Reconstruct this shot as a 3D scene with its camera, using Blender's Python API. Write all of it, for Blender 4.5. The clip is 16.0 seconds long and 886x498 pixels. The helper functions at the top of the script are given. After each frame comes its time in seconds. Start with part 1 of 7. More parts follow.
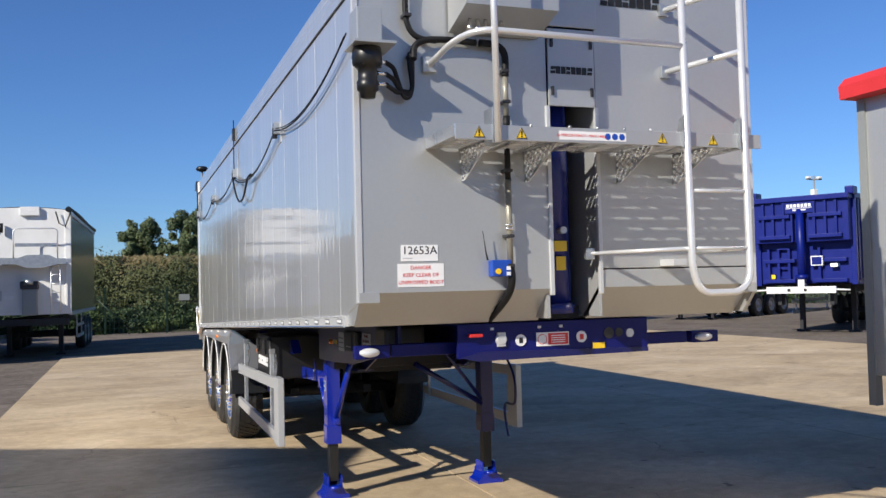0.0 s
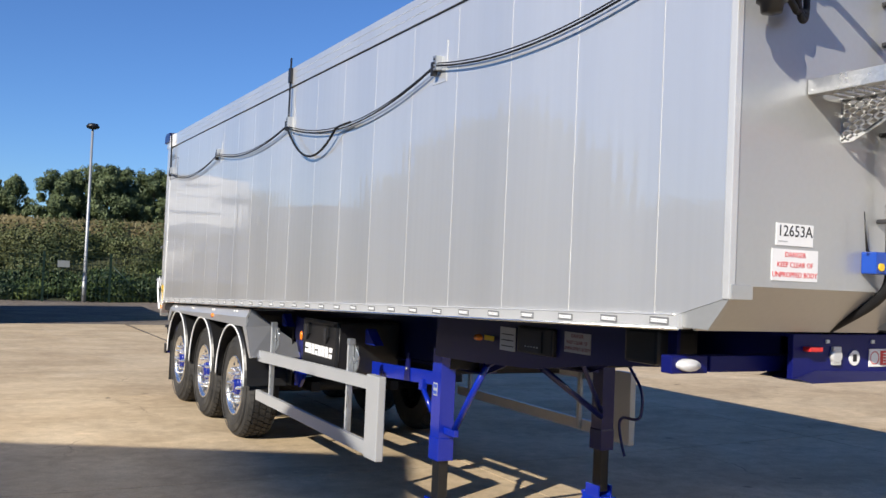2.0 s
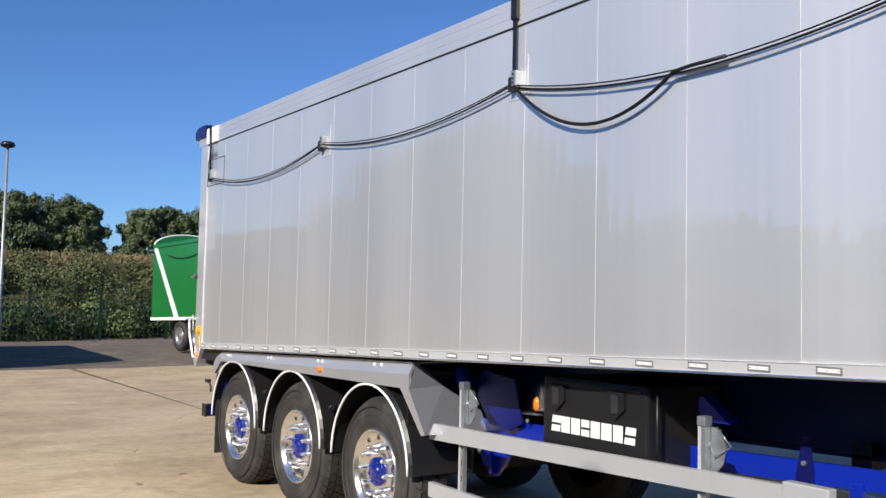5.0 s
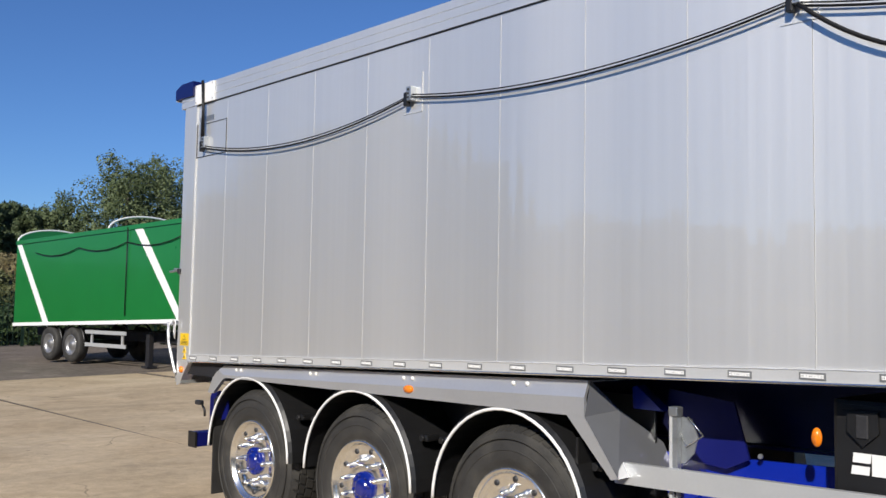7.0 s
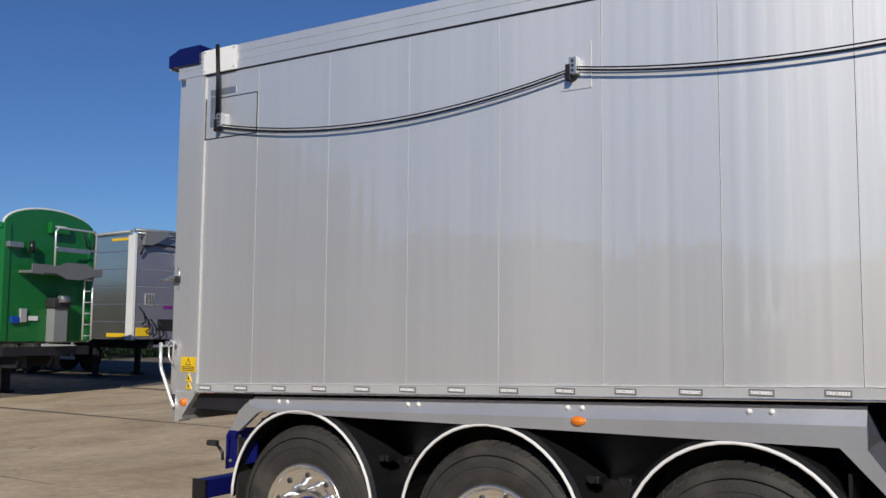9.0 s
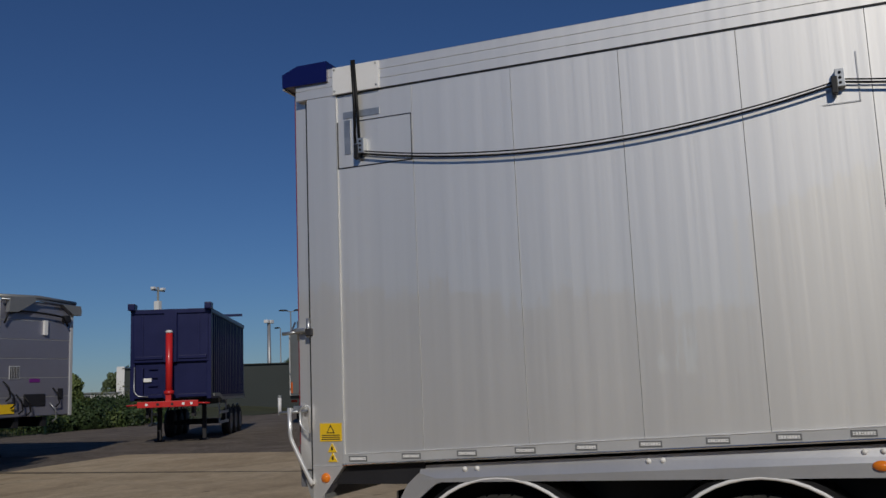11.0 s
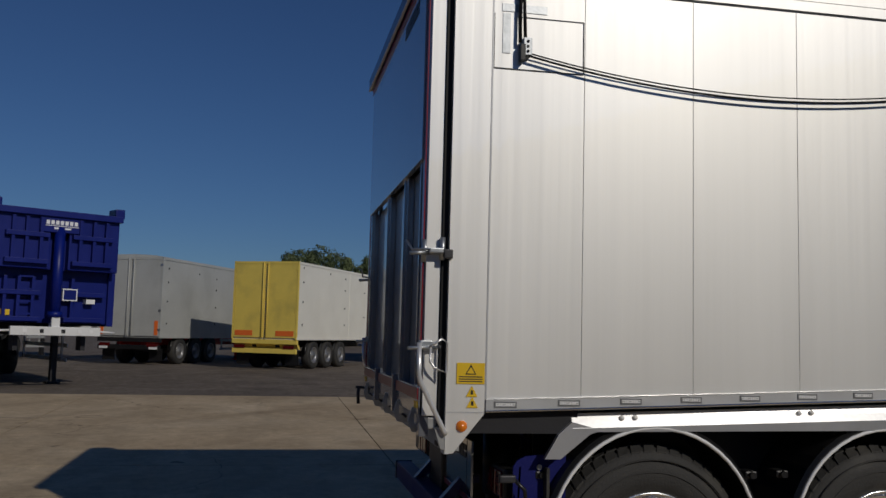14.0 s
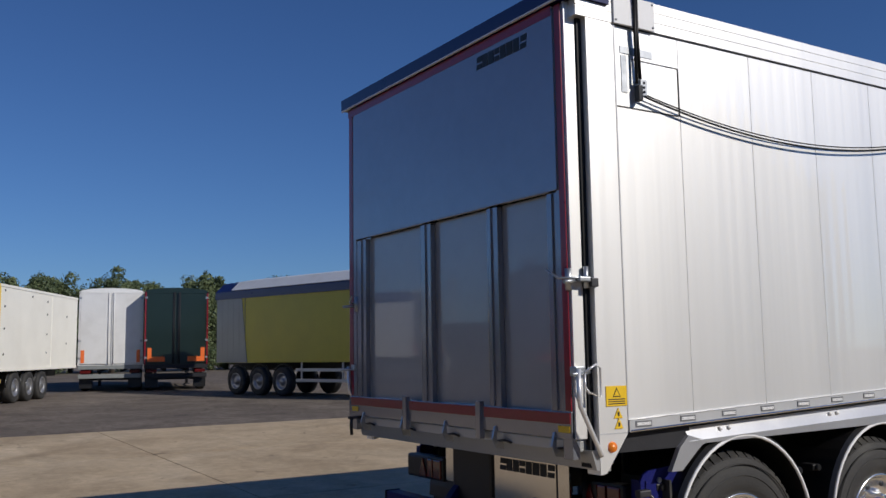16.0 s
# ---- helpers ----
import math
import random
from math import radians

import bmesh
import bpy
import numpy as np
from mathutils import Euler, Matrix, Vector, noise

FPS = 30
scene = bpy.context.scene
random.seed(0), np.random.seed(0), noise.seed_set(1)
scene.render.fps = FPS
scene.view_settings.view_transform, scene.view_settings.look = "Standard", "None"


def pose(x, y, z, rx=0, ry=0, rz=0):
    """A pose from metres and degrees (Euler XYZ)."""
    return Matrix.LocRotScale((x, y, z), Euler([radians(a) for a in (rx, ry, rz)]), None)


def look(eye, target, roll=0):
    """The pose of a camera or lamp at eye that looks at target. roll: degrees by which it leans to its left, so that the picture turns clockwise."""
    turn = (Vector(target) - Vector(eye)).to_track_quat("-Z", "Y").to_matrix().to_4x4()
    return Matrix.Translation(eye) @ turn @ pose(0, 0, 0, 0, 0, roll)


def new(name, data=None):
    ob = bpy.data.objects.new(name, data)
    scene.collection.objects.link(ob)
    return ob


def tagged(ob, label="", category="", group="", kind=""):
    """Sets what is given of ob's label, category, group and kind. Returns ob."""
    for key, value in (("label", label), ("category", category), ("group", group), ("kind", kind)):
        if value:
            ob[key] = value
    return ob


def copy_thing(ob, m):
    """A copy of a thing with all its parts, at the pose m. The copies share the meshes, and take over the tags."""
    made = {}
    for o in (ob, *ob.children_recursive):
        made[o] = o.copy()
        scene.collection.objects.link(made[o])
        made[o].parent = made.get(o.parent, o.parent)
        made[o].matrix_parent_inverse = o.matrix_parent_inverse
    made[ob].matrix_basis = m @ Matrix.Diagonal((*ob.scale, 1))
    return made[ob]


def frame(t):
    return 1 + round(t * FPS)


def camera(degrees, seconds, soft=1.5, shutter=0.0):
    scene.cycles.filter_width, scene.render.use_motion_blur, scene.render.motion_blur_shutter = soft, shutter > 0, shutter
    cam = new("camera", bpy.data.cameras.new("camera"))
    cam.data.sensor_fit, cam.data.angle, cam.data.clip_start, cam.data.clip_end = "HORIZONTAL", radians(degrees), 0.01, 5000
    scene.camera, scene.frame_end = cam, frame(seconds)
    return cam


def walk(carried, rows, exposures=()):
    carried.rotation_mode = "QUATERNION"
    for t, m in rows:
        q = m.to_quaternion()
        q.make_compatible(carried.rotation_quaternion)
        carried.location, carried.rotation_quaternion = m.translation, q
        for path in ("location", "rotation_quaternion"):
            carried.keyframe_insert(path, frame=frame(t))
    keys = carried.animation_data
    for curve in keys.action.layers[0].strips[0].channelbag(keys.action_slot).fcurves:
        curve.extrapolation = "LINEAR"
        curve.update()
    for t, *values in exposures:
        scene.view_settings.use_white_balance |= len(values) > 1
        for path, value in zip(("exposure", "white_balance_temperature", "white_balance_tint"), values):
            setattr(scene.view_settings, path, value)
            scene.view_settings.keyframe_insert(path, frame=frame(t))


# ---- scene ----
cam = camera(52.2, 16.0)
PATH = [
    (0, (-1.146, -4.587, 1.798), (-0.48, -2.703, 1.879), -1.4),
    (0.5, (-1.555, -4.13, 1.78), (-0.789, -2.283, 1.806), -0.1),
    (1, (-1.926, -3.61, 1.768), (-1.082, -1.797, 1.792), 1.0),
    (1.5, (-2.245, -3.033, 1.767), (-1.325, -1.257, 1.824), 1.7),
    (2, (-2.526, -2.464, 1.757), (-1.584, -0.701, 1.816), 2.5),
    (2.5, (-2.709, -1.837, 1.765), (-1.766, -0.076, 1.864), 1.9),
    (3, (-2.95, -1.266, 1.754), (-1.974, 0.476, 1.853), 1.4),
    (3.5, (-3.089, -0.647, 1.752), (-2.077, 1.074, 1.866), 0.7),
    (4, (-3.226, -0.067, 1.75), (-2.15, 1.614, 1.884), 0.1),
    (4.5, (-3.258, 0.529, 1.739), (-2.148, 2.188, 1.863), 0.6),
    (5, (-3.256, 1.156, 1.739), (-2.134, 2.807, 1.861), 1.2),
    (5.2, (-3.264, 1.423, 1.743), (-2.146, 3.076, 1.872), 1.3),
    (7.3, (-3.768, 3.859, 1.686), (-2.312, 5.223, 1.825), 0.4),
    (7.5, (-3.82, 4.096, 1.697), (-2.311, 5.4, 1.841), -0.1),
    (8, (-3.961, 4.69, 1.677), (-2.338, 5.849, 1.833), -0.5),
    (8.5, (-4.098, 5.257, 1.662), (-2.424, 6.341, 1.812), 0.6),
    (9, (-4.26, 5.795, 1.665), (-2.571, 6.853, 1.839), 0.5),
    (9.5, (-4.331, 6.395, 1.666), (-2.588, 7.353, 1.873), 0.0),
    (10, (-4.486, 6.925, 1.674), (-2.703, 7.793, 1.933), -0.0),
    (10.2, (-4.523, 7.13, 1.666), (-2.732, 7.977, 1.944), -0.6),
    (12.3, (-4.654, 9.419, 1.599), (-2.698, 9.776, 1.814), -0.3),
    (12.5, (-4.633, 9.655, 1.578), (-2.665, 9.952, 1.77), 0.7),
    (13, (-4.541, 10.261, 1.569), (-2.552, 10.403, 1.72), 1.4),
    (13.5, (-4.452, 10.834, 1.596), (-2.461, 10.717, 1.739), 0.8),
    (14, (-4.281, 11.415, 1.593), (-2.324, 11.043, 1.78), 1.5),
    (14.5, (-4.18, 11.987, 1.612), (-2.275, 11.424, 1.843), 1.2),
    (15, (-3.939, 12.543, 1.609), (-2.08, 11.844, 1.841), 1.0),
    (15.5, (-3.733, 13.108, 1.63), (-1.93, 12.269, 1.844), -0.2),
    (16, (-3.462, 13.627, 1.642), (-1.777, 12.573, 1.868), -0.9),
]
walk(cam, [(t, look(eye, aim, roll)) for t, eye, aim, roll in PATH], [(0, 0.25, 6500, 10), (2, 0.4, 6560, 10), (3.5, 0.36, 6560, 10), (4, 0.29, 6560, 10), (5, 0.28, 6560, 10), (7.5, -0.06, 6500, 10), (8.5, -0.34, 6500, 10), (9, -0.42, 6500, 10), (10, -0.88, 6500, 10), (12.3, -1.50, 6500, 10), (13.2, -1.40, 6500, 10), (14, -1.64, 6500, 10), (14.5, -1.64, 6500, 10), (15, -1.46, 6450, 10), (15.5, -1.05, 6400, 11), (16, -0.62, 6300, 12)])

# ---- world, sun, exposure ----
SUN = Vector((-1.475, -0.81, 1.0)).normalized()
world = bpy.data.worlds.new("sky")
scene.world = world
world.use_nodes = True
_n, _l = world.node_tree.nodes, world.node_tree.links
_sky = _n.new("ShaderNodeTexSky")
_sky.sky_type = "NISHITA"
_sky.sun_disc = False
_sky.sun_elevation = math.asin(SUN.z)
_sky.sun_rotation = math.atan2(SUN.x, SUN.y)
_sky.altitude, _sky.air_density, _sky.dust_density, _sky.ozone_density = 50, 1.0, 0.0, 5.0
_n["Background"].inputs["Strength"].default_value = 0.080
_tint = _n.new("ShaderNodeVectorMath")
_tint.operation = "MULTIPLY"
_tint.inputs[1].default_value = (0.655, 0.88, 1.225)
_l.new(_sky.outputs["Color"], _tint.inputs[0])
_l.new(_tint.outputs[0], _n["Background"].inputs["Color"])
_sd = bpy.data.lights.new("sun", "SUN")
_sd.energy, _sd.angle, _sd.color = 5.0, radians(0.53), (1.0, 0.94, 0.83)
sun = new("sun", _sd)
sun.matrix_world = look(SUN * 50, (0, 0, 0))


# ---- materials ----
def mat(name, color, rough=0.5, metal=0.0, var=0.08, scale=3.0, bump=0.0, bscale=60.0, stretch=(1, 1, 1), coat=0.0, coat_ior=1.5, coat_rough=0.06, island=0.0, spec=0.5, dirt_sheen=None, dirt_sheen_amount=0.0, flute=0.0):
    """A painted or plain surface: base colour with variation at two scales, uneven gloss and fine relief."""
    m = bpy.data.materials.new(name)
    m.use_nodes = True
    t = m.node_tree
    b = t.nodes["Principled BSDF"]
    b.inputs["Metallic"].default_value = metal
    b.inputs["Specular IOR Level"].default_value = spec
    if coat:
        b.inputs["Coat Weight"].default_value = coat
        b.inputs["Coat Roughness"].default_value = coat_rough
        b.inputs["Coat IOR"].default_value = coat_ior
    co = t.nodes.new("ShaderNodeTexCoord")
    mp = t.nodes.new("ShaderNodeMapping")
    mp.inputs["Scale"].default_value = stretch
    if flute:
        # faint upright waviness of the clear surface
        # and the hollow cells of the plank showing through, six to a plank
        wv = t.nodes.new("ShaderNodeTexNoise")
        wv.inputs["Scale"].default_value, wv.inputs["Detail"].default_value = 9.0, 2
        t.links.new(mp.outputs["Vector"], wv.inputs["Vector"])
        sp = t.nodes.new("ShaderNodeSeparateXYZ")
        t.links.new(co.outputs["Object"], sp.inputs[0])
        ph = t.nodes.new("ShaderNodeMath")
        ph.operation = "MULTIPLY"
        ph.inputs[1].default_value = 2 * math.pi * 6 / 0.5932
        t.links.new(sp.outputs["Y"], ph.inputs[0])
        sn = t.nodes.new("ShaderNodeMath")
        sn.operation = "SINE"
        t.links.new(ph.outputs[0], sn.inputs[0])
        hs = t.nodes.new("ShaderNodeMath")
        hs.operation = "MULTIPLY_ADD"
        hs.inputs[1].default_value = 0.10
        t.links.new(sn.outputs[0], hs.inputs[0])
        t.links.new(wv.outputs["Fac"], hs.inputs[2])
        wb = t.nodes.new("ShaderNodeBump")
        wb.inputs["Strength"].default_value, wb.inputs["Distance"].default_value = 1.0, flute
        t.links.new(hs.outputs[0], wb.inputs["Height"])
        t.links.new(wb.outputs["Normal"], b.inputs["Coat Normal"])
    t.links.new(co.outputs["Object"], mp.inputs["Vector"])
    big = t.nodes.new("ShaderNodeTexNoise")
    big.inputs["Scale"].default_value, big.inputs["Detail"].default_value = scale, 5
    fine = t.nodes.new("ShaderNodeTexNoise")
    fine.inputs["Scale"].default_value, fine.inputs["Detail"].default_value = bscale, 4
    for q in (big, fine):
        t.links.new(mp.outputs["Vector"], q.inputs["Vector"])
    add = t.nodes.new("ShaderNodeMath")
    add.operation = "MULTIPLY_ADD"
    t.links.new(fine.outputs["Fac"], add.inputs[0])
    add.inputs[1].default_value = 0.5
    t.links.new(big.outputs["Fac"], add.inputs[2])
    ramp = t.nodes.new("ShaderNodeMapRange")
    ramp.inputs["From Min"].default_value, ramp.inputs["From Max"].default_value = 0.45, 1.05
    ramp.inputs["To Min"].default_value, ramp.inputs["To Max"].default_value = 1 - var, 1 + var
    t.links.new(add.outputs[0], ramp.inputs["Value"])
    last = ramp.outputs["Result"]
    if island:
        info = t.nodes.new("ShaderNodeObjectInfo")
        r2 = t.nodes.new("ShaderNodeMapRange")
        r2.inputs["To Min"].default_value, r2.inputs["To Max"].default_value = 1 - island, 1 + island
        t.links.new(info.outputs["Random"], r2.inputs["Value"])
        mul = t.nodes.new("ShaderNodeMath")
        mul.operation = "MULTIPLY"
        t.links.new(last, mul.inputs[0])
        t.links.new(r2.outputs["Result"], mul.inputs[1])
        last = mul.outputs[0]
    col = t.nodes.new("ShaderNodeVectorMath")
    col.operation = "SCALE"
    col.inputs[0].default_value = color
    t.links.new(last, col.inputs["Scale"])
    out = col.outputs[0]
    if dirt_sheen:
        dn = t.nodes.new("ShaderNodeTexNoise")
        dn.inputs["Scale"].default_value, dn.inputs["Detail"].default_value = scale * 0.6, 8
        t.links.new(co.outputs["Object"], dn.inputs["Vector"])
        dr = t.nodes.new("ShaderNodeMapRange")
        dr.inputs["From Min"].default_value, dr.inputs["From Max"].default_value = 0.5, 0.75
        dr.inputs["To Max"].default_value = dirt_sheen_amount
        t.links.new(dn.outputs["Fac"], dr.inputs["Value"])
        mx = t.nodes.new("ShaderNodeMix")
        mx.data_type = "RGBA"
        t.links.new(dr.outputs["Result"], mx.inputs["Factor"])
        t.links.new(out, mx.inputs[6])
        mx.inputs[7].default_value = (*dirt_sheen, 1)
        out = mx.outputs[2]
    t.links.new(out, b.inputs["Base Color"])
    rr = t.nodes.new("ShaderNodeMapRange")
    rr.inputs["To Min"].default_value, rr.inputs["To Max"].default_value = max(0.02, rough * 0.8), min(1, rough * 1.2)
    t.links.new(big.outputs["Fac"], rr.inputs["Value"])
    t.links.new(rr.outputs["Result"], b.inputs["Roughness"])
    if bump:
        bp = t.nodes.new("ShaderNodeBump")
        bp.inputs["Strength"].default_value, bp.inputs["Distance"].default_value = bump, 0.01
        t.links.new(fine.outputs["Fac"], bp.inputs["Height"])
        if flute:
            t.links.new(wb.outputs["Normal"], bp.inputs["Normal"])
        t.links.new(bp.outputs["Normal"], b.inputs["Normal"])
    return m


PANEL = mat("brushed aluminium panel", (0.87, 0.86, 0.835), 0.50, 0.74, 0.04, 1.2, 0.07, 26, (1, 1, 0.02), coat=1.0, coat_ior=2.0, coat_rough=0.025, island=0.025, flute=0.0012)
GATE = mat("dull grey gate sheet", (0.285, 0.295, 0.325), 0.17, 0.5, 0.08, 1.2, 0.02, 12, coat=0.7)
# lighter base and pale blotches stand in for reflections in the recessed panels
GATEP = mat("smooth gate panel with painted reflections", (0.33, 0.34, 0.35), 0.30, 0.25, 0.07, 1.0, 0.02, 9, coat=0.9, coat_rough=0.04, dirt_sheen=(0.48, 0.47, 0.45), dirt_sheen_amount=0.35)
SHEET = mat("grey sheet aluminium", (0.475, 0.48, 0.475), 0.38, 0.5, 0.05, 1.5, 0.03, 40, coat=0.25)
RAIL = mat("bright aluminium rail", (0.60, 0.605, 0.61), 0.36, 0.3, 0.06, 4, 0.05, 90)
TREAD = mat("tread plate aluminium", (0.62, 0.62, 0.62), 0.28, 0.8, 0.1, 8, 0.2, 55)
SEAMLIP = mat("bare extrusion edge", (0.74, 0.74, 0.73), 0.4, 0.15, 0.05, 6)
TUBE = mat("satin aluminium tube", (0.78, 0.78, 0.78), 0.3, 0.5, 0.05, 6, 0.02, 90)
GALV = mat("galvanised steel", (0.45, 0.47, 0.49), 0.4, 0.8, 0.18, 12, 0.05, 70)
GUARD = mat("silver painted guard", (0.50, 0.51, 0.52), 0.4, 0.3, 0.05, 3, 0.02, 60)
FAIRING = mat("bright sheet fairing", (0.58, 0.585, 0.60), 0.34, 0.6, 0.05, 3, 0.03, 50, coat=0.3)
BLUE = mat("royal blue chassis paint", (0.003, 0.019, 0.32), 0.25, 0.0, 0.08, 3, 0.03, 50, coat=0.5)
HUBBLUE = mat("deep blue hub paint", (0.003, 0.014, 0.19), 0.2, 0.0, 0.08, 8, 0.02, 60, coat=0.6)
# the hood's own navy, also used as chassis blue with shade painted in
NAVY = mat("dark blue paint and shaded chassis blue", (0.004, 0.006, 0.085), 0.3, 0.0, 0.08, 3, 0.02, 50, coat=0.15)
# chassis blue darkened to hold the shade on front beam and rear brackets
BEAM = mat("chassis blue darkened for shade", (0.004, 0.007, 0.11), 0.5, 0.0, 0.10, 3, 0.03, 50, spec=0.25)
RAM = mat("blue ram steel", (0.012, 0.02, 0.16), 0.25, 0.1, 0.08, 3, 0.02, 50)
RUBBER = mat("tyre rubber", (0.028, 0.027, 0.026), 0.72, 0.0, 0.35, 7, 0.3, 90, dirt_sheen=(0.10, 0.092, 0.078), dirt_sheen_amount=0.5)
BLACK = mat("black plastic", (0.012, 0.012, 0.013), 0.38, 0.0, 0.15, 6, 0.05, 80)
HOSE = mat("black hose", (0.011, 0.011, 0.012), 0.5, 0.0, 0.12, 20, 0.04, 120, spec=0.25)
CHROME = mat("polished rim alloy", (0.84, 0.84, 0.83), 0.20, 0.95, 0.05, 20, 0.02, 80)
STEEL = mat("dark cast steel", (0.05, 0.05, 0.055), 0.5, 0.5, 0.2, 10, 0.1, 80)
WHITE = mat("white paint", (0.74, 0.74, 0.73), 0.35, 0.0, 0.05, 2.5, 0.02, 40, dirt_sheen=(0.45, 0.43, 0.38), dirt_sheen_amount=0.25)
WLABEL = mat("white label", (0.80, 0.80, 0.80), 0.45, 0.0, 0.03, 9)
RED = mat("red label ink", (0.62, 0.03, 0.03), 0.45, 0.0, 0.05, 9)
TAPE = mat("red reflective tape", (0.23, 0.008, 0.020), 0.3, 0.0, 0.12, 20, 0.04, 200, coat=0.4)
YELLOW = mat("yellow label", (0.80, 0.52, 0.02), 0.4, 0.0, 0.05, 9)
INK = mat("black ink", (0.012, 0.012, 0.012), 0.5, 0.0, 0.05, 9)
ORANGE = mat("orange lamp lens", (0.85, 0.22, 0.01), 0.18, 0.0, 0.08, 30, 0.04, 120, coat=0.6)
REDLENS = mat("dark red lamp lens", (0.10, 0.008, 0.008), 0.15, 0.0, 0.08, 30, coat=0.6)
CLEAR = mat("clear lamp lens", (0.72, 0.73, 0.75), 0.12, 0.2, 0.05, 40, 0.05, 160)
BOXBLUE = mat("bright blue plastic", (0.010, 0.065, 0.40), 0.35, 0.0, 0.05, 8)
# near-black steel; shade under bodies and in recesses is part of its colour
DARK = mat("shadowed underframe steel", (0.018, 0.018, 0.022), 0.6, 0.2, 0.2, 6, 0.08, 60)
STAINLESS = mat("polished stainless sheet", (0.70, 0.68, 0.64), 0.12, 1.0, 0.05, 4, 0.03, 30)
GREYLABEL = mat("dull grey label", (0.42, 0.43, 0.45), 0.4, 0.1, 0.08, 9)
DARKRED = mat("dark red ink", (0.22, 0.06, 0.06), 0.5, 0.0, 0.15, 30)
PLATE = mat("grey plate ink", (0.20, 0.205, 0.21), 0.4, 0.2, 0.05, 9)
CONDUIT = mat("straw conduit", (0.26, 0.245, 0.20), 0.35, 0.2, 0.08, 15)


# ---- geometry helpers ----
def box(bm, x0, x1, y0, y1, z0, z1, bevel=0.0):
    v = [bm.verts.new((x, y, z)) for x in (x0, x1) for y in (y0, y1) for z in (z0, z1)]
    fs = [bm.faces.new([v[i] for i in q]) for q in ((0, 1, 3, 2), (4, 6, 7, 5), (0, 4, 5, 1), (2, 3, 7, 6), (0, 2, 6, 4), (1, 5, 7, 3))]
    if bevel:
        bmesh.ops.bevel(bm, geom=list({e for f in fs for e in f.edges}), offset=bevel, segments=2, affect="EDGES", profile=0.6)


def prism(bm, pts, axis, a, b):
    """A polygon of (u, v) points drawn out along an axis: x takes (y, z), y takes (x, z), z takes (x, y)."""
    def at(u, v, w):
        return {"x": (w, u, v), "y": (u, w, v), "z": (u, v, w)}[axis]
    lo = [bm.verts.new(at(u, v, a)) for u, v in pts]
    hi = [bm.verts.new(at(u, v, b)) for u, v in pts]
    fs = [bm.faces.new(lo), bm.faces.new(hi[::-1])]
    for i in range(len(pts)):
        j = (i + 1) % len(pts)
        fs.append(bm.faces.new((lo[i], hi[i], hi[j], lo[j])))
    bmesh.ops.recalc_face_normals(bm, faces=fs)


def tube(bm, pts, r, seg=10, closed=False):
    """A round bar along a line of points."""
    pts = [Vector(p) for p in pts]
    rings, up = [], None
    for i, p in enumerate(pts):
        d = (pts[(i + 1) % len(pts)] if closed or i < len(pts) - 1 else p) - (pts[i - 1] if closed or i else p)
        d.normalize()
        if up is None:
            up = Vector((0, 0, 1)) if abs(d.z) < 0.9 else Vector((1, 0, 0))
        side = d.cross(up).normalized()
        up = side.cross(d).normalized()
        rad = r[i] if isinstance(r, (list, tuple)) else r
        rings.append([bm.verts.new(p + rad * (math.cos(2 * math.pi * k / seg) * side + math.sin(2 * math.pi * k / seg) * up)) for k in range(seg)])
    for i in range(len(rings) - (0 if closed else 1)):
        a, b = rings[i], rings[(i + 1) % len(rings)]
        for k in range(seg):
            f = bm.faces.new((a[k], a[(k + 1) % seg], b[(k + 1) % seg], b[k]))
            f.smooth = True
    if not closed:
        bm.faces.new(rings[0][::-1])
        bm.faces.new(rings[-1])


def arc(p0, p1, p2, n=6):
    """Points of a rounded corner from p0 by p1 to p2."""
    p0, p1, p2 = Vector(p0), Vector(p1), Vector(p2)
    return [(1 - u) ** 2 * p0 + 2 * u * (1 - u) * p1 + u * u * p2 for u in (k / n for k in range(n + 1))]


def smooth(pts, n=6):
    """A flowing line through the given points."""
    p = [Vector(q) for q in pts]
    p = [p[0]] + p + [p[-1]]
    out = []
    for i in range(1, len(p) - 2):
        for k in range(n):
            u = k / n
            a, b, c, d = p[i - 1], p[i], p[i + 1], p[i + 2]
            out.append(0.5 * (2 * b + (c - a) * u + (2 * a - 5 * b + 4 * c - d) * u * u + (3 * b - a - 3 * c + d) * u ** 3))
    return out + [p[-1]]


def lathe(bm, prof, origin, axis="x", seg=48, cap=False):
    """A profile of (radius, offset) points turned round an axis."""
    o, rings = Vector(origin), []
    for r, a in prof:
        ring = []
        for k in range(seg):
            c, s = math.cos(2 * math.pi * k / seg), math.sin(2 * math.pi * k / seg)
            ring.append(bm.verts.new(o + Vector({"x": (a, r * c, r * s), "y": (r * c, a, r * s), "z": (r * c, r * s, a)}[axis])))
        rings.append(ring)
    for a, b in zip(rings, rings[1:]):
        for k in range(seg):
            bm.faces.new((a[k], a[(k + 1) % seg], b[(k + 1) % seg], b[k])).smooth = True
    if cap and prof[0][0] > 1e-4:
        bm.faces.new(rings[0][::-1])
    if cap and prof[-1][0] > 1e-4:
        bm.faces.new(rings[-1])
    bmesh.ops.recalc_face_normals(bm, faces=bm.faces)


def mesh_of(name, bm, material):
    me = bpy.data.meshes.new(name)
    bm.to_mesh(me)
    bm.free()
    me.materials.append(material)
    return me


def part(name, bm, material, parent, label=""):
    ob = new(name, mesh_of(name, bm, material))
    ob.parent = parent
    return tagged(ob, label)


def thing(name, label, category, m=None, group="", kind=""):
    ob = new(name)
    ob.empty_display_size = 0.2
    if m is not None:
        ob.matrix_world = m
    return tagged(ob, label, category, group, kind)


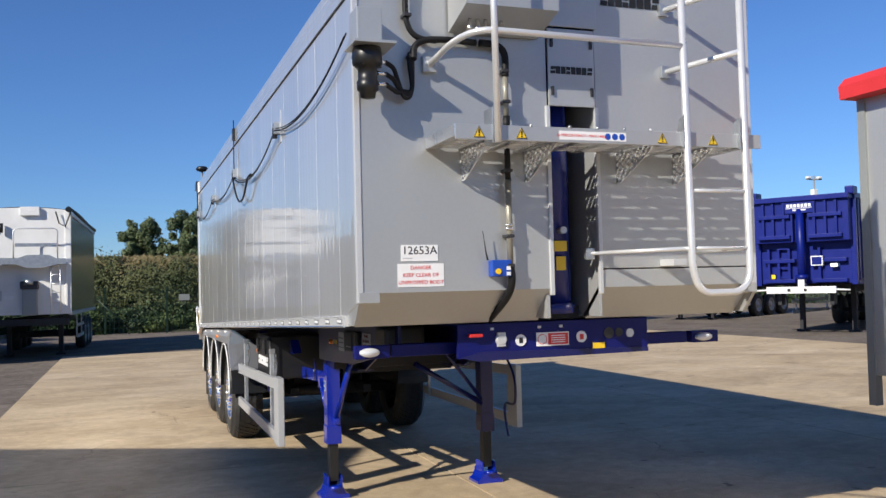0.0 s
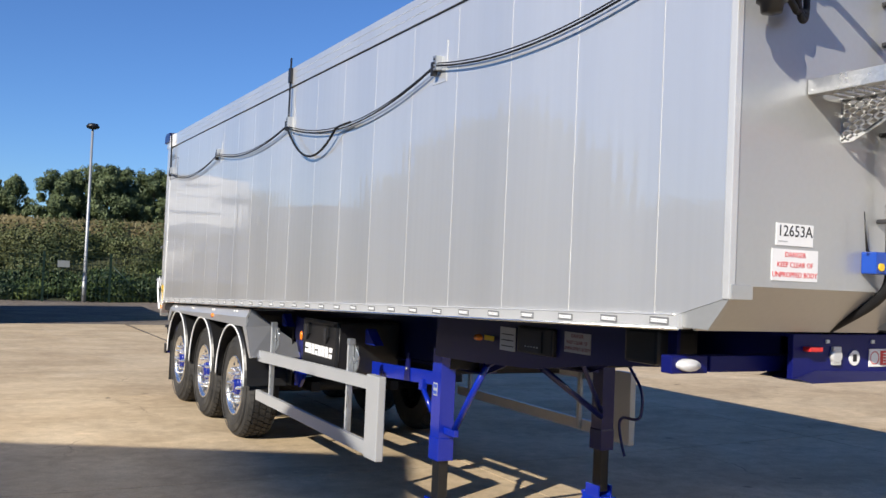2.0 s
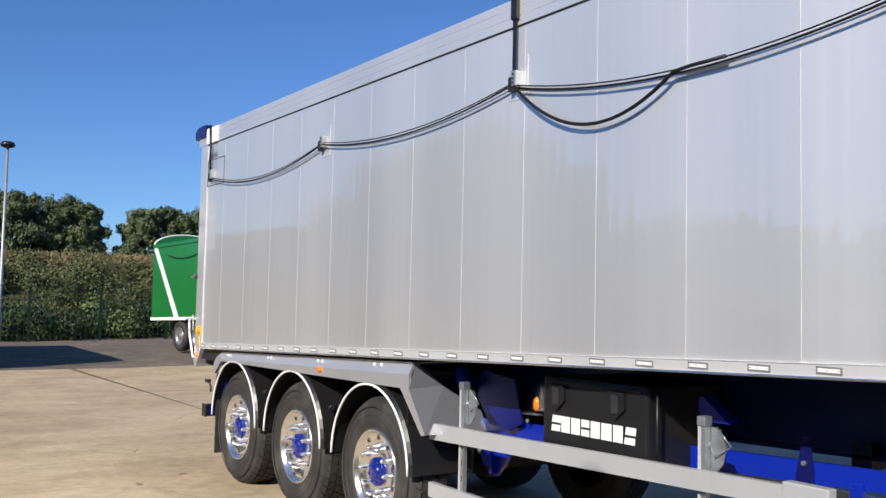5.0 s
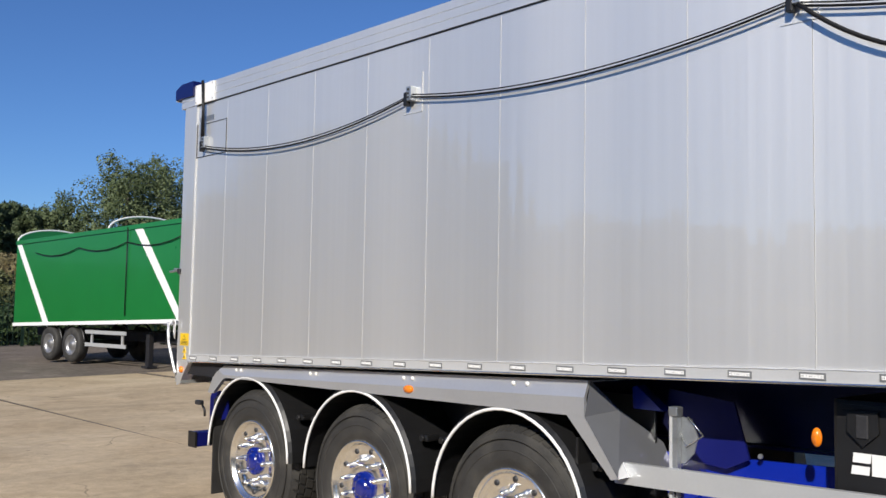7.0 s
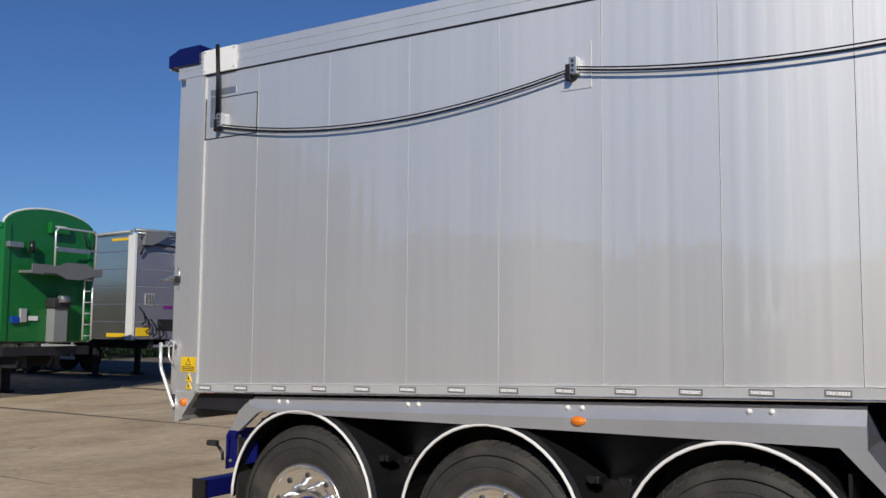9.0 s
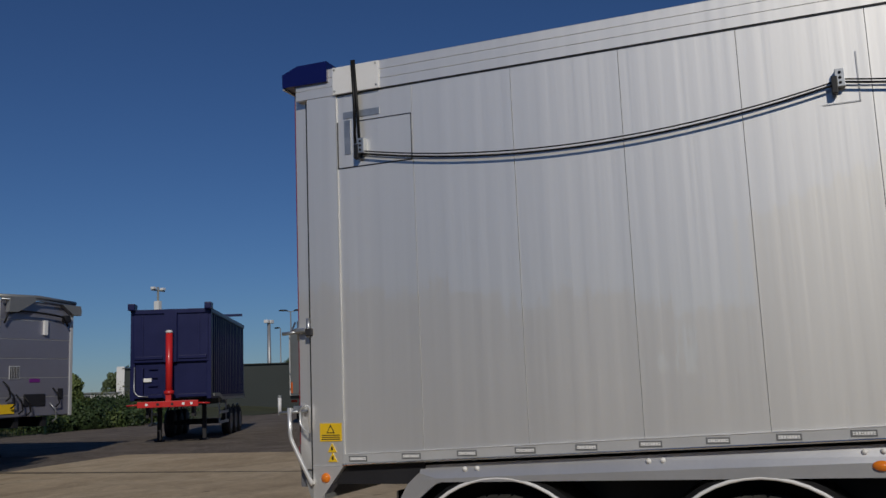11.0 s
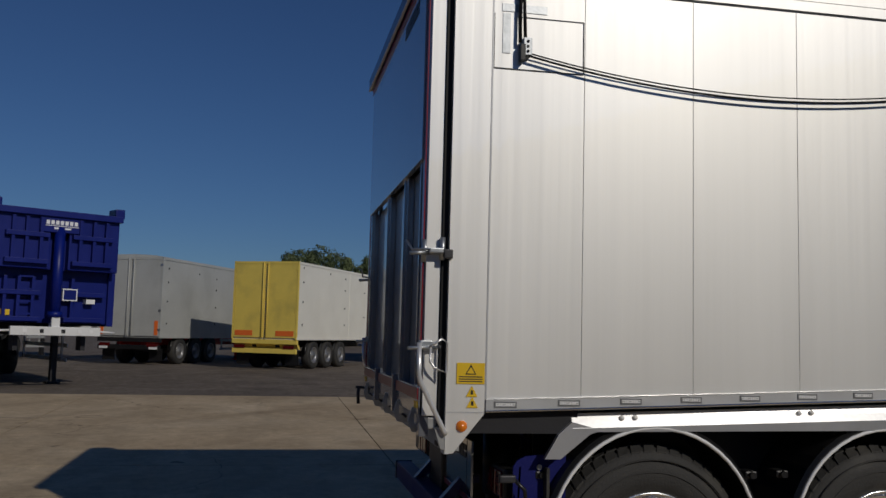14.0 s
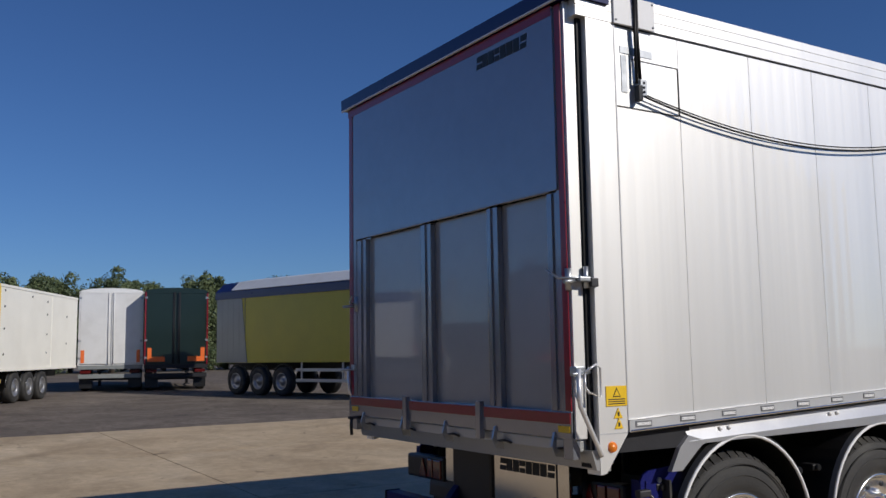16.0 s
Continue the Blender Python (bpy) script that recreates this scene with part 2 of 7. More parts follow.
def solid(name, bm, material, label, category, m=None, group="", kind=""):
    ob = new(name, mesh_of(name, bm, material))
    if m is not None:
        ob.matrix_world = m
    return tagged(ob, label, category, group, kind)


def boxpart(name, dims, material, parent, bevel=0.0, label=""):
    bm = bmesh.new()
    box(bm, *dims, bevel)
    return part(name, bm, material, parent, label)


def tubepart(name, pts, r, material, parent, seg=10, label=""):
    bm = bmesh.new()
    tube(bm, pts, r, seg)
    return part(name, bm, material, parent, label)


def words(name, text, size, m, material, parent, label=""):
    """Readable writing as a thin mesh, centred at the pose m."""
    cu = bpy.data.curves.new(name, "FONT")
    cu.body, cu.size, cu.extrude, cu.align_x, cu.align_y, cu.resolution_u = text, size, 0.0006, "CENTER", "CENTER", 2
    tmp = new(name, cu)
    bpy.context.view_layer.update()
    me = bpy.data.meshes.new_from_object(tmp.evaluated_get(bpy.context.evaluated_depsgraph_get()))
    bpy.data.objects.remove(tmp)
    me.materials.clear()
    me.materials.append(material)
    ob = new(name, me)
    ob.parent = parent
    ob.matrix_local = m
    return tagged(ob, label)


def bars(bm, org, u, v, w, h, lift, slant=0.12):
    """A maker's mark as a row of plain blocks on a plane spanned by u and v."""
    org, u, v = Vector(org), Vector(u), Vector(v)
    n = u.cross(v) * lift
    cells = (1.0, 0.95, 0.95, 0.85, 0.95, 1.05, 0.95, 1.0)
    gap, total = 0.16, sum(cells) + 0.16 * 7
    at = 0.0
    for i, c in enumerate(cells):
        x0, x1 = at / total * w, (at + c) / total * w
        s = slant * h * (1 if i in (0, 7) else 0)
        for lo, hi in (((0, 0.40), (0.55, 1.0)) if i in (0, 3, 7) else ((0, 1.0),)):
            q = [org + u * (x0 + s * lo) + v * (lo * h), org + u * (x1 + s * lo) + v * (lo * h), org + u * (x1 + s * hi) + v * (hi * h), org + u * (x0 + s * hi) + v * (hi * h)]
            a, b = [bm.verts.new(p) for p in q], [bm.verts.new(p + n) for p in q]
            bm.faces.new(b)
            for k in range(4):
                bm.faces.new((a[k], a[(k + 1) % 4], b[(k + 1) % 4], b[k]))
        at += c + gap


def logo(org, u, v, w, h, material, parent, label="maker's mark of plain blocks"):
    bm = bmesh.new()
    bars(bm, org, u, v, w, h, 0.002)
    return tagged(part("maker_mark", bm, material, parent), label, kind="stuff")


def ground_z(x, y):
    """The yard rises gently away from the standing place."""
    return min(0.0165 * max(0.0, x - 3.0), 0.198 + 0.003 * (x - 15.0)) - 0.004 * max(0.0, y - 12.0)


# ---- ground ----
def sheet(name, xs, ys, lift, material, label, category):
    bm = bmesh.new()
    g = [[bm.verts.new((x, y, ground_z(min(x, 80), min(y, 60)) + lift)) for y in ys] for x in xs]
    for i in range(len(xs) - 1):
        for j in range(len(ys) - 1):
            bm.faces.new((g[i][j], g[i + 1][j], g[i + 1][j + 1], g[i][j + 1])).smooth = True
    return solid(name, bm, material, label, category, kind="structure")


def ground_mat(name, tones, rough, stain, grit, cracks, bump):
    """Weathered paving: broad worn patches, smeared stains, fine grit, dark specks and hairline cracks."""
    m = bpy.data.materials.new(name)
    m.use_nodes = True
    t = m.node_tree
    b = t.nodes["Principled BSDF"]
    b.inputs["Roughness"].default_value = rough
    b.inputs["Specular IOR Level"].default_value = 0.3
    geo = t.nodes.new("ShaderNodeNewGeometry")

    def field(scale, detail, distort=0.0, stretch=None, rough_=0.55):
        q = t.nodes.new("ShaderNodeTexNoise")
        q.inputs["Scale"].default_value, q.inputs["Detail"].default_value = scale, detail
        q.inputs["Roughness"].default_value, q.inputs["Distortion"].default_value = rough_, distort
        src = geo.outputs["Position"]
        if stretch:
            mp = t.nodes.new("ShaderNodeMapping")
            mp.inputs["Scale"].default_value = stretch
            mp.inputs["Rotation"].default_value = (0, 0, 0.15)
            t.links.new(src, mp.inputs["Vector"])
            src = mp.outputs["Vector"]
        t.links.new(src, q.inputs["Vector"])
        return q.outputs["Fac"]

    def span(src, a, c, lo, hi):
        q = t.nodes.new("ShaderNodeMapRange")
        q.inputs["From Min"].default_value, q.inputs["From Max"].default_value = a, c
        q.inputs["To Min"].default_value, q.inputs["To Max"].default_value = lo, hi
        t.links.new(src, q.inputs["Value"])
        return q.outputs["Result"]

    def times(a, c):
        q = t.nodes.new("ShaderNodeMath")
        q.operation = "MULTIPLY"
        t.links.new(a, q.inputs[0])
        t.links.new(c, q.inputs[1])
        return q.outputs[0]

    ramp = t.nodes.new("ShaderNodeValToRGB")
    ramp.color_ramp.elements.new(0.5)
    for k, (p, c) in enumerate(((0.32, tones[0]), (0.5, tones[1]), (0.70, tones[2]))):
        ramp.color_ramp.elements[k].position = p
        ramp.color_ramp.elements[k].color = (*c, 1)
    t.links.new(field(0.55, 7, 0.8), ramp.inputs["Fac"])
    k = times(span(field(0.75, 6, 1.2, (0.8, 1.25, 1.0)), 0.35, 0.62, 1 - stain, 1 + stain * 0.4), span(field(60.0, 3, 0, None, 0.7), 0.3, 0.7, 1 - grit, 1 + grit))
    k = times(k, span(field(7.0, 5, 0.5), 0.3, 0.7, 1 - grit * 0.8, 1 + grit * 0.8))
    k = times(k, span(field(3.1, 2), 0.715, 0.76, 1.0, 0.45))
    # scattered dark spots, pale scuffs and faint sweeping tyre marks
    k = times(k, span(field(1.35, 3, 0.4), 0.69, 0.74, 1.0, 0.78))
    k = times(k, span(field(2.3, 6, 1.8), 0.60, 0.70, 1.0, 1.14))
    rings = t.nodes.new("ShaderNodeTexWave")
    rings.wave_type, rings.rings_direction = "RINGS", "Z"
    rings.inputs["Scale"].default_value, rings.inputs["Distortion"].default_value, rings.inputs["Detail"].default_value = 0.16, 5.0, 3
    rings.inputs["Detail Scale"].default_value = 0.4
    t.links.new(geo.outputs["Position"], rings.inputs["Vector"])
    k = times(k, span(times(span(rings.outputs["Fac"], 0.86, 0.97, 0.0, 1.0), span(field(0.3, 3), 0.45, 0.6, 0.0, 1.0)), 0.0, 1.0, 1.0, 0.86))
    if cracks:
        vor = t.nodes.new("ShaderNodeTexVoronoi")
        vor.feature = "DISTANCE_TO_EDGE"
        vor.inputs["Scale"].default_value = 0.22
        wob = t.nodes.new("ShaderNodeVectorMath")
        wob.operation = "ADD"
        nz = t.nodes.new("ShaderNodeTexNoise")
        nz.inputs["Scale"].default_value, nz.inputs["Detail"].default_value = 0.7, 6
        t.links.new(geo.outputs["Position"], nz.inputs["Vector"])
        t.links.new(geo.outputs["Position"], wob.inputs[0])
        t.links.new(nz.outputs["Color"], wob.inputs[1])
        t.links.new(wob.outputs[0], vor.inputs["Vector"])
        line = span(vor.outputs["Distance"], 0.0, 0.0022, cracks, 0.0)
        gate_ = times(line, span(field(0.4, 3), 0.5, 0.6, 0.0, 1.0))
        k = times(k, span(gate_, 0.0, 1.0, 1.0, 0.3))
    sc = t.nodes.new("ShaderNodeVectorMath")
    sc.operation = "SCALE"
    t.links.new(ramp.outputs["Color"], sc.inputs[0])
    t.links.new(k, sc.inputs["Scale"])
    t.links.new(sc.outputs[0], b.inputs["Base Color"])
    bp = t.nodes.new("ShaderNodeBump")
    bp.inputs["Strength"].default_value, bp.inputs["Distance"].default_value = bump, 0.01
    t.links.new(field(45.0, 4), bp.inputs["Height"])
    t.links.new(bp.outputs["Normal"], b.inputs["Normal"])
    return m


TARMAC = ground_mat("worn gravelly tarmac", ((0.128, 0.104, 0.085), (0.160, 0.132, 0.107), (0.205, 0.171, 0.139)), 0.92, 0.16, 0.42, 0.0, 0.9)
CONCRETE = ground_mat("sun-bleached concrete", ((0.43, 0.325, 0.205), (0.485, 0.375, 0.242), (0.56, 0.445, 0.30)), 0.85, 0.13, 0.15, 1.0, 0.25)
JOINT = mat("joint filler", (0.10, 0.085, 0.07), 0.9, 0.0, 0.2, 5)
far = [-2500, -600, -200, -80, -40, -20, -8, 0, 3, 8, 16, 24, 32, 40, 50, 60, 80, 200, 600, 2500]
sheet("ground", far, [-2500, -600, -200, -60, -30, -10, 0, 6, 12, 20, 30, 40, 50, 60, 200, 600, 2500], -0.03, TARMAC, "dark worn tarmac and gravel yard", "ground")
pave = thing("pavement", "sun-bleached concrete slabs with dark joints", "pavement", kind="structure")
PX, PY = [-2.9, 1.8, 6.4, 11.0, 15.3], [-25.1, -20.1, -15.1, -10.1, -5.1, -0.1, 4.9, 9.9, 14.9, 19.9, 24.9]

# ---- the tipping trailer ----
W, LEN, TOP = 2.50, 10.62, 3.36          # body width, body length, height of the panels' upper edge
SEAM = 0.5932
seams = [9.893 - SEAM * k for k in range(17)][::-1]
trailer = thing("tipping_trailer", "grey aluminium bulk tipping trailer on a royal blue chassis", "trailer")


def floor_z(y):
    """Lower edge of the side panels, which drops towards the rear."""
    return 1.653 - 0.0355 * y


def rim_z(y):
    return 3.535


# side panels, plank by plank, on both sides
edges = [0.03] + seams + [10.375]
for near in (True, False):
    xa, xb = (0.0, 0.035) if near else (W - 0.035, W)
    for y0, y1 in zip(edges, edges[1:]):
        bm = bmesh.new()
        a, b = y0 + 0.0012, y1 - 0.0012
        pts = [(a, floor_z(a)), (b, floor_z(b)), (b, TOP), (a, TOP)]
        if y0 < 0.1:
            pts = [(0.03, floor_z(0) + 0.06), (0.27, floor_z(0.27)), (b, floor_z(b)), (b, TOP), (0.03, TOP)]
        prism(bm, pts, "x", xa, xb)
        part("side_panel", bm, PANEL, trailer)
    # pale lip along each seam, with the dark joint behind it
    for y in seams:
        bm = bmesh.new()
        xs = -0.0005 if near else W + 0.0005
        prism(bm, [(y - 0.0036, floor_z(y)), (y - 0.0013, floor_z(y)), (y - 0.0013, TOP - 0.005), (y - 0.0036, TOP - 0.005)], "x", *sorted((xs, 0.001 if near else W - 0.001)))
        part("panel_seam", bm, SEAMLIP, trailer)
    s = -1 if near else 1
    x_out = 0.0 if near else W
    # top rail with two shallow grooves
    bm = bmesh.new()
    prof = [(-0.06, TOP + 0.008), (0.012, TOP + 0.008)]
    for z in (TOP + 0.062, TOP + 0.118):
        prof += [(0.012, z), (0.005, z + 0.001), (0.005, z + 0.003), (0.012, z + 0.004)]
    prof += [(0.012, rim_z(0) - 0.004), (0.008, rim_z(0)), (-0.06, rim_z(0))]
    prism(bm, [(x_out + s * o, z) for o, z in prof], "y", 0.0, 10.64)
    part("top_rail", bm, PANEL, trailer)
    # bottom rail
    bm = bmesh.new()
    xa, xb = sorted((x_out + s * 0.018, x_out - s * 0.05))
    prism(bm, [(0.24, floor_z(0.24)), (0.24, floor_z(0.24) - 0.056), (10.375, floor_z(10.375) - 0.056), (10.375, floor_z(10.375))], "x", xa, xb)
    part("bottom_rail", bm, RAIL, trailer, "bright ribbed aluminium bottom rail")
    bm = bmesh.new()
    tube(bm, [(x_out + s * 0.019, y, floor_z(y) - 0.056) for y in (0.24, 5.0, 10.375)], 0.0065, 10)
    part("rail_lip", bm, CHROME, trailer)
    if near:
        # marker plates along the rail
        y = 10.28 - 0.3204 * 31
        while y < 10.35:
            z = floor_z(y) - 0.026
            plate = boxpart("rail_plate", (-0.022, -0.017, y - 0.056, y + 0.056, z - 0.0155, z + 0.0155), PLATE, trailer, 0.001)
            bm = bmesh.new()
            bars(bm, (-0.0218, y + 0.048, z - 0.0075), (0, -1, 0), (0, 0, 1), 0.096, 0.015, 0.0015, 0.0)
            bmesh.ops.recalc_face_normals(bm, faces=bm.faces)
            tagged(part("maker_mark", bm, WLABEL, plate), kind="stuff")
            y += 0.3204
    # uneven weld bead along the foot of the panels
    rw = random.Random(7)
    bm = bmesh.new()
    pts = [(x_out + s * 0.0185, 0.26 + 0.03 * k, floor_z(0.26 + 0.03 * k) + rw.uniform(-0.0012, 0.0012)) for k in range(337)]
    tube(bm, pts, [rw.uniform(0.0018, 0.0042) for _ in pts], 5)
    part("weld_bead", bm, TUBE, trailer)
    # front and rear corner posts
    xa, xb = sorted((x_out + s * 0.004, x_out - s * 0.029))
    bm = bmesh.new()
    box(bm, xa, xb, -0.006, 0.029, 1.715, 3.535, 0.004)
    part("front_corner_post", bm, RAIL, trailer, "pale welded corner edge")
    xa, xb = sorted((x_out + s * 0.008, x_out - s * 0.09))
    bm = bmesh.new()
    prism(bm, [(10.378, floor_z(10.38) - 0.065), (10.53, 1.03), (10.57, 1.025), (10.57, 3.45), (10.378, 3.45)], "x", xa, xb)
    part("rear_corner_post", bm, PANEL, trailer)
    bm = bmesh.new()
    xa, xb = sorted((x_out + s * 0.0105, x_out - s * 0.01))
    prism(bm, [(10.371, floor_z(10.37) - 0.06), (10.379, floor_z(10.38) - 0.06), (10.379, 3.44), (10.371, 3.44)], "x", xa, xb)
    part("post_weld", bm, RAIL, trailer, "pale edge strip")
    boxpart("post_weld", (*sorted((x_out + s * 0.0095, x_out - s * 0.01)), 10.386, 10.569, floor_z(10.4) - 0.064, floor_z(10.4) - 0.058), RAIL, trailer)

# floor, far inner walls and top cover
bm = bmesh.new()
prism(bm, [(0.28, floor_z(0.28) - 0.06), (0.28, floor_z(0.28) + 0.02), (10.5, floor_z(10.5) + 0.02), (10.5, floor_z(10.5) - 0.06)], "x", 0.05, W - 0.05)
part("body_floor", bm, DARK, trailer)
bm = bmesh.new()
prism(bm, [(0.06, 3.50), (0.30, 3.58), (1.25, 3.70), (2.20, 3.58), (W - 0.06, 3.50)], "y", 0.05, 10.45)
part("top_sheet", bm, BLACK, trailer, "dark rolled sheet cover")

# front wall: two skins beside a ram slot
SL, SR = 1.12, 1.43
for x0, x1 in ((0.03, SL), (SR, W - 0.03)):
    bm = bmesh.new()
    box(bm, x0, x1, 0.0, 0.03, 1.875 if x0 > 1 else 1.765, 3.53, 0.003)
    if x0 > 1:
        box(bm, x0, x1, -0.002, 0.03, 1.765, 1.868, 0.003)
    part("front_skin", bm, SHEET, trailer)
    bm = bmesh.new()
    prism(bm, [(0.0, 1.767), (0.03, 1.775), (0.23, 1.60), (0.20, 1.585)], "x", x0, x1)
    part("front_chamfer", bm, SHEET, trailer)
    # foot of the corner post and the cheek that closes the chamfer
    xa, xb = (0.004, 0.115) if x0 < 1 else (W - 0.115, W - 0.004)
    boxpart("post_foot", (xa, xb, -0.012, 0.02, 1.715, 1.772), SHEET, trailer, 0.003)
    xa, xb = (0.003, 0.028) if x0 < 1 else (W - 0.028, W - 0.003)
    bm = bmesh.new()
    prism(bm, [(-0.002, 1.716), (0.10, 1.595), (0.32, 1.595), (0.32, 1.79), (-0.002, 1.79)], "x", xa, xb)
    part("chamfer_cheek", bm, SHEET, trailer)
for x0, x1 in ((SL - 0.02, SL), (SR, SR + 0.02)):
    boxpart("slot_wall", (x0, x1, 0.03, 0.75, 1.60, 3.3), SHEET, trailer)
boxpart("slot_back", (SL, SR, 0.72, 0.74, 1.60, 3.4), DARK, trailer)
for x in (SL, SR):
    boxpart("slot_edge", (x - 0.012, x + 0.012, -0.014, 0.012, 1.73, 2.80), RAIL, trailer, 0.004)
ram = tubepart("hydraulic_ram", [(1.235, 0.22, 1.64), (1.235, 0.22, 3.4)], 0.105, RAM, trailer, 28, "dark blue multistage hydraulic ram")
tubepart("ram_collar", [(1.235, 0.22, 1.62), (1.235, 0.22, 1.68)], 0.12, RAM, ram, 28)
tubepart("ram_union", [(1.235, 0.12, 2.10), (1.235, 0.06, 2.10)], 0.020, GALV, ram, 14)
boxpart("ram_label", (1.195, 1.275, 0.108, 0.112, 1.98, 2.04), YELLOW, ram)
boxpart("ram_label", (1.205, 1.265, 0.108, 0.112, 1.87, 1.95), YELLOW, ram)
# slot hatch with mark and hinges
hatch = boxpart("slot_hatch", (SL + 0.008, SR - 0.008, -0.012, 0.004, 2.80, 3.245), SHEET, trailer, 0.004)
logo((1.14, -0.0125, 2.985), (1, 0, 0), (0, 0, 1), 0.265, 0.042, INK, hatch)
for x in (1.15, 1.40):
    for z in (2.885, 3.16):
        boxpart("hinge", (x - 0.008, x + 0.008, -0.026, -0.011, z - 0.025, z + 0.025), STEEL, hatch, 0.003)
boxpart("upper_panel", (1.09, 1.44, -0.02, -0.002, 3.255, 3.75), SHEET, trailer, 0.004)
boxpart("upper_front", (0.03, W - 0.03, -0.001, 0.03, 3.53, 3.95), SHEET, trailer)
logo((1.48, -0.0025, 3.405), (1, 0, 0), (0, 0, 1), 0.39, 0.075, INK, trailer)

# motor with bracket on the front corner
motor = boxpart("sheet_motor_bracket", (-0.02, 0.115, -0.17, -0.01, 3.06, 3.23), SHEET, trailer, 0.006)
boxpart("bracket_shelf", (-0.05, 0.17, -0.24, -0.005, 3.03, 3.045), SHEET, motor, 0.002)
bm = bmesh.new()
lathe(bm, [(0.0, 3.03), (0.072, 3.03), (0.078, 2.99), (0.078, 2.945), (0.066, 2.93), (0.05, 2.925), (0.05, 2.86), (0.056, 2.855), (0.056, 2.81), (0.042, 2.80), (0.038, 2.77), (0.0, 2.765)], (0.045, -0.12, 0), "z", 28)
part("motor_body", bm, BLACK, motor, "black hydraulic sheet motor")
for k in range(6):
    t = math.pi * k / 3
    tubepart("motor_bolt", [(0.045 + 0.066 * math.cos(t), -0.12 + 0.066 * math.sin(t), 2.985), (0.045 + 0.066 * math.cos(t), -0.12 + 0.066 * math.sin(t), 2.93)], 0.009, STEEL, motor, 8)
for z in (2.965, 2.905, 2.85):
    tubepart("motor_union", [(0.095, -0.12, z), (0.15, -0.105, z - 0.004)], 0.011, CHROME, motor, 10)
for k, z in enumerate((2.965, 2.905, 2.85)):
    o = 0.022 * k
    tubepart("hose", smooth([(0.145, -0.105, z), (0.19, -0.095, z - 0.025), (0.215, -0.085, z - 0.08 + o), (0.25, -0.075, 2.80 + 0.012 * k), (0.285, -0.065, 2.80 + 0.012 * k), (0.305, -0.055, 2.86), (0.31 - 0.008 * k, -0.05, 2.98), (0.315 - 0.008 * k, -0.048, 3.04)]), 0.013, HOSE, trailer, 10, "black hydraulic hose")
for k in range(2):
    tubepart("hose", smooth([(0.312, -0.05 - 0.022 * k, 3.0), (0.325, -0.05, 3.07), (0.365, -0.048, 3.105), (0.43, -0.045, 3.12), (0.55, -0.042, 3.125), (0.68, -0.04, 3.12)]), 0.018, HOSE, trailer, 10, "black hydraulic hose")
    tubepart("hose", smooth([(0.275, -0.04 - 0.02 * k, 3.62), (0.28, -0.04, 3.35), (0.285, -0.04, 3.22), (0.315, -0.042, 3.15), (0.37, -0.045, 3.12), (0.45, -0.045, 3.115)]), 0.016, HOSE, trailer, 10, "black hydraulic hose")
for p in ((0.285, -0.05, 3.24), (0.31, -0.05, 3.02), (0.84, -0.05, 2.97), (0.845, -0.05, 2.80), (0.845, -0.05, 2.42), (0.845, -0.05, 2.06), (0.845, -0.05, 1.90)):
    bm = bmesh.new()
    box(bm, p[0] - 0.022, p[0] + 0.022, -0.072, -0.001, p[2] - 0.009, p[2] + 0.009, 0.004)
    part("pipe_clip", bm, STEEL, trailer)
# pipe down the front
tubepart("conduit_pipe", smooth([(0.70, -0.045, 3.12), (0.80, -0.048, 3.11), (0.845, -0.05, 3.06), (0.845, -0.05, 2.94)]), 0.020, HOSE, trailer, 14)
tubepart("conduit_pipe", [(0.845, -0.05, 2.97), (0.845, -0.05, 2.72)], 0.016, CONDUIT, trailer, 14)
tubepart("conduit_pipe", [(0.845, -0.05, 2.72), (0.845, -0.05, 2.64)], 0.021, HOSE, trailer, 14)
tubepart("conduit_pipe", [(0.845, -0.05, 2.64), (0.845, -0.05, 2.36)], 0.0165, HOSE, trailer, 14)
tubepart("conduit_pipe", [(0.845, -0.05, 2.37), (0.847, -0.05, 1.90)], 0.0175, CONDUIT, trailer, 14, "straw-coloured pipe with black ends")
for z in (2.10, 2.12):
    tubepart("pipe_union", [(0.846, -0.05, z - 0.006), (0.846, -0.05, z + 0.006)], 0.023, CHROME, trailer, 14)
tubepart("conduit_pipe", smooth([(0.847, -0.05, 1.90), (0.855, -0.048, 1.83), (0.852, -0.025, 1.765), (0.842, 0.045, 1.70), (0.82, 0.21, 1.60)]), 0.021, HOSE, trailer, 14)
# junction box with cable glands
jb = thing("junction_box", "grey junction box with cable glands", "")
jb.parent = trailer
bm = bmesh.new()
prism(bm, [(-0.30, 3.25), (-0.02, 3.17), (-0.02, 3.75), (-0.30, 3.75)], "x", 0.53, 1.06)
part("box_shell", bm, SHEET, jb)
for x in (0.60, 0.645, 0.69, 0.78):
    tubepart("cable_gland", [(x, -0.16, 3.22), (x, -0.17, 3.17), (x - 0.015, -0.18, 3.15)], 0.012, CHROME, jb, 10)
# blue control box with aerial
cb = boxpart("control_box", (0.735, 0.845, -0.07, -0.001, 1.84, 1.93), BOXBLUE, trailer, 0.006, "bright blue control box with a yellow button")
bm = bmesh.new()
lathe(bm, [(0.016, -0.078), (0.016, -0.074), (0.016, -0.07)], (0.765, 0, 1.868), "y", 18, cap=True)
part("button", bm, YELLOW, cb)
boxpart("box_plate", (0.812, 0.835, -0.0775, -0.0745, 1.875, 1.895), WLABEL, cb)
boxpart("box_plate", (0.812, 0.835, -0.0775, -0.0745, 1.845, 1.865), WLABEL, cb)
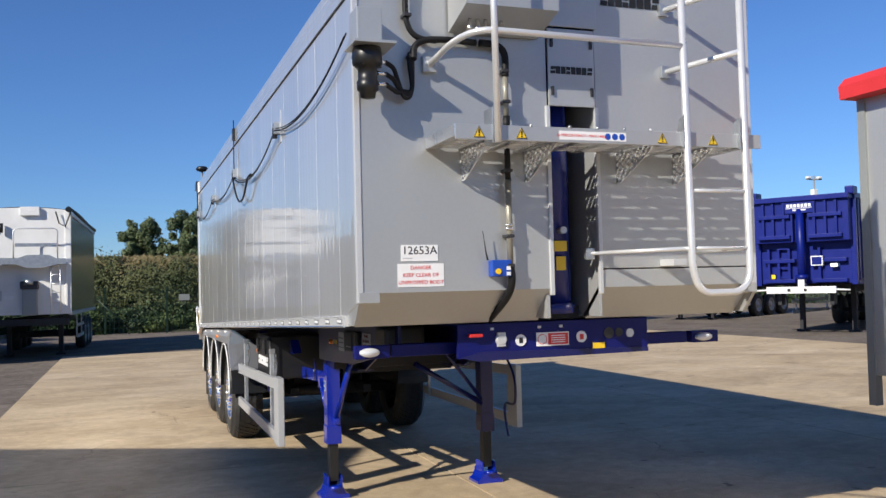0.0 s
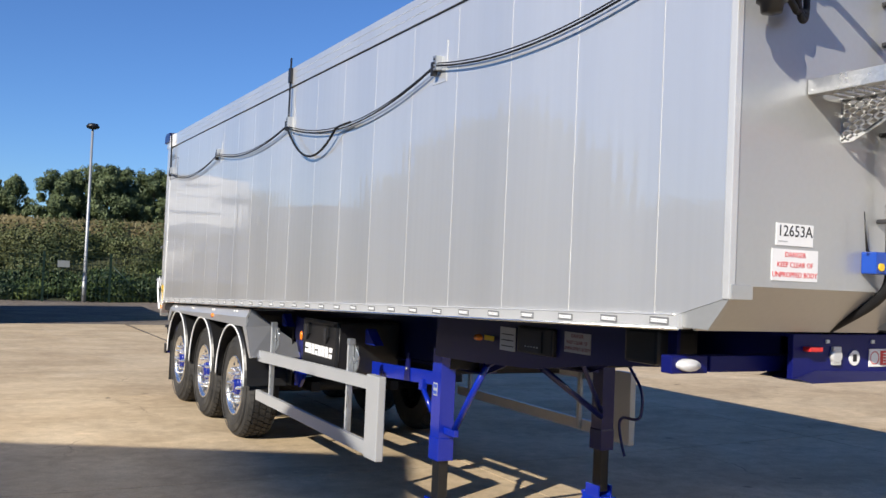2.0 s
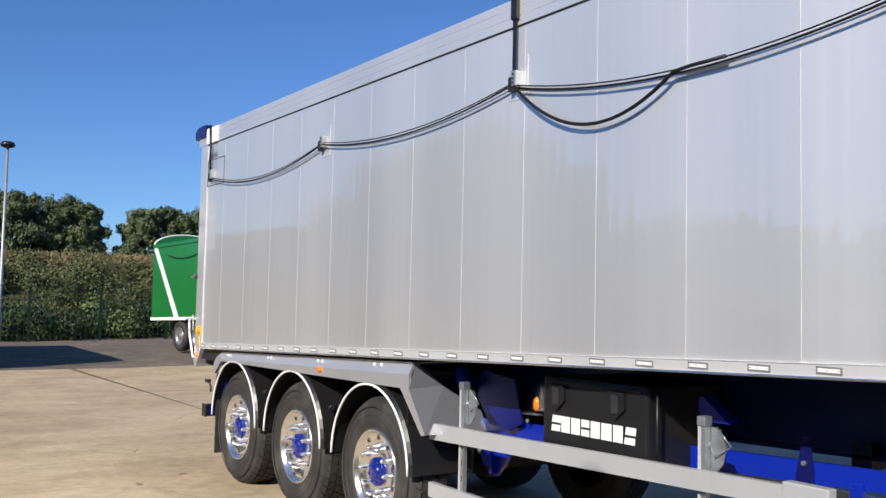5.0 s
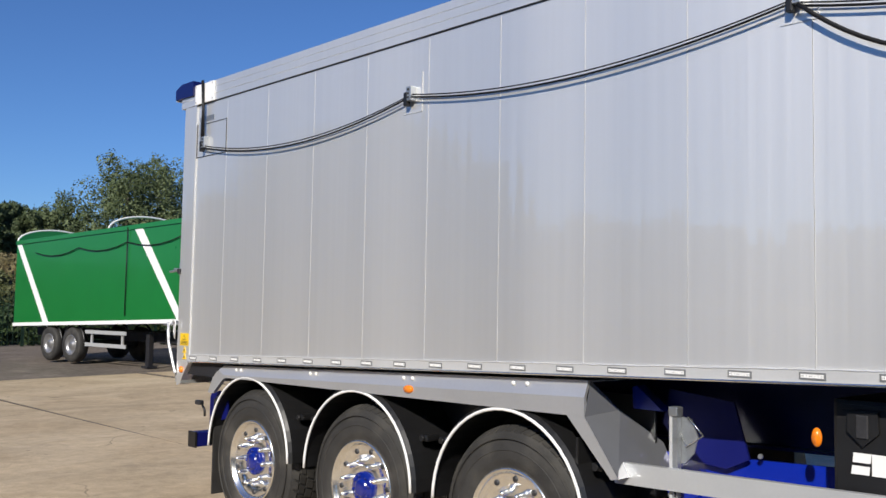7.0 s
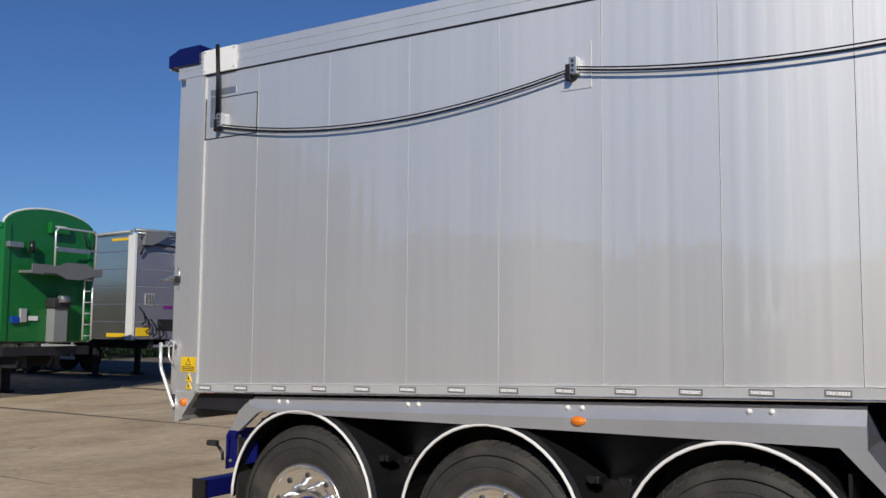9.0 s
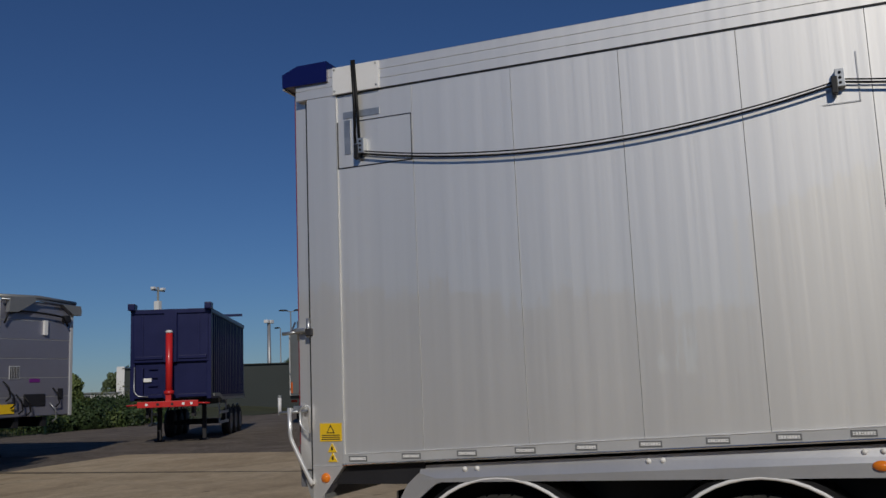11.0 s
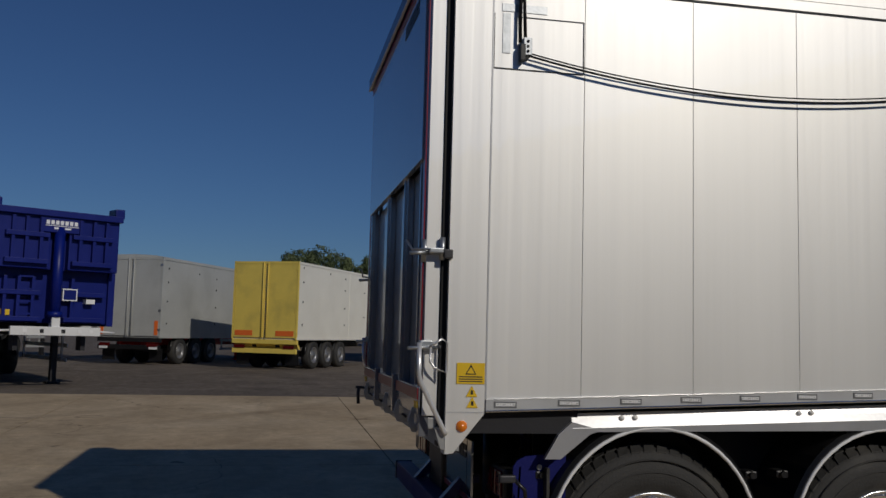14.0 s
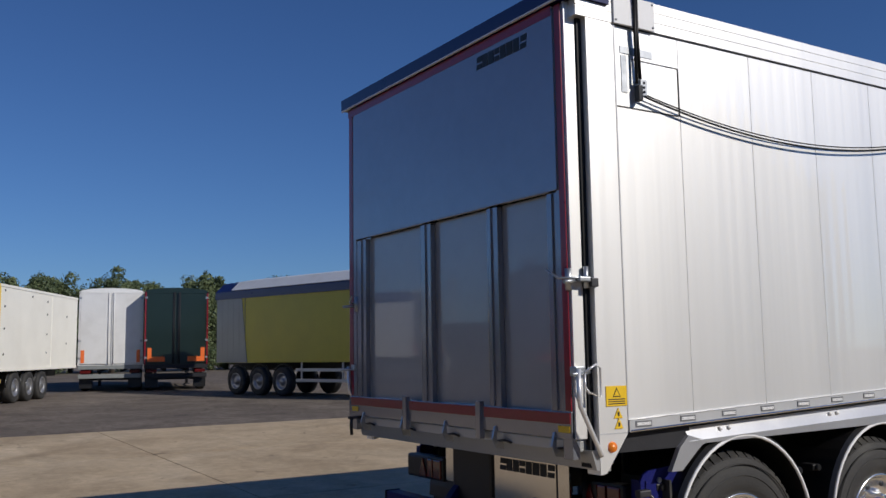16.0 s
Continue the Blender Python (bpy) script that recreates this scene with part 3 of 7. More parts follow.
tubepart("aerial", [(0.715, -0.045, 1.93), (0.705, -0.045, 1.98), (0.69, -0.045, 2.09)], [0.006, 0.004, 0.002], BLACK, cb, 8)
# labels on the front skin
num = boxpart("number_label", (0.238, 0.445, -0.0035, -0.0005, 1.932, 2.018), WLABEL, trailer)
words("number_text", "12653A", 0.062, Matrix.Translation((0.342, -0.0042, 1.987)) @ pose(0, 0, 0, 90, 0, 0), INK, num)
boxpart("fine_print", (0.25, 0.30, -0.0042, -0.0034, 1.945, 1.95), GUARD, num)
dan = boxpart("warning_label", (0.218, 0.476, -0.0035, -0.0005, 1.795, 1.918), WLABEL, trailer)
for i, t in enumerate(("DANGER", "KEEP CLEAR OF", "UNPROPPED BODY")):
    words("warning_text", t, 0.029, Matrix.Translation((0.347, -0.0042, 1.896 - 0.039 * i)) @ pose(0, 0, 0, 90, 0, 0), RED, dan)

# catwalk across the front
walkway = thing("catwalk", "aluminium catwalk of tread plate with warning labels", "")
walkway.parent = trailer
YF = -0.46


def lattice_gusset(x):
    """Triangular bracket of punched diamond mesh under the catwalk."""
    poly = [Vector(p) for p in ((YF + 0.05, 2.53), (-0.004, 2.535), (-0.004, 2.37), (-0.05, 2.37))]
    bm = bmesh.new()

    def bar(a, b, w):
        d = (b - a).normalized() * w
        n = Vector((-d.y, d.x))
        prism(bm, [tuple(a + n), tuple(b + n), tuple(b - n), tuple(a - n)], "x", x, x + 0.006)

    for a, b in zip(poly, poly[1:] + poly[:1]):
        bar(a, b, 0.007)
    for u in (Vector((0.86, 0.5)), Vector((-0.86, 0.5))):
        n = Vector((-u.y, u.x))
        cs = [n.dot(p) for p in poly]
        c = min(cs) + 0.018
        while c < max(cs) - 0.006:
            hit = []
            for a, b in zip(poly, poly[1:] + poly[:1]):
                fa, fb = n.dot(a) - c, n.dot(b) - c
                if fa * fb < 0:
                    hit.append(a + (b - a) * (fa / (fa - fb)))
            if len(hit) == 2 and (hit[0] - hit[1]).length > 0.02:
                bar(hit[0], hit[1], 0.0042)
            c += 0.031
    part("gusset", bm, TUBE, walkway, "bright diamond mesh gusset")


# deck of slats with slots between them
for k in range(9):
    y0 = YF + 0.012 + k * 0.0495
    boxpart("deck_slat", (0.40, 2.19, y0, y0 + 0.027, 2.538, 2.556), TREAD, walkway, 0.003)
for x in (0.40, 0.57, 0.74, 0.91, 1.08, 1.25, 1.42, 1.59, 1.76, 1.93, 2.14):
    boxpart("deck_cross_bar", (x, x + 0.05, YF + 0.01, -0.005, 2.534, 2.540), TREAD, walkway)
front_lip = boxpart("deck_lip", (0.39, 2.20, YF - 0.004, YF + 0.008, 2.515, 2.592), SHEET, walkway, 0.003)
boxpart("deck_end", (0.386, 0.398, YF, -0.004, 2.53, 2.592), TREAD, walkway, 0.003)
for x in (0.60, 0.80, 1.02, 1.18, 1.34, 1.50):
    tubepart("bolt", [(x, YF + 0.002, 2.588), (x, YF + 0.002, 2.602)], 0.009, GALV, front_lip, 8)
for x in (0.59, 0.97, 1.55, 1.93):
    lattice_gusset(x)
for x in (0.515, 0.745, 1.565, 1.885):
    bm = bmesh.new()
    prism(bm, [(x - 0.03, 2.526), (x + 0.03, 2.526), (x, 2.582)], "y", YF - 0.0065, YF - 0.003)
    tri = part("warning_triangle", bm, YELLOW, walkway)
    bm = bmesh.new()
    box(bm, x - 0.004, x + 0.004, YF - 0.0078, YF - 0.006, 2.545, 2.566)
    box(bm, x - 0.004, x + 0.004, YF - 0.0078, YF - 0.006, 2.534, 2.540)
    for a in (-1, 1):
        prism(bm, [(x + a * 0.026, 2.529), (x + a * 0.030, 2.526), (x, 2.582), (x, 2.575)], "y", YF - 0.0075, YF - 0.006)
    prism(bm, [(x - 0.03, 2.526), (x + 0.03, 2.526), (x + 0.027, 2.530), (x - 0.027, 2.530)], "y", YF - 0.0075, YF - 0.006)
    part("triangle_print", bm, INK, tri)
load = boxpart("load_label", (0.955, 1.345, YF - 0.0065, YF - 0.003, 2.528, 2.574), WLABEL, walkway)
words("load_text", "1x PERSON ONLY - MAX 140kg", 0.021, Matrix.Translation((1.082, YF - 0.0072, 2.551)) @ pose(0, 0, 0, 90, 0, 0), RED, load)
for x in (1.235, 1.277, 1.319):
    bm = bmesh.new()
    lathe(bm, [(0.017, YF - 0.0075), (0.017, YF - 0.006)], (x, 0, 2.551), "y", 18, cap=True)
    part("pictogram", bm, BOXBLUE, load)

# handrail and ladder
rail = thing("handrail", "white-grey tubular handrail above the catwalk", "")
rail.parent = trailer
tubepart("post", [(0.61, YF - 0.02, 2.50), (0.60, YF - 0.02, 4.0)], 0.017, TUBE, rail, 14)
boxpart("post_foot", (0.585, 0.635, YF - 0.012, YF + 0.10, 2.50, 2.68), GALV, rail, 0.004)
tubepart("top_bar", [(0.415, -0.01, 2.985)] + arc((0.43, -0.12, 3.01), (0.45, YF, 3.075), (0.62, YF - 0.015, 3.065), 7) + [(1.715, YF - 0.02, 3.055)], 0.017, TUBE, rail, 14)
boxpart("wall_foot", (0.375, 0.455, -0.035, -0.001, 2.945, 3.03), SHEET, rail, 0.006)
lad = thing("ladder", "white-grey tubular access ladder", "")
lad.parent = trailer
XL, XR = 1.715, 2.075
tubepart("stringer", [(XL - 0.02, YF - 0.02, 3.95), (XL, YF - 0.02, 1.95)] + arc((XL, YF - 0.02, 1.90), (XL + 0.01, YF - 0.02, 1.735), (XL + 0.10, YF - 0.02, 1.725), 6) + arc((XR - 0.10, YF - 0.02, 1.725), (XR + 0.01, YF - 0.02, 1.735), (XR + 0.01, YF - 0.02, 1.86), 6) + [(XR, YF - 0.02, 3.95)], 0.020, TUBE, lad, 14)
for z in (1.965, 2.275):
    tubepart("rung", [(XL, YF - 0.02, z), (XR, YF - 0.02, z)], 0.010, TUBE, lad, 10)
for x, z0, z1 in ((XL, 1.955, 1.965), (XR, 1.965, 1.965)):
    tubepart("stay", [(x - 0.36 if x == XL else x, -0.012, 1.96), (x, YF - 0.02, 1.965)], 0.012, TUBE, lad, 10)
for z in (3.03, 3.40):
    tubepart("stay", [(XR - 0.18, -0.01, z), (XR, YF - 0.02, z + 0.02)], 0.017, TUBE, lad, 10)
    boxpart("stay_foot", (XR - 0.21, XR - 0.15, -0.03, -0.001, z - 0.035, z + 0.035), GALV, lad, 0.004)
boxpart("stay_foot", (XL - 0.39, XL - 0.335, -0.03, -0.001, 1.925, 1.99), GALV, lad, 0.004)
boxpart("step", (XL + 0.11, XL + 0.20, -0.14, -0.001, 1.88, 1.92), RAIL, lad, 0.004)
for x in (XL, XR):
    bm = bmesh.new()
    prism(bm, [(YF - 0.03, 2.50), (YF + 0.05, 2.52), (YF + 0.02, 2.66), (YF - 0.03, 2.68)], "x", x - 0.03, x - 0.022)
    part("ladder_bracket", bm, GALV, lad)

# front cross beam with its plate, couplings and signs
beam = boxpart("front_beam", (0.28, 2.24, 0.36, 0.44, 1.40, 1.47), BEAM, trailer, 0.006)
for x0 in (0.07, 2.28):
    boxpart("lamp_bracket", (x0, x0 + 0.20, 0.365, 0.43, 1.395, 1.47), BEAM, beam, 0.006)
plate = boxpart("front_plate", (0.66, 1.90, 0.24, 0.27, 1.405, 1.60), BEAM, trailer, 0.004, "dark blue front plate with couplings and safety signs")
bm = bmesh.new()
prism(bm, [(0.70, 1.405), (0.66, 1.405), (0.80, 1.44), (1.90, 1.42), (1.90, 1.395), (0.78, 1.385)], "y", 0.235, 0.42)
part("plate_lip", bm, NAVY, plate)
boxpart("plate_top", (0.66, 1.90, 0.27, 0.60, 1.585, 1.60), BEAM, plate)
bm = bmesh.new()
lathe(bm, [(0.028, 0.222), (0.036, 0.232), (0.036, 0.24)], (0.925, 0, 1.505), "y", 20, cap=True)
box(bm, 0.90, 0.95, 0.226, 0.24, 1.465, 1.545)
part("coupling", bm, RAIL, plate, "pale air coupling")
for x, z, m_, r in ((1.05, 1.495, WLABEL, 0.034), (1.445, 1.50, WLABEL, 0.034), (1.63, 1.515, BLACK, 0.034), (1.70, 1.517, BLACK, 0.026), (1.775, 1.51, RAIL, 0.026)):
    bm = bmesh.new()
    lathe(bm, [(r, 0.234), (r, 0.241)], (x, 0, z), "y", 22, cap=True)
    disc = part("sign_disc" if m_ is WLABEL else "socket", bm, m_, plate)
    if m_ is WLABEL:
        bm = bmesh.new()
        box(bm, x - 0.012, x + 0.012, 0.2325, 0.2345, z - 0.016, z + 0.016)
        part("sign_print", bm, RED if x > 1.2 else DARK, disc)
sign = boxpart("red_sign", (1.15, 1.36, 0.235, 0.2395, 1.455, 1.535), WLABEL, plate)
boxpart("sign_field", (1.225, 1.355, 0.2335, 0.236, 1.462, 1.528), RED, sign)
for k in range(4):
    boxpart("sign_line", (1.245, 1.335, 0.2325, 0.2338, 1.473 + 0.013 * k, 1.478 + 0.013 * k), WLABEL, sign)
bm = bmesh.new()
lathe(bm, [(0.026, 0.2345), (0.030, 0.2335), (0.030, 0.236)], (1.187, 0, 1.495), "y", 22)
part("sign_ring", bm, RED, sign)
boxpart("yellow_plate", (1.52, 1.60, 0.235, 0.2395, 1.425, 1.46), YELLOW, plate)
boxpart("red_cap", (0.72, 0.80, 0.20, 0.24, 1.525, 1.545), RED, plate, 0.004)
for x in (0.86, 1.16, 1.30):
    boxpart("plate_stud", (x, x + 0.02, 0.232, 0.24, 1.56, 1.575), RAIL, plate)
plate.location = (-0.025, 0.0, -0.025)
for x in (0.15, 2.36):
    bm = bmesh.new()
    lathe(bm, [(0.0, -0.018), (0.044, -0.014), (0.05, 0.0), (0.05, 0.02)], (0, 0, 0), "y", 28)
    bmesh.ops.scale(bm, vec=(1.15, 1, 0.52), verts=bm.verts)
    bmesh.ops.translate(bm, vec=(x, 0.345, 1.432), verts=bm.verts)
    part("marker_lamp", bm, CLEAR, trailer, "oval clear marker lamp")

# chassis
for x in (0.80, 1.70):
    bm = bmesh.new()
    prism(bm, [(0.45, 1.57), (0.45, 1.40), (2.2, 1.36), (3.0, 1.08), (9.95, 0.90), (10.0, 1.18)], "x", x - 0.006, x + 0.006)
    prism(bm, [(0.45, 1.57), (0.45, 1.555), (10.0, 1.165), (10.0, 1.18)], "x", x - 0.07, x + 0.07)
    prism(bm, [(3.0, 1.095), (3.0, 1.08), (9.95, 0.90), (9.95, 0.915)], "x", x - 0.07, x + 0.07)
    # navy here is the blue chassis with the body's shade in its colour
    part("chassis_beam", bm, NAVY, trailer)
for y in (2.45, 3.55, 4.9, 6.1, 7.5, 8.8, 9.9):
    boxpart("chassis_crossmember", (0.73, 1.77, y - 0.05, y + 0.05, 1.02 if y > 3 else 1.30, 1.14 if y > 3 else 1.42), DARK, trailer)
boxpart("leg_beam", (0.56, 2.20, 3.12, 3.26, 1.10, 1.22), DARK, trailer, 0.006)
for near in (True, False):
    x = 0.545 if near else 1.97
    leg = thing("landing_leg", "royal blue landing leg on a hinged foot", "")
    leg.parent = trailer
    bm = bmesh.new()
    prism(bm, [(3.125, 0.47), (3.255, 0.47), (3.255, 1.24), (3.125, 1.24)], "x", x - 0.055, x + 0.06)
    # far leg drawn in navy for its shade, near leg in royal blue
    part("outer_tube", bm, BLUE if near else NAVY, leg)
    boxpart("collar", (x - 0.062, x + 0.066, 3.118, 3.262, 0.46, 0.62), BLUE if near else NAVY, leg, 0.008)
    boxpart("inner_tube", (x - 0.036, x + 0.04, 3.14, 3.24, 0.14, 0.48), BLACK, leg, 0.006)
    bm = bmesh.new()
    prism(bm, [(x - 0.12, 0.0), (x + 0.12, 0.0), (x + 0.125, 0.025), (x + 0.09, 0.045), (x + 0.06, 0.11), (x - 0.06, 0.11), (x - 0.09, 0.045), (x - 0.125, 0.025)], "y", 3.09, 3.31)
    foot = part("foot", bm, BLUE, leg)
    boxpart("foot_ear", (x - 0.066, x - 0.052, 3.12, 3.28, 0.08, 0.19), BLUE, foot)
    boxpart("foot_ear", (x + 0.052, x + 0.066, 3.12, 3.28, 0.08, 0.19), BLUE, foot)
    for dy in (-0.11, 0.11):
        tubepart("foot_pin", [(x - 0.05, 3.20 + dy * 1.25, 0.10), (x + 0.05, 3.20 + dy * 1.25, 0.10)], 0.018, BLUE, foot, 10)
    if near:
        bm = bmesh.new()
        tube(bm, [(x + 0.0, 3.0, 0.70), (x + 0.02, 2.84, 0.94), (x + 0.05, 2.68, 1.18)], 0.024, 10)
        part("brace", bm, BLUE, leg)
        # upper run of the brace in navy, shade painted onto it
        tubepart("brace", [(x + 0.05, 2.68, 1.18), (x + 0.08, 2.60, 1.23), (x + 0.2, 2.40, 1.25)], 0.023, NAVY, leg, 10)
        boxpart("brace_lug", (x - 0.02, x + 0.02, 2.97, 3.125, 0.65, 0.70), BLUE, leg, 0.006)
        tubepart("brace", [(x - 0.04, 3.26, 0.78), (x - 0.04, 3.43, 0.94)], 0.020, BLUE, leg, 10)
        boxpart("brace_lug", (x - 0.06, x - 0.02, 3.40, 3.46, 0.92, 1.0), BLUE, leg, 0.004)
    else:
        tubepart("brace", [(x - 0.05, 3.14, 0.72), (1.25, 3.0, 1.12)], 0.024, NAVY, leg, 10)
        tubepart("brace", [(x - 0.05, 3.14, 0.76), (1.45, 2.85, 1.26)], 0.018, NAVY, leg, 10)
ll = boxpart("leg_label", (0.4865, 0.4895, 3.17, 3.23, 0.91, 1.0), GUARD, trailer)
boxpart("label_field", (0.4855, 0.487, 3.175, 3.225, 0.965, 0.99), BOXBLUE, ll)
boxpart("label_field", (0.4855, 0.487, 3.175, 3.225, 0.92, 0.945), BOXBLUE, ll)
tubepart("crank_handle", smooth([(2.12, 3.18, 1.22), (2.20, 3.14, 1.08), (2.20, 3.01, 0.93), (2.20, 3.0, 0.76), (2.20, 3.06, 0.70), (2.20, 3.22, 0.69), (2.20, 3.26, 0.62), (2.20, 3.22, 0.48), (2.20, 3.18, 0.39)], 4), 0.012, NAVY, trailer, 10)
bm = bmesh.new()
prism(bm, [(3.27, 1.07), (4.25, 1.035), (5.3, 1.0), (6.2, 0.965), (6.2, 0.85), (4.25, 0.925), (3.27, 0.975)], "x", 0.508, 0.53)
part("side_rave", bm, BLUE, trailer)
# strap over the rave with a bright bolt, and the suspension hanger plate behind the tool box
bm = bmesh.new()
prism(bm, [(3.66, 1.16), (3.70, 1.16), (3.74, 0.955), (3.64, 0.955)], "x", 0.498, 0.507)
strap_plate = part("rave_strap", bm, NAVY, trailer)
tubepart("bolt", [(0.488, 3.69, 1.045), (0.50, 3.69, 1.045)], 0.012, GALV, strap_plate, 8)
bm = bmesh.new()
prism(bm, [(6.12, 1.30), (5.76, 1.26), (5.68, 0.99), (5.80, 0.93), (6.02, 0.95), (6.16, 1.12)], "x", 0.455, 0.47)
hang = part("hanger_plate", bm, BEAM, trailer)
bm = bmesh.new()
prism(bm, [(6.14, 0.80), (5.95, 0.84), (5.80, 0.76), (5.84, 0.70), (5.92, 0.62), (6.06, 0.68)], "x", 0.44, 0.47)
part("hanger_foot", bm, BLUE, hang)
boxpart("hanger_rib", (0.40, 0.46, 5.925, 5.94, 0.64, 0.82), BLUE, hang)
tubepart("bolt", [(0.43, 6.10, 0.76), (0.445, 6.10, 0.76)], 0.016, GALV, hang, 8)
tubepart("bolt", [(0.445, 5.62, 1.015), (0.46, 5.62, 1.015)], 0.012, GALV, hang, 8)
for y0 in (4.10, 6.20):
    bm = bmesh.new()
    prism(bm, [(y0 - 0.10, 1.19), (y0 + 0.08, 1.19), (y0 + 0.085, 1.30), (y0 + 0.06, 1.31)], "x", 0.36, 0.44)
    part("body_stop", bm, BLUE, trailer)

# boxes under the front of the body
boxpart("equipment_tray", (0.46, 2.1, 0.75, 2.4, 1.37, 1.40), DARK, trailer)
boxpart("equipment_box", (0.395, 0.62, 1.67, 2.03, 1.33, 1.485), BLACK, trailer, 0.012, "black control cabinet")
boxpart("box_window", (0.388, 0.394, 1.77, 2.0, 1.345, 1.465), STEEL, trailer)
for k in range(5):
    boxpart("indicator", (0.3855, 0.3885, 1.80 + 0.03 * k, 1.812 + 0.03 * k, 1.368, 1.376), GUARD, trailer)
bm = bmesh.new()
prism(bm, [(0.72, 1.56), (0.72, 1.38), (1.10, 1.345), (1.26, 1.33), (1.88, 1.245), (2.56, 1.21), (3.1, 1.20), (3.1, 1.49)], "x", 0.425, 0.445)
part("equipment_panel", bm, NAVY, trailer, "navy web plate")
danger = boxpart("keep_clear_plate", (0.418, 0.4235, 1.36, 1.59, 1.372, 1.482), GREYLABEL, trailer, 0.0, "grey safety plate with dark red writing")
for i, t in enumerate(("DANGER", "KEEP CLEAR OF", "UNPROPPED BODY")):
    words("warning_text", t, 0.027, Matrix.Translation((0.4172, 1.475, 1.462 - 0.034 * i)) @ pose(0, 0, 0, 90, 0, -90), DARKRED, danger)
keep = boxpart("service_label", (0.396, 0.40, 2.05, 2.22, 1.325, 1.465), GUARD, trailer)
for k in range(3):
    boxpart("label_line", (0.3945, 0.3965, 2.07, 2.20, 1.35 + 0.035 * k, 1.356 + 0.035 * k), STEEL, keep)
boxpart("equipment_box", (0.36, 0.62, 0.78, 1.02, 1.38, 1.55), BLACK, trailer, 0.02)
bm = bmesh.new()
lathe(bm, [(0.0, -0.022), (0.03, -0.02), (0.036, 0.0)], (0, 0, 0), "x", 20)
bmesh.ops.scale(bm, vec=(1, 1.2, 0.6), verts=bm.verts)
bmesh.ops.translate(bm, vec=(0.40, 2.475, 1.378), verts=bm.verts)
part("side_marker_lamp", bm, ORANGE, trailer)
boxpart("yellow_plate", (0.396, 0.40, 2.295, 2.405, 1.368, 1.398), YELLOW, trailer)

# side guards
for near in (True, False):
    s = 1 if near else -1
    xo = 0.10 if near else W - 0.10
    g = thing("side_guard", "silver-painted side guard rails on galvanised drop posts", "")
    g.parent = trailer
    xa, xb = sorted((xo, xo + s * 0.035))
    for z0, z1, e0, e1 in ((0.935, 1.035, 3.40, 6.21), (0.455, 0.55, 3.45, 6.21)):
        bm = bmesh.new()
        prism(bm, [(e0, z0 - 0.01), (e1, z0 - 0.09), (e1, z1 - 0.085), (e0, z1 - 0.02)], "x", xa, xb) if z0 > 0.7 else prism(bm, [(e0, z0), (e1, z0 + 0.015), (e1, z1 + 0.015), (e0, z1)], "x", xa, xb)
        part("guard_rail", bm, GUARD, g)
    xa, xb = sorted((xo - s * 0.004, xo + s * 0.055))
    bm = bmesh.new()
    box(bm, xa, xb, 3.31, 3.525, 0.44, 1.03, 0.008)
    part("guard_end", bm, GUARD, g)
    for y in (3.98, 5.90):
        xa, xb = sorted((xo + s * 0.04, xo + s * 0.075))
        post = boxpart("guard_post", (xa, xb, y - 0.02, y + 0.02, 0.47, 1.215), GALV, g, 0.004)
        boxpart("post_flange", (*sorted((xo + s * 0.036, xo + s * 0.042)), y + 0.008, y + 0.022, 0.47, 1.215), RAIL, post, 0.001)
        boxpart("post_cap", (*sorted((xo + s * 0.03, xo + s * 0.085)), y - 0.024, y + 0.024, 1.20, 1.245), GALV, post, 0.006)
        for zz in (0.62, 0.72, 0.82):
            boxpart("post_slot", (*sorted((xo + s * 0.0385, xo + s * 0.041)), y - 0.012, y - 0.004, zz, zz + 0.03), STEEL, post)
        xa, xb = sorted((xo + s * 0.08, xo + s * 0.088))
        bm = bmesh.new()
        prism(bm, [(y + 0.01, 1.20), (y - 0.07, 1.19), (y - 0.105, 1.11), (y - 0.085, 1.03), (y - 0.04, 0.98), (y + 0.01, 0.97)], "x", xa, xb)
        part("hinge_plate", bm, GALV, post)
        xm = xo + s * 0.07
        tubepart("spring_clip", [(xm, y - 0.06, 1.20), (xm, y - 0.14, 1.12), (xm, y - 0.05, 1.06), (xm, y - 0.02, 1.12)], 0.005, CHROME, post, 6)

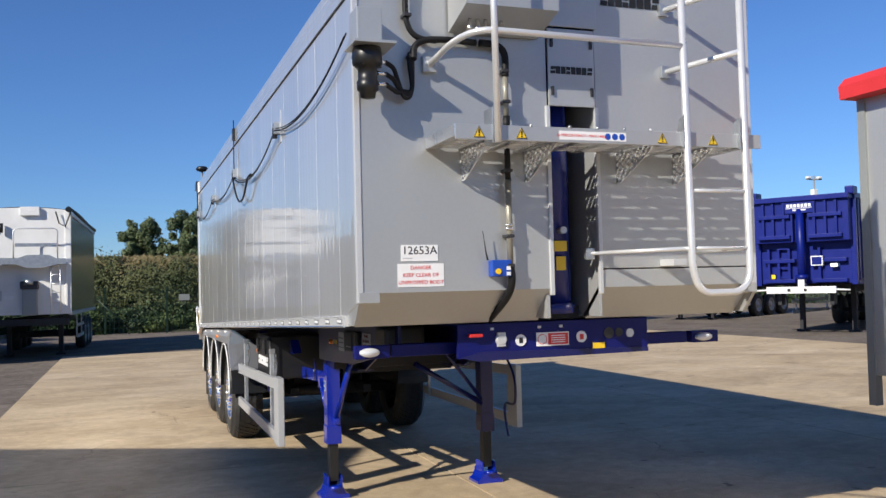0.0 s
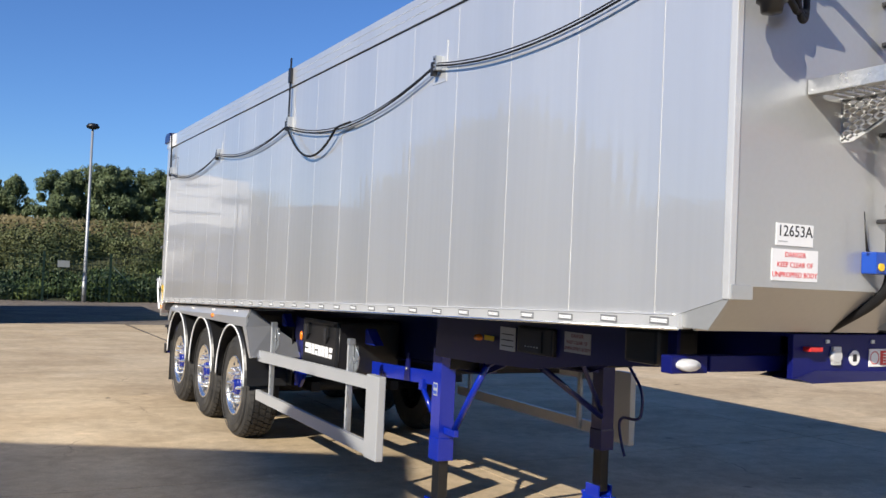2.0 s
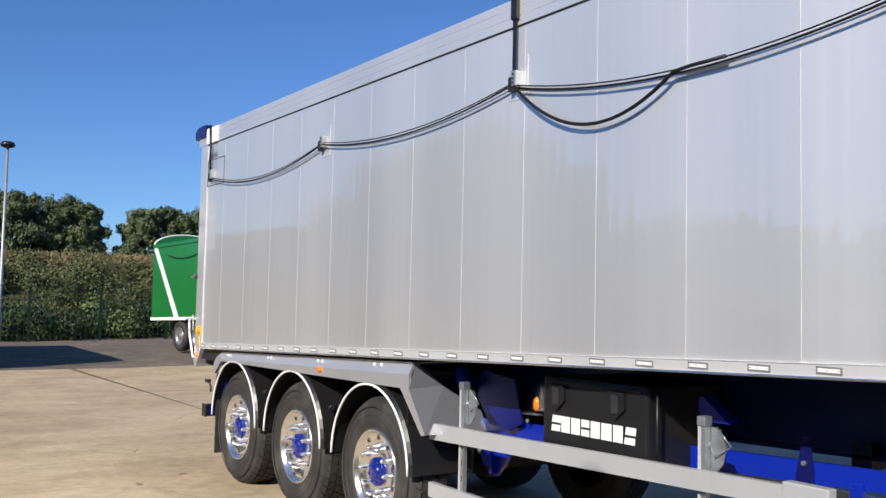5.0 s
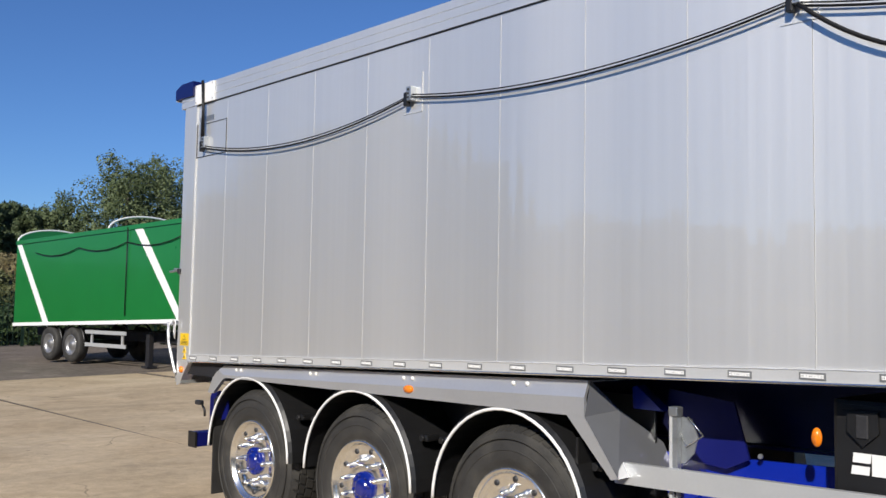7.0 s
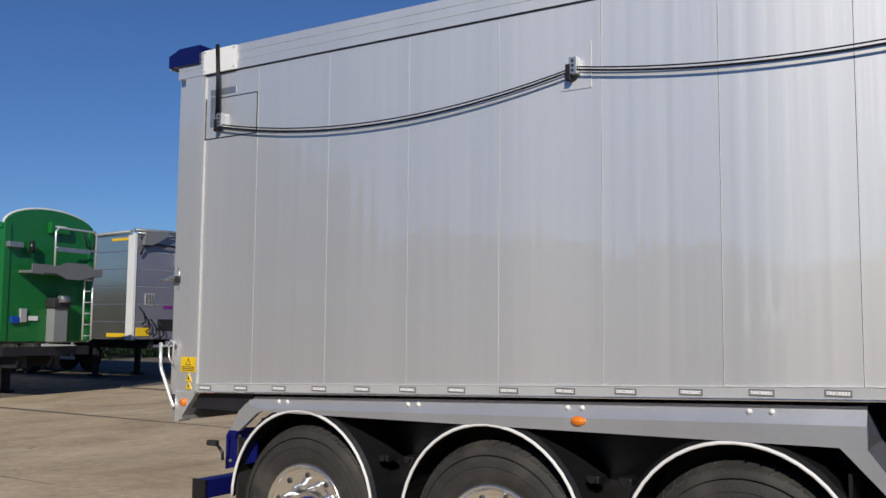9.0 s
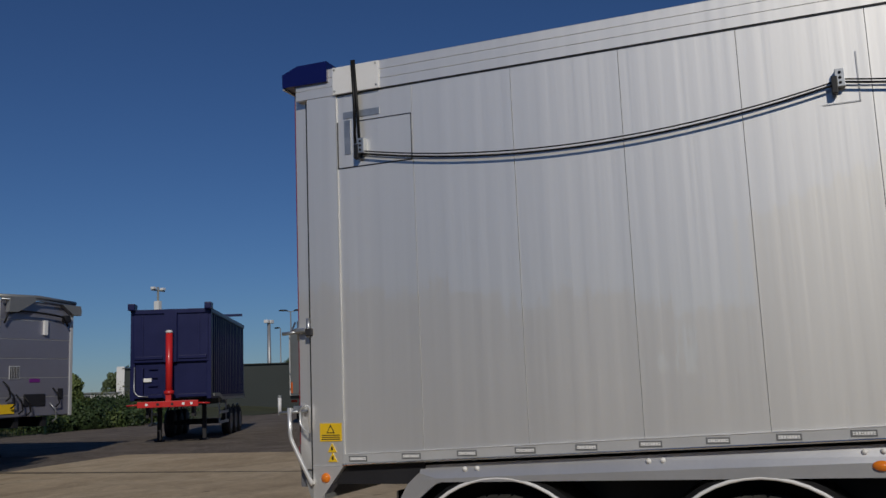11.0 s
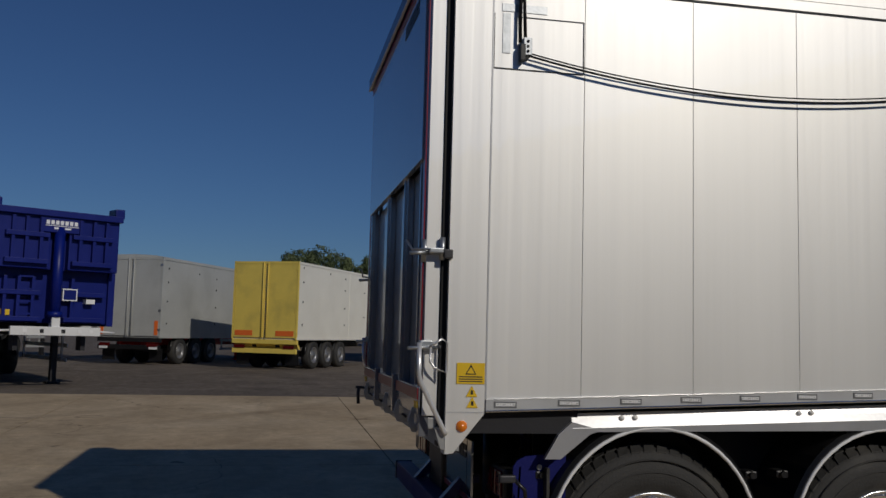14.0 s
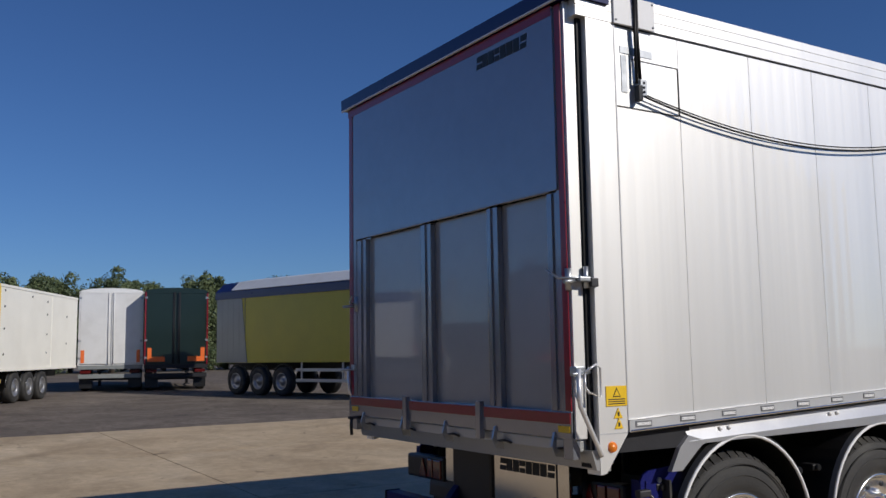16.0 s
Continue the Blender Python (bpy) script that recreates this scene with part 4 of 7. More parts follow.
# wheel fairing over the axles
for near in (True, False):
    s = 1 if near else -1
    xo = 0.005 if near else W - 0.005
    f = thing("wheel_fairing", "grey sheet fairing above black mudguards with white trim", "")
    f.parent = trailer
    xa, xb = sorted((xo, xo + s * 0.03))
    bm = bmesh.new()
    rows = []
    for yy, zt, zc, zb in ((9.93, 1.218, 1.148, 1.132), (6.33, 1.345, 1.262, 1.165)):
        rows.append([bm.verts.new((xo + s * o, yy - (0.09 if yy > 9 and z == zb else 0.0), z)) for o, z in ((0.034, zt), (0.0, zc), (0.0, zb), (0.02, zb), (0.02, zc), (0.054, zt))])
    for k in range(6):
        bm.faces.new((rows[0][k], rows[0][(k + 1) % 6], rows[1][(k + 1) % 6], rows[1][k]))
    for row in rows:
        bm.faces.new(row)
    bmesh.ops.recalc_face_normals(bm, faces=bm.faces)
    prism(bm, [(9.932, 1.18), (9.78, 1.14), (9.84, 1.12), (9.99, 1.0), (10.07, 1.0), (10.0, 1.12)], "x", xa + 0.001, xb + 0.001)
    part("fairing_band", bm, FAIRING, f)
    bm = bmesh.new()
    prism(bm, [(6.44, 1.164), (6.33, 1.164), (6.125, 0.885), (6.165, 0.875)], "x", xa, xb)
    part("fairing_cheek", bm, FAIRING, f)
    xa, xb = sorted((xo, xo + s * 0.5))
    bm = bmesh.new()
    prism(bm, [(9.90, 1.214), (6.35, 1.342), (6.35, 1.332), (9.90, 1.204)], "x", min(xa, xb) + (0.035 if near else 0), max(xa, xb) - (0 if near else 0.035))
    part("fairing_top", bm, SHEET, f)
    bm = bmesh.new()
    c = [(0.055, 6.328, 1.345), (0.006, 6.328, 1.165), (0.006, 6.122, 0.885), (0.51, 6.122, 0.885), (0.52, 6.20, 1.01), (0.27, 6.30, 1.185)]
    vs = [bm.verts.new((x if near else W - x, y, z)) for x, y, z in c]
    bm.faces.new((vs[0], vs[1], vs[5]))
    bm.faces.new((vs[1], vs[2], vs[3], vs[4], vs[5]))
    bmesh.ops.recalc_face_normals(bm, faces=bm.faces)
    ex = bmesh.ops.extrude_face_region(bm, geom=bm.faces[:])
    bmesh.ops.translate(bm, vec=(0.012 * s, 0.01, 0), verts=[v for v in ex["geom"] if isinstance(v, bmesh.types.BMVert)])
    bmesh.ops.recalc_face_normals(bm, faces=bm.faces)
    # the gate's duller grey puts this face's shade into its colour
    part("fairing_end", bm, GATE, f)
    if near:
        for y in (9.67, 9.60, 8.70, 8.63, 7.72, 7.64, 6.82, 6.72):
            bm = bmesh.new()
            z = 1.222 + (9.67 - y) * 0.0345
            lathe(bm, [(0.0, 0.006), (0.011, 0.008), (0.014, 0.016)], (0.005, y, z - 0.022), "x", 12)
            part("rivet", bm, WLABEL, f)
        bm = bmesh.new()
        lathe(bm, [(0.0, -0.024), (0.035, -0.018), (0.042, 0.0), (0.042, 0.004)], (0, 0, 0), "x", 24)
        bmesh.ops.scale(bm, vec=(0.8, 1.0, 0.58), verts=bm.verts)
        bmesh.ops.translate(bm, vec=(0.004, 7.655, 1.205), verts=bm.verts)
        part("side_marker_lamp", bm, ORANGE, f, "oval orange side marker lamp")
    # mudguards
    for yc, yr, yf, zr, zf in ((9.49, 10.015, 8.90, 0.59, 0.62), (8.185, 8.70, 7.63, 0.64, 0.72), (6.885, 7.41, 6.34, 0.70, 0.78)):
        rad = 0.565
        pts = []
        for k in range(25):
            a = math.pi * (k / 24)
            ca, sa = math.cos(a), math.sin(a)
            y = yc + 0.552 * ca
            z = 0.585 + 0.568 * sa
            pts.append((y, z))
        bm = bmesh.new()
        ring = []
        for y, z in pts:
            d = Vector((y - yc, z - 0.55)).normalized() * 0.03
            row = []
            for x, oy in ((0.012, 0), (0.014, 0.8), (0.035, 1.7), (0.44, 2.0), (0.44, 1.0), (0.05, 0.3)):
                row.append(bm.verts.new((x if near else W - x, y + d.x * oy * 0.6, z + d.y * oy * 0.6)))
            ring.append(row)
        for a, b in zip(ring, ring[1:]):
            for k in range(6):
                bm.faces.new((a[k], a[(k + 1) % 6], b[(k + 1) % 6], b[k])).smooth = False
        bmesh.ops.recalc_face_normals(bm, faces=bm.faces)
        mg = part("mudguard", bm, BLACK, f)
        bm = bmesh.new()
        tube(bm, [(0.013 if near else W - 0.013, y, z) for y, z in pts], 0.0095, 8)
        part("white_trim", bm, WLABEL, mg, "white edge trim")
        for a in (0.55, 2.6):
            y, z = yc + 0.66 * math.cos(a), 0.60 + 0.66 * math.sin(a) * 0.9
            xa, xb = sorted((0.10 if near else W - 0.10, 0.2 if near else W - 0.2))
            if 0.4 < y:
                boxpart("guard_bracket", (xa, xb, y - 0.035, y + 0.035, z - 0.02, z + 0.02), BLACK, mg, 0.01)
                tubepart("bracket_bolt", [(xa - 0.02, y, z), (xa + 0.01, y, z)], 0.018, BLACK, mg, 8)
    xa, xb = sorted((0.05 if near else W - 0.05, 0.42 if near else W - 0.42))
    boxpart("mud_flap", (xa, xb, 10.03, 10.045, 0.20, 0.95), RUBBER, f)
    boxpart("mud_flap", (xa, xb, 6.40, 6.415, 0.62, 1.05), BLACK, f)
    # inner black shrouds between the guards
    boxpart("inner_shroud", (0.445 if near else W - 0.46, 0.46 if near else W - 0.445, 6.2, 10.0, 0.60, 1.25), BLACK, f)


# wheels
def wheel(m, near):
    w = thing("wheel", "black tyre on a polished alloy rim with a blue hub", "", m)
    bm = bmesh.new()
    R, wd = 0.525, 0.36
    lathe(bm, [(0.30, 0.03), (0.315, 0.012), (0.36, 0.0), (0.43, 0.004), (0.485, 0.022), (0.505, 0.035), (0.517, 0.055), (R, 0.10), (R + 0.002, wd / 2), (R, wd - 0.10), (0.505, wd - 0.035), (0.43, wd), (0.30, wd - 0.03)], (0, 0, 0), "x", 64)
    tyre = part("tyre", bm, RUBBER, w)
    # raised lettering band, tread blocks
    bm = bmesh.new()
    for row, (a, b) in enumerate(((0.030, 0.075), (0.088, 0.135), (0.148, 0.205), (0.218, 0.265), (0.278, 0.33))):
        n = 46
        for k in range(n):
            t0 = 2 * math.pi * (k + 0.5 * (row % 2)) / n
            t1 = t0 + 2 * math.pi / n * 0.76
            sk = 0.25 * 2 * math.pi / n
            ra, rb = (0.508, 0.535) if row == 0 else ((0.535, 0.508) if row == 4 else (0.536, 0.536))
            q = [(a, t0, ra), (b, t0 + sk, rb), (b, t1 + sk, rb), (a, t1, ra)]
            top = [bm.verts.new((x, r * math.cos(t), r * math.sin(t))) for x, t, r in q]
            low = [bm.verts.new((x, 0.495 * math.cos(t), 0.495 * math.sin(t))) for x, t, r in q]
            bm.faces.new(top)
            for i in range(4):
                bm.faces.new((low[i], low[(i + 1) % 4], top[(i + 1) % 4], top[i]))
    bmesh.ops.recalc_face_normals(bm, faces=bm.faces)
    tagged(part("tread", bm, RUBBER, tyre), kind="stuff")
    bm = bmesh.new()
    for r in (0.40, 0.462):
        lathe(bm, [(r - 0.001, 0.004), (r + 0.002, -0.003), (r + 0.006, -0.002), (r + 0.008, 0.006)], (0, 0, 0), "x", 64)
    part("sidewall_ring", bm, RUBBER, tyre)
    bm = bmesh.new()
    lathe(bm, [(0.304, 0.035), (0.308, 0.012), (0.300, 0.004), (0.288, 0.010), (0.280, 0.030), (0.268, 0.040), (0.255, 0.040), (0.235, 0.042), (0.205, 0.048), (0.198, 0.053), (0.150, 0.053), (0.140, 0.050), (0.125, 0.050), (0.0, 0.050)], (0, 0, 0), "x", 64)
    rim = part("rim", bm, CHROME, w)
    for k in range(10):
        t = 2 * math.pi * k / 10
        bm = bmesh.new()
        c, s_ = math.cos(t), math.sin(t)
        lathe(bm, [(0.0, -0.020), (0.011, -0.018), (0.017, -0.004), (0.019, 0.028), (0.024, 0.06)], (0, 0.172 * c, 0.168 * s_), "x", 10)
        part("wheel_nut", bm, CHROME, rim)
    for k in range(10):
        t = 2 * math.pi * (k + 0.5) / 10
        bm = bmesh.new()
        lathe(bm, [(0.0, 0.036), (0.017, 0.036), (0.019, 0.05)], (0, 0.246 * math.cos(t), 0.232 * math.sin(t)), "x", 12)
        part("hand_hole", bm, STEEL, rim)
    bm = bmesh.new()
    lathe(bm, [(0.0, 0.004), (0.045, 0.004), (0.056, 0.008), (0.060, 0.020), (0.066, 0.022), (0.094, 0.022), (0.102, 0.026), (0.104, 0.056)], (0, 0, 0), "x", 32)
    hub = part("hub", bm, HUBBLUE, w)
    for k in range(8):
        t = 2 * math.pi * k / 8
        bm = bmesh.new()
        lathe(bm, [(0.0, 0.008), (0.009, 0.010), (0.010, 0.027)], (0, 0.080 * math.cos(t), 0.080 * math.sin(t)), "x", 8)
        part("hub_bolt", bm, HUBBLUE, hub)
    w.parent = trailer
    return w


first = wheel(Matrix.Translation((0.055, 9.489, 0.525)), True)
for y in (8.18, 6.87):
    copy_thing(first, Matrix.Translation((0.055, y, 0.525)) @ pose(0, 0, 0, 37 * y, 0, 0))
for y in (9.489, 8.18, 6.87):
    copy_thing(first, Matrix.Translation((W - 0.055, y, 0.525)) @ pose(0, 0, 0, 0, 0, 180))
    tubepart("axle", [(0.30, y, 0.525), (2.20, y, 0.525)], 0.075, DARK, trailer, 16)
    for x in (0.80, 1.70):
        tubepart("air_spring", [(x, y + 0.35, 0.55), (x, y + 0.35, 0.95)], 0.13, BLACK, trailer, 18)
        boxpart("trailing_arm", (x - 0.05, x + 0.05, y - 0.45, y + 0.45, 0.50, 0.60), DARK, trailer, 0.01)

# air tank, spare gear and tool box
tb = boxpart("tool_box", (0.185, 0.75, 4.36, 5.16, 0.92, 1.345), BLACK, trailer, 0.018, "black plastic tool box with two latches")
logo((0.1848, 5.085, 1.04), (0, -1, 0), (0, 0, 1), 0.64, 0.088, WLABEL, tb, "white maker's mark of plain blocks")
for y in (5.03, 4.57):
    bm = bmesh.new()
    prism(bm, [(y - 0.06, 1.30), (y + 0.06, 1.30), (y + 0.065, 1.215), (y, 1.155), (y - 0.065, 1.215)], "x", 0.165, 0.19)
    latch = part("latch", bm, BLACK, tb)
    boxpart("latch_lever", (0.158, 0.167, y - 0.025, y + 0.025, 1.19, 1.285), STEEL, latch, 0.004)
boxpart("box_lid_edge", (0.178, 0.19, 4.40, 5.12, 1.305, 1.325), BLACK, tb, 0.003)
tubepart("box_strap", [(0.19, 4.30, 1.34), (0.19, 4.30, 0.94)], 0.008, BLACK, tb, 8)
bm = bmesh.new()
lathe(bm, [(0.0, -0.02), (0.034, -0.016), (0.042, 0.0)], (0, 0, 0), "x", 20)
bmesh.ops.scale(bm, vec=(0.8, 0.55, 1.0), verts=bm.verts)
bmesh.ops.translate(bm, vec=(0.20, 5.235, 1.17), verts=bm.verts)
part("side_marker_lamp", bm, ORANGE, trailer, "orange side marker lamp")
for y in (7.52, 8.83):
    boxpart("suspension_hanger", (0.50, 0.62, y - 0.12, y + 0.12, 0.60, 1.10), BLUE, trailer, 0.01)

# straps and their brackets on the near side
BR = [(2.396, 3.045), (5.201, 3.05), (7.658, 3.02), (10.205, 3.03)]


def catenary(y0, z0, y1, z1, sag, x=-0.035, n=22):
    return [(x, y0 + (y1 - y0) * u, z0 + (z1 - z0) * u - sag * 4 * u * (1 - u)) for u in (k / n for k in range(n + 1))]


for y, z in BR:
    br = boxpart("strap_bracket", (-0.045, 0.0, y - 0.022, y + 0.022, z - 0.045, z + 0.045), GALV, trailer, 0.003)
    for dz in (-0.025, 0.0, 0.025):
        bm = bmesh.new()
        lathe(bm, [(0.0, -0.05), (0.007, -0.049), (0.008, -0.044)], (0, y, z + dz), "x", 8)
        part("bolt", bm, BLACK, br)
    boxpart("strap_clamp", (-0.05, -0.012, y + 0.012, y + 0.04, z - 0.075, z + 0.01), BLACK, br, 0.004)
    if y < 10:
        bm = bmesh.new()
        for a0, a1, b0, b1 in ((-0.085, 0.085, -0.118, -0.112), (-0.085, -0.079, -0.115, 0.13)):
            box(bm, -0.0042, -0.0005, y + a0, y + a1, z + b0, z + b1)
        part("patch_outline", bm, RAIL, trailer)
for a, (y0, z0, y1, z1, sag) in enumerate(((10.20, 3.0, 7.665, 3.01, 0.13), (7.65, 3.015, 5.21, 3.03, 0.105), (5.19, 3.01, 2.405, 3.04, 0.17), (2.39, 3.045, 0.02, 3.14, 0.125))):
    for o in (0.0, 0.017):
        tubepart("strap", catenary(y0, z0 - o, y1, z1 - o, sag + o * 0.3, -0.030 - o * 0.5), 0.0040 + o * 0.12, HOSE, trailer, 8, "black sheet strap" if not o else "")
tubepart("strap", catenary(5.19, 3.0, 4.0, 2.845, 0.235, -0.045, 18) + [(-0.05, 3.9, 2.85), (-0.05, 3.7, 2.852)], 0.0095, HOSE, trailer, 8, "slack black strap loop")
boxpart("vertical_strap", (-0.03, -0.022, 5.197, 5.226, 3.05, 3.62), HOSE, trailer, 0.0, "black webbing strap")
boxpart("strap_keeper", (-0.04, -0.012, 5.185, 5.238, 3.40, 3.53), BLACK, trailer, 0.004)
for o in (0.0, 0.028):
    tubepart("vertical_strap", [(-0.03, 10.215 + o, 3.05), (-0.03, 10.225 + o * 0.6, 3.30), (-0.04, 10.235 + o * 0.4, 3.55)], 0.009, HOSE, trailer, 8)
# white plate, reflective pads and inspection panel outlines at the rear
cover = boxpart("top_plate", (-0.026, -0.012, 10.085, 10.385, 3.365, 3.53), WLABEL, trailer, 0.003, "white riveted plate on the top rail")
for y in (10.10, 10.37):
    for z in (3.385, 3.515):
        bm = bmesh.new()
        lathe(bm, [(0.0, -0.031), (0.006, -0.030), (0.007, -0.026)], (0, y, z), "x", 8)
        part("rivet", bm, GALV, cover)
boxpart("reflective_pad", (-0.004, -0.0005, 10.095, 10.33, 3.215, 3.255), GALV, trailer)
boxpart("reflective_pad", (-0.004, -0.0005, 10.285, 10.325, 3.0, 3.205), GALV, trailer)
bm = bmesh.new()
for y0, y1, z0, z1 in ((9.90, 10.37, 2.918, 2.923), (9.898, 9.902, 2.92, 3.19), (9.90, 10.25, 3.19, 3.193), (10.366, 10.370, 2.92, 3.2)):
    box(bm, -0.0045, -0.0005, y0, y1, z0, z1)
part("panel_outline", bm, DARK, trailer)
# dark strip painted in for the shadow gap under the top rail
for near in (True, False):
    xa, xb = (-0.006, 0.02) if near else (W - 0.02, W + 0.006)
    boxpart("shadow_gap_strip", (xa, xb, 0.02, 10.375, TOP + 0.001, TOP + 0.006), STEEL, trailer)
# rear side labels and lamp
lab = boxpart("warning_label", (-0.0125, -0.0085, 10.383, 10.521, 1.358, 1.458), YELLOW, trailer)
for k in range(3):
    boxpart("label_line", (-0.0135, -0.0122, 10.395, 10.509, 1.367 + 0.011 * k, 1.372 + 0.011 * k), STEEL, lab)
for y, z, r in ((10.452, 1.424, 0.027), (10.445, 1.320, 0.028), (10.442, 1.268, 0.028)):
    bm = bmesh.new()
    prism(bm, [(y - r, z - r * 0.8), (y + r, z - r * 0.8), (y, z + r)], "x", -0.0135, -0.0085)
    t_ = part("warning_triangle", bm, YELLOW if z < 1.4 else INK, lab if z > 1.4 else trailer)
    bm = bmesh.new()
    r2 = r * 0.72
    prism(bm, [(y - r2, z - r2 * 0.85), (y + r2, z - r2 * 0.85), (y, z + r2 * 0.8)], "x", -0.0145, -0.0125)
    if z > 1.4:
        part("triangle_print", bm, YELLOW, lab)
    else:
        bm.clear()
        box(bm, -0.0145, -0.0125, y - 0.006, y + 0.006, z - 0.012, z + 0.008)
        part("triangle_print", bm, INK, t_)
bm = bmesh.new()
lathe(bm, [(0.0, -0.026), (0.022, -0.022), (0.028, -0.008), (0.028, 0.0)], (0, 10.49, 1.157), "x", 24)
part("side_marker_lamp", bm, ORANGE, trailer, "round orange side marker lamp")

# ---- tailgate ----
gate = thing("tailgate", "grey aluminium tailgate edged with red reflective tape, closed", "")
gate.parent = trailer
YR = 10.70
boxpart("upper_skin", (0.111, 2.44, YR - 0.03, YR, 2.46, 3.44), GATE, gate, 0.003)
for x0, x1 in ((0.22, 0.664), (0.773, 1.394), (1.522, 2.292)):
    boxpart("recessed_panel", (x0, x1, YR - 0.07, YR - 0.055, 1.33, 2.46), GATEP, gate)
for x0, x1 in ((0.111, 0.22), (0.664, 0.773), (1.394, 1.522), (2.292, 2.44)):
    boxpart("gate_post", (x0, x1, YR - 0.055, YR - 0.018, 1.33, 2.455), GATE, gate, 0.004)
    boxpart("post_rib", (x0 + 0.055, x0 + 0.075, YR - 0.02, YR - 0.008, 1.34, 2.45), GATE, gate, 0.002)
for x0, x1 in ((0.058, 0.102), (2.482, 2.538)):
    boxpart("side_tape", (x0, x1, YR - 0.016, YR - 0.010, 1.34, 3.44), TAPE, gate)
boxpart("gate_frame", (0.058, 0.131, YR - 0.06, YR - 0.013, 1.10, 3.44), GATE, gate, 0.004)
boxpart("gate_frame", (2.43, 2.548, YR - 0.06, YR - 0.013, 1.10, 3.44), GATE, gate, 0.004)
boxpart("top_tape", (0.115, 2.528, YR + 0.0005, YR + 0.002, 3.39, 3.445), TAPE, gate)
boxpart("bottom_band", (0.058, 2.548, YR - 0.05, YR - 0.008, 1.20, 1.335), GATE, gate, 0.004)
for x0, x1 in ((0.062, 0.812), (0.901, 1.66), (1.749, 2.504)):
    boxpart("bottom_tape", (x0, x1, YR - 0.007, YR - 0.002, 1.275, 1.33), TAPE, gate)
for x in (0.835, 1.682):
    boxpart("bottom_post", (x, x + 0.045, YR - 0.02, YR + 0.012, 1.15, 1.36), GATE, gate, 0.003)
for x0 in (0.067, 2.4):
    boxpart("yellow_plate", (x0, x0 + 0.09, YR - 0.007, YR - 0.003, 1.232, 1.265), YELLOW, gate)
logo((0.812, YR + 0.0005, 3.285), (-1, 0, 0), (0, 0, 1), 0.48, 0.075, INK, gate)
# header hood
bm = bmesh.new()
prism(bm, [(10.42, 3.455), (10.722, 3.458), (10.724, 3.54), (10.62, 3.58), (10.42, 3.58)], "x", -0.03, W + 0.10)
part("header_hood", bm, NAVY, trailer, "dark blue header hood over the tailgate")
boxpart("hood_trim", (-0.02, W + 0.09, 10.714, 10.727, 3.449, 3.458), WLABEL, trailer)
boxpart("hood_label", (1.24, 1.58, 10.50, 10.60, 3.578, 3.583), WLABEL, trailer)
# edge rails beside the gate
boxpart("gate_edge", (0.042, 0.060, 10.602, 10.676, 1.20, 3.45), PANEL, trailer, 0.003)
# black filler added to hold the shade of the recess beside the gate
boxpart("recess_fill", (0.03, 0.10, 10.54, 10.60, 1.06, 3.45), HOSE, trailer)
boxpart("gate_edge", (W - 0.07, W - 0.01, 10.605, 10.63, 1.10, 3.44), RAIL, trailer, 0.003)
# over-centre latches
for near in (True, False):
    xo, s = (0.0, 1) if near else (W, -1)
    la = thing("gate_latch", "galvanised over-centre gate latch", "")
    la.parent = trailer
    xa, xb = sorted((xo - s * 0.02, xo + s * 0.05))
    boxpart("latch_block", (xa, xb, 10.60, 10.67, 1.98, 2.005), GALV, la, 0.006)
    boxpart("latch_block", (*sorted((xo - s * 0.025, xo + s * 0.0)), 10.555, 10.60, 1.955, 2.0), STEEL, la, 0.006)
    tubepart("latch_pin", [(xo + s * 0.02, 10.60, 1.95), (xo + s * 0.02, 10.60, 2.06)], 0.014, GALV, la, 10)
    tubepart("latch_pin", [(xo + s * 0.06, 10.68, 1.94), (xo + s * 0.06, 10.68, 2.05)], 0.018, GALV, la, 10)
    tubepart("latch_lever", [(xo - s * 0.01, 10.66, 2.0), (xo + s * 0.07, 10.74, 2.0), (xo + s * 0.14, 10.76, 2.05)], 0.006, GALV, la, 8)
    tubepart("latch_lever", [(xo + s * 0.02, 10.66, 1.985), (xo - s * 0.002, 10.762, 1.977)], 0.010, GALV, la, 8)
    # door stay and swing bar lower down
    tubepart("swing_bar", [(xo - s * 0.027, 10.708, 1.55), (xo - s * 0.024, 10.706, 1.40), (xo - s * 0.023, 10.698, 1.365), (xo - s * 0.022, 10.575, 1.13), (xo - s * 0.018, 10.57, 1.12)], 0.012, TUBE, la, 10)
    tubepart("swing_bar", [(xo - s * 0.01, 10.655, 1.53), (xo - s * 0.03, 10.60, 1.57), (xo - s * 0.035, 10.575, 1.55), (xo - s * 0.035, 10.575, 1.41), (xo - s * 0.01, 10.63, 1.43), (xo - s * 0.005, 10.65, 1.46), (xo - s * 0.005, 10.65, 1.53)], 0.006, TUBE, la, 8)
    tubepart("latch_pin", [(xo + s * 0.02, 10.60, 1.53), (xo - s * 0.042, 10.765, 1.523)], 0.009, GALV, la, 8)
    boxpart("latch_block", (*sorted((xo, xo + s * 0.05)), 10.64, 10.70, 1.52, 1.56), GALV, la, 0.005)
# lower apron and catch bar
boxpart("catch_bar", (0.06, 2.50, 10.58, 10.66, 1.135, 1.195), SHEET, trailer, 0.008)
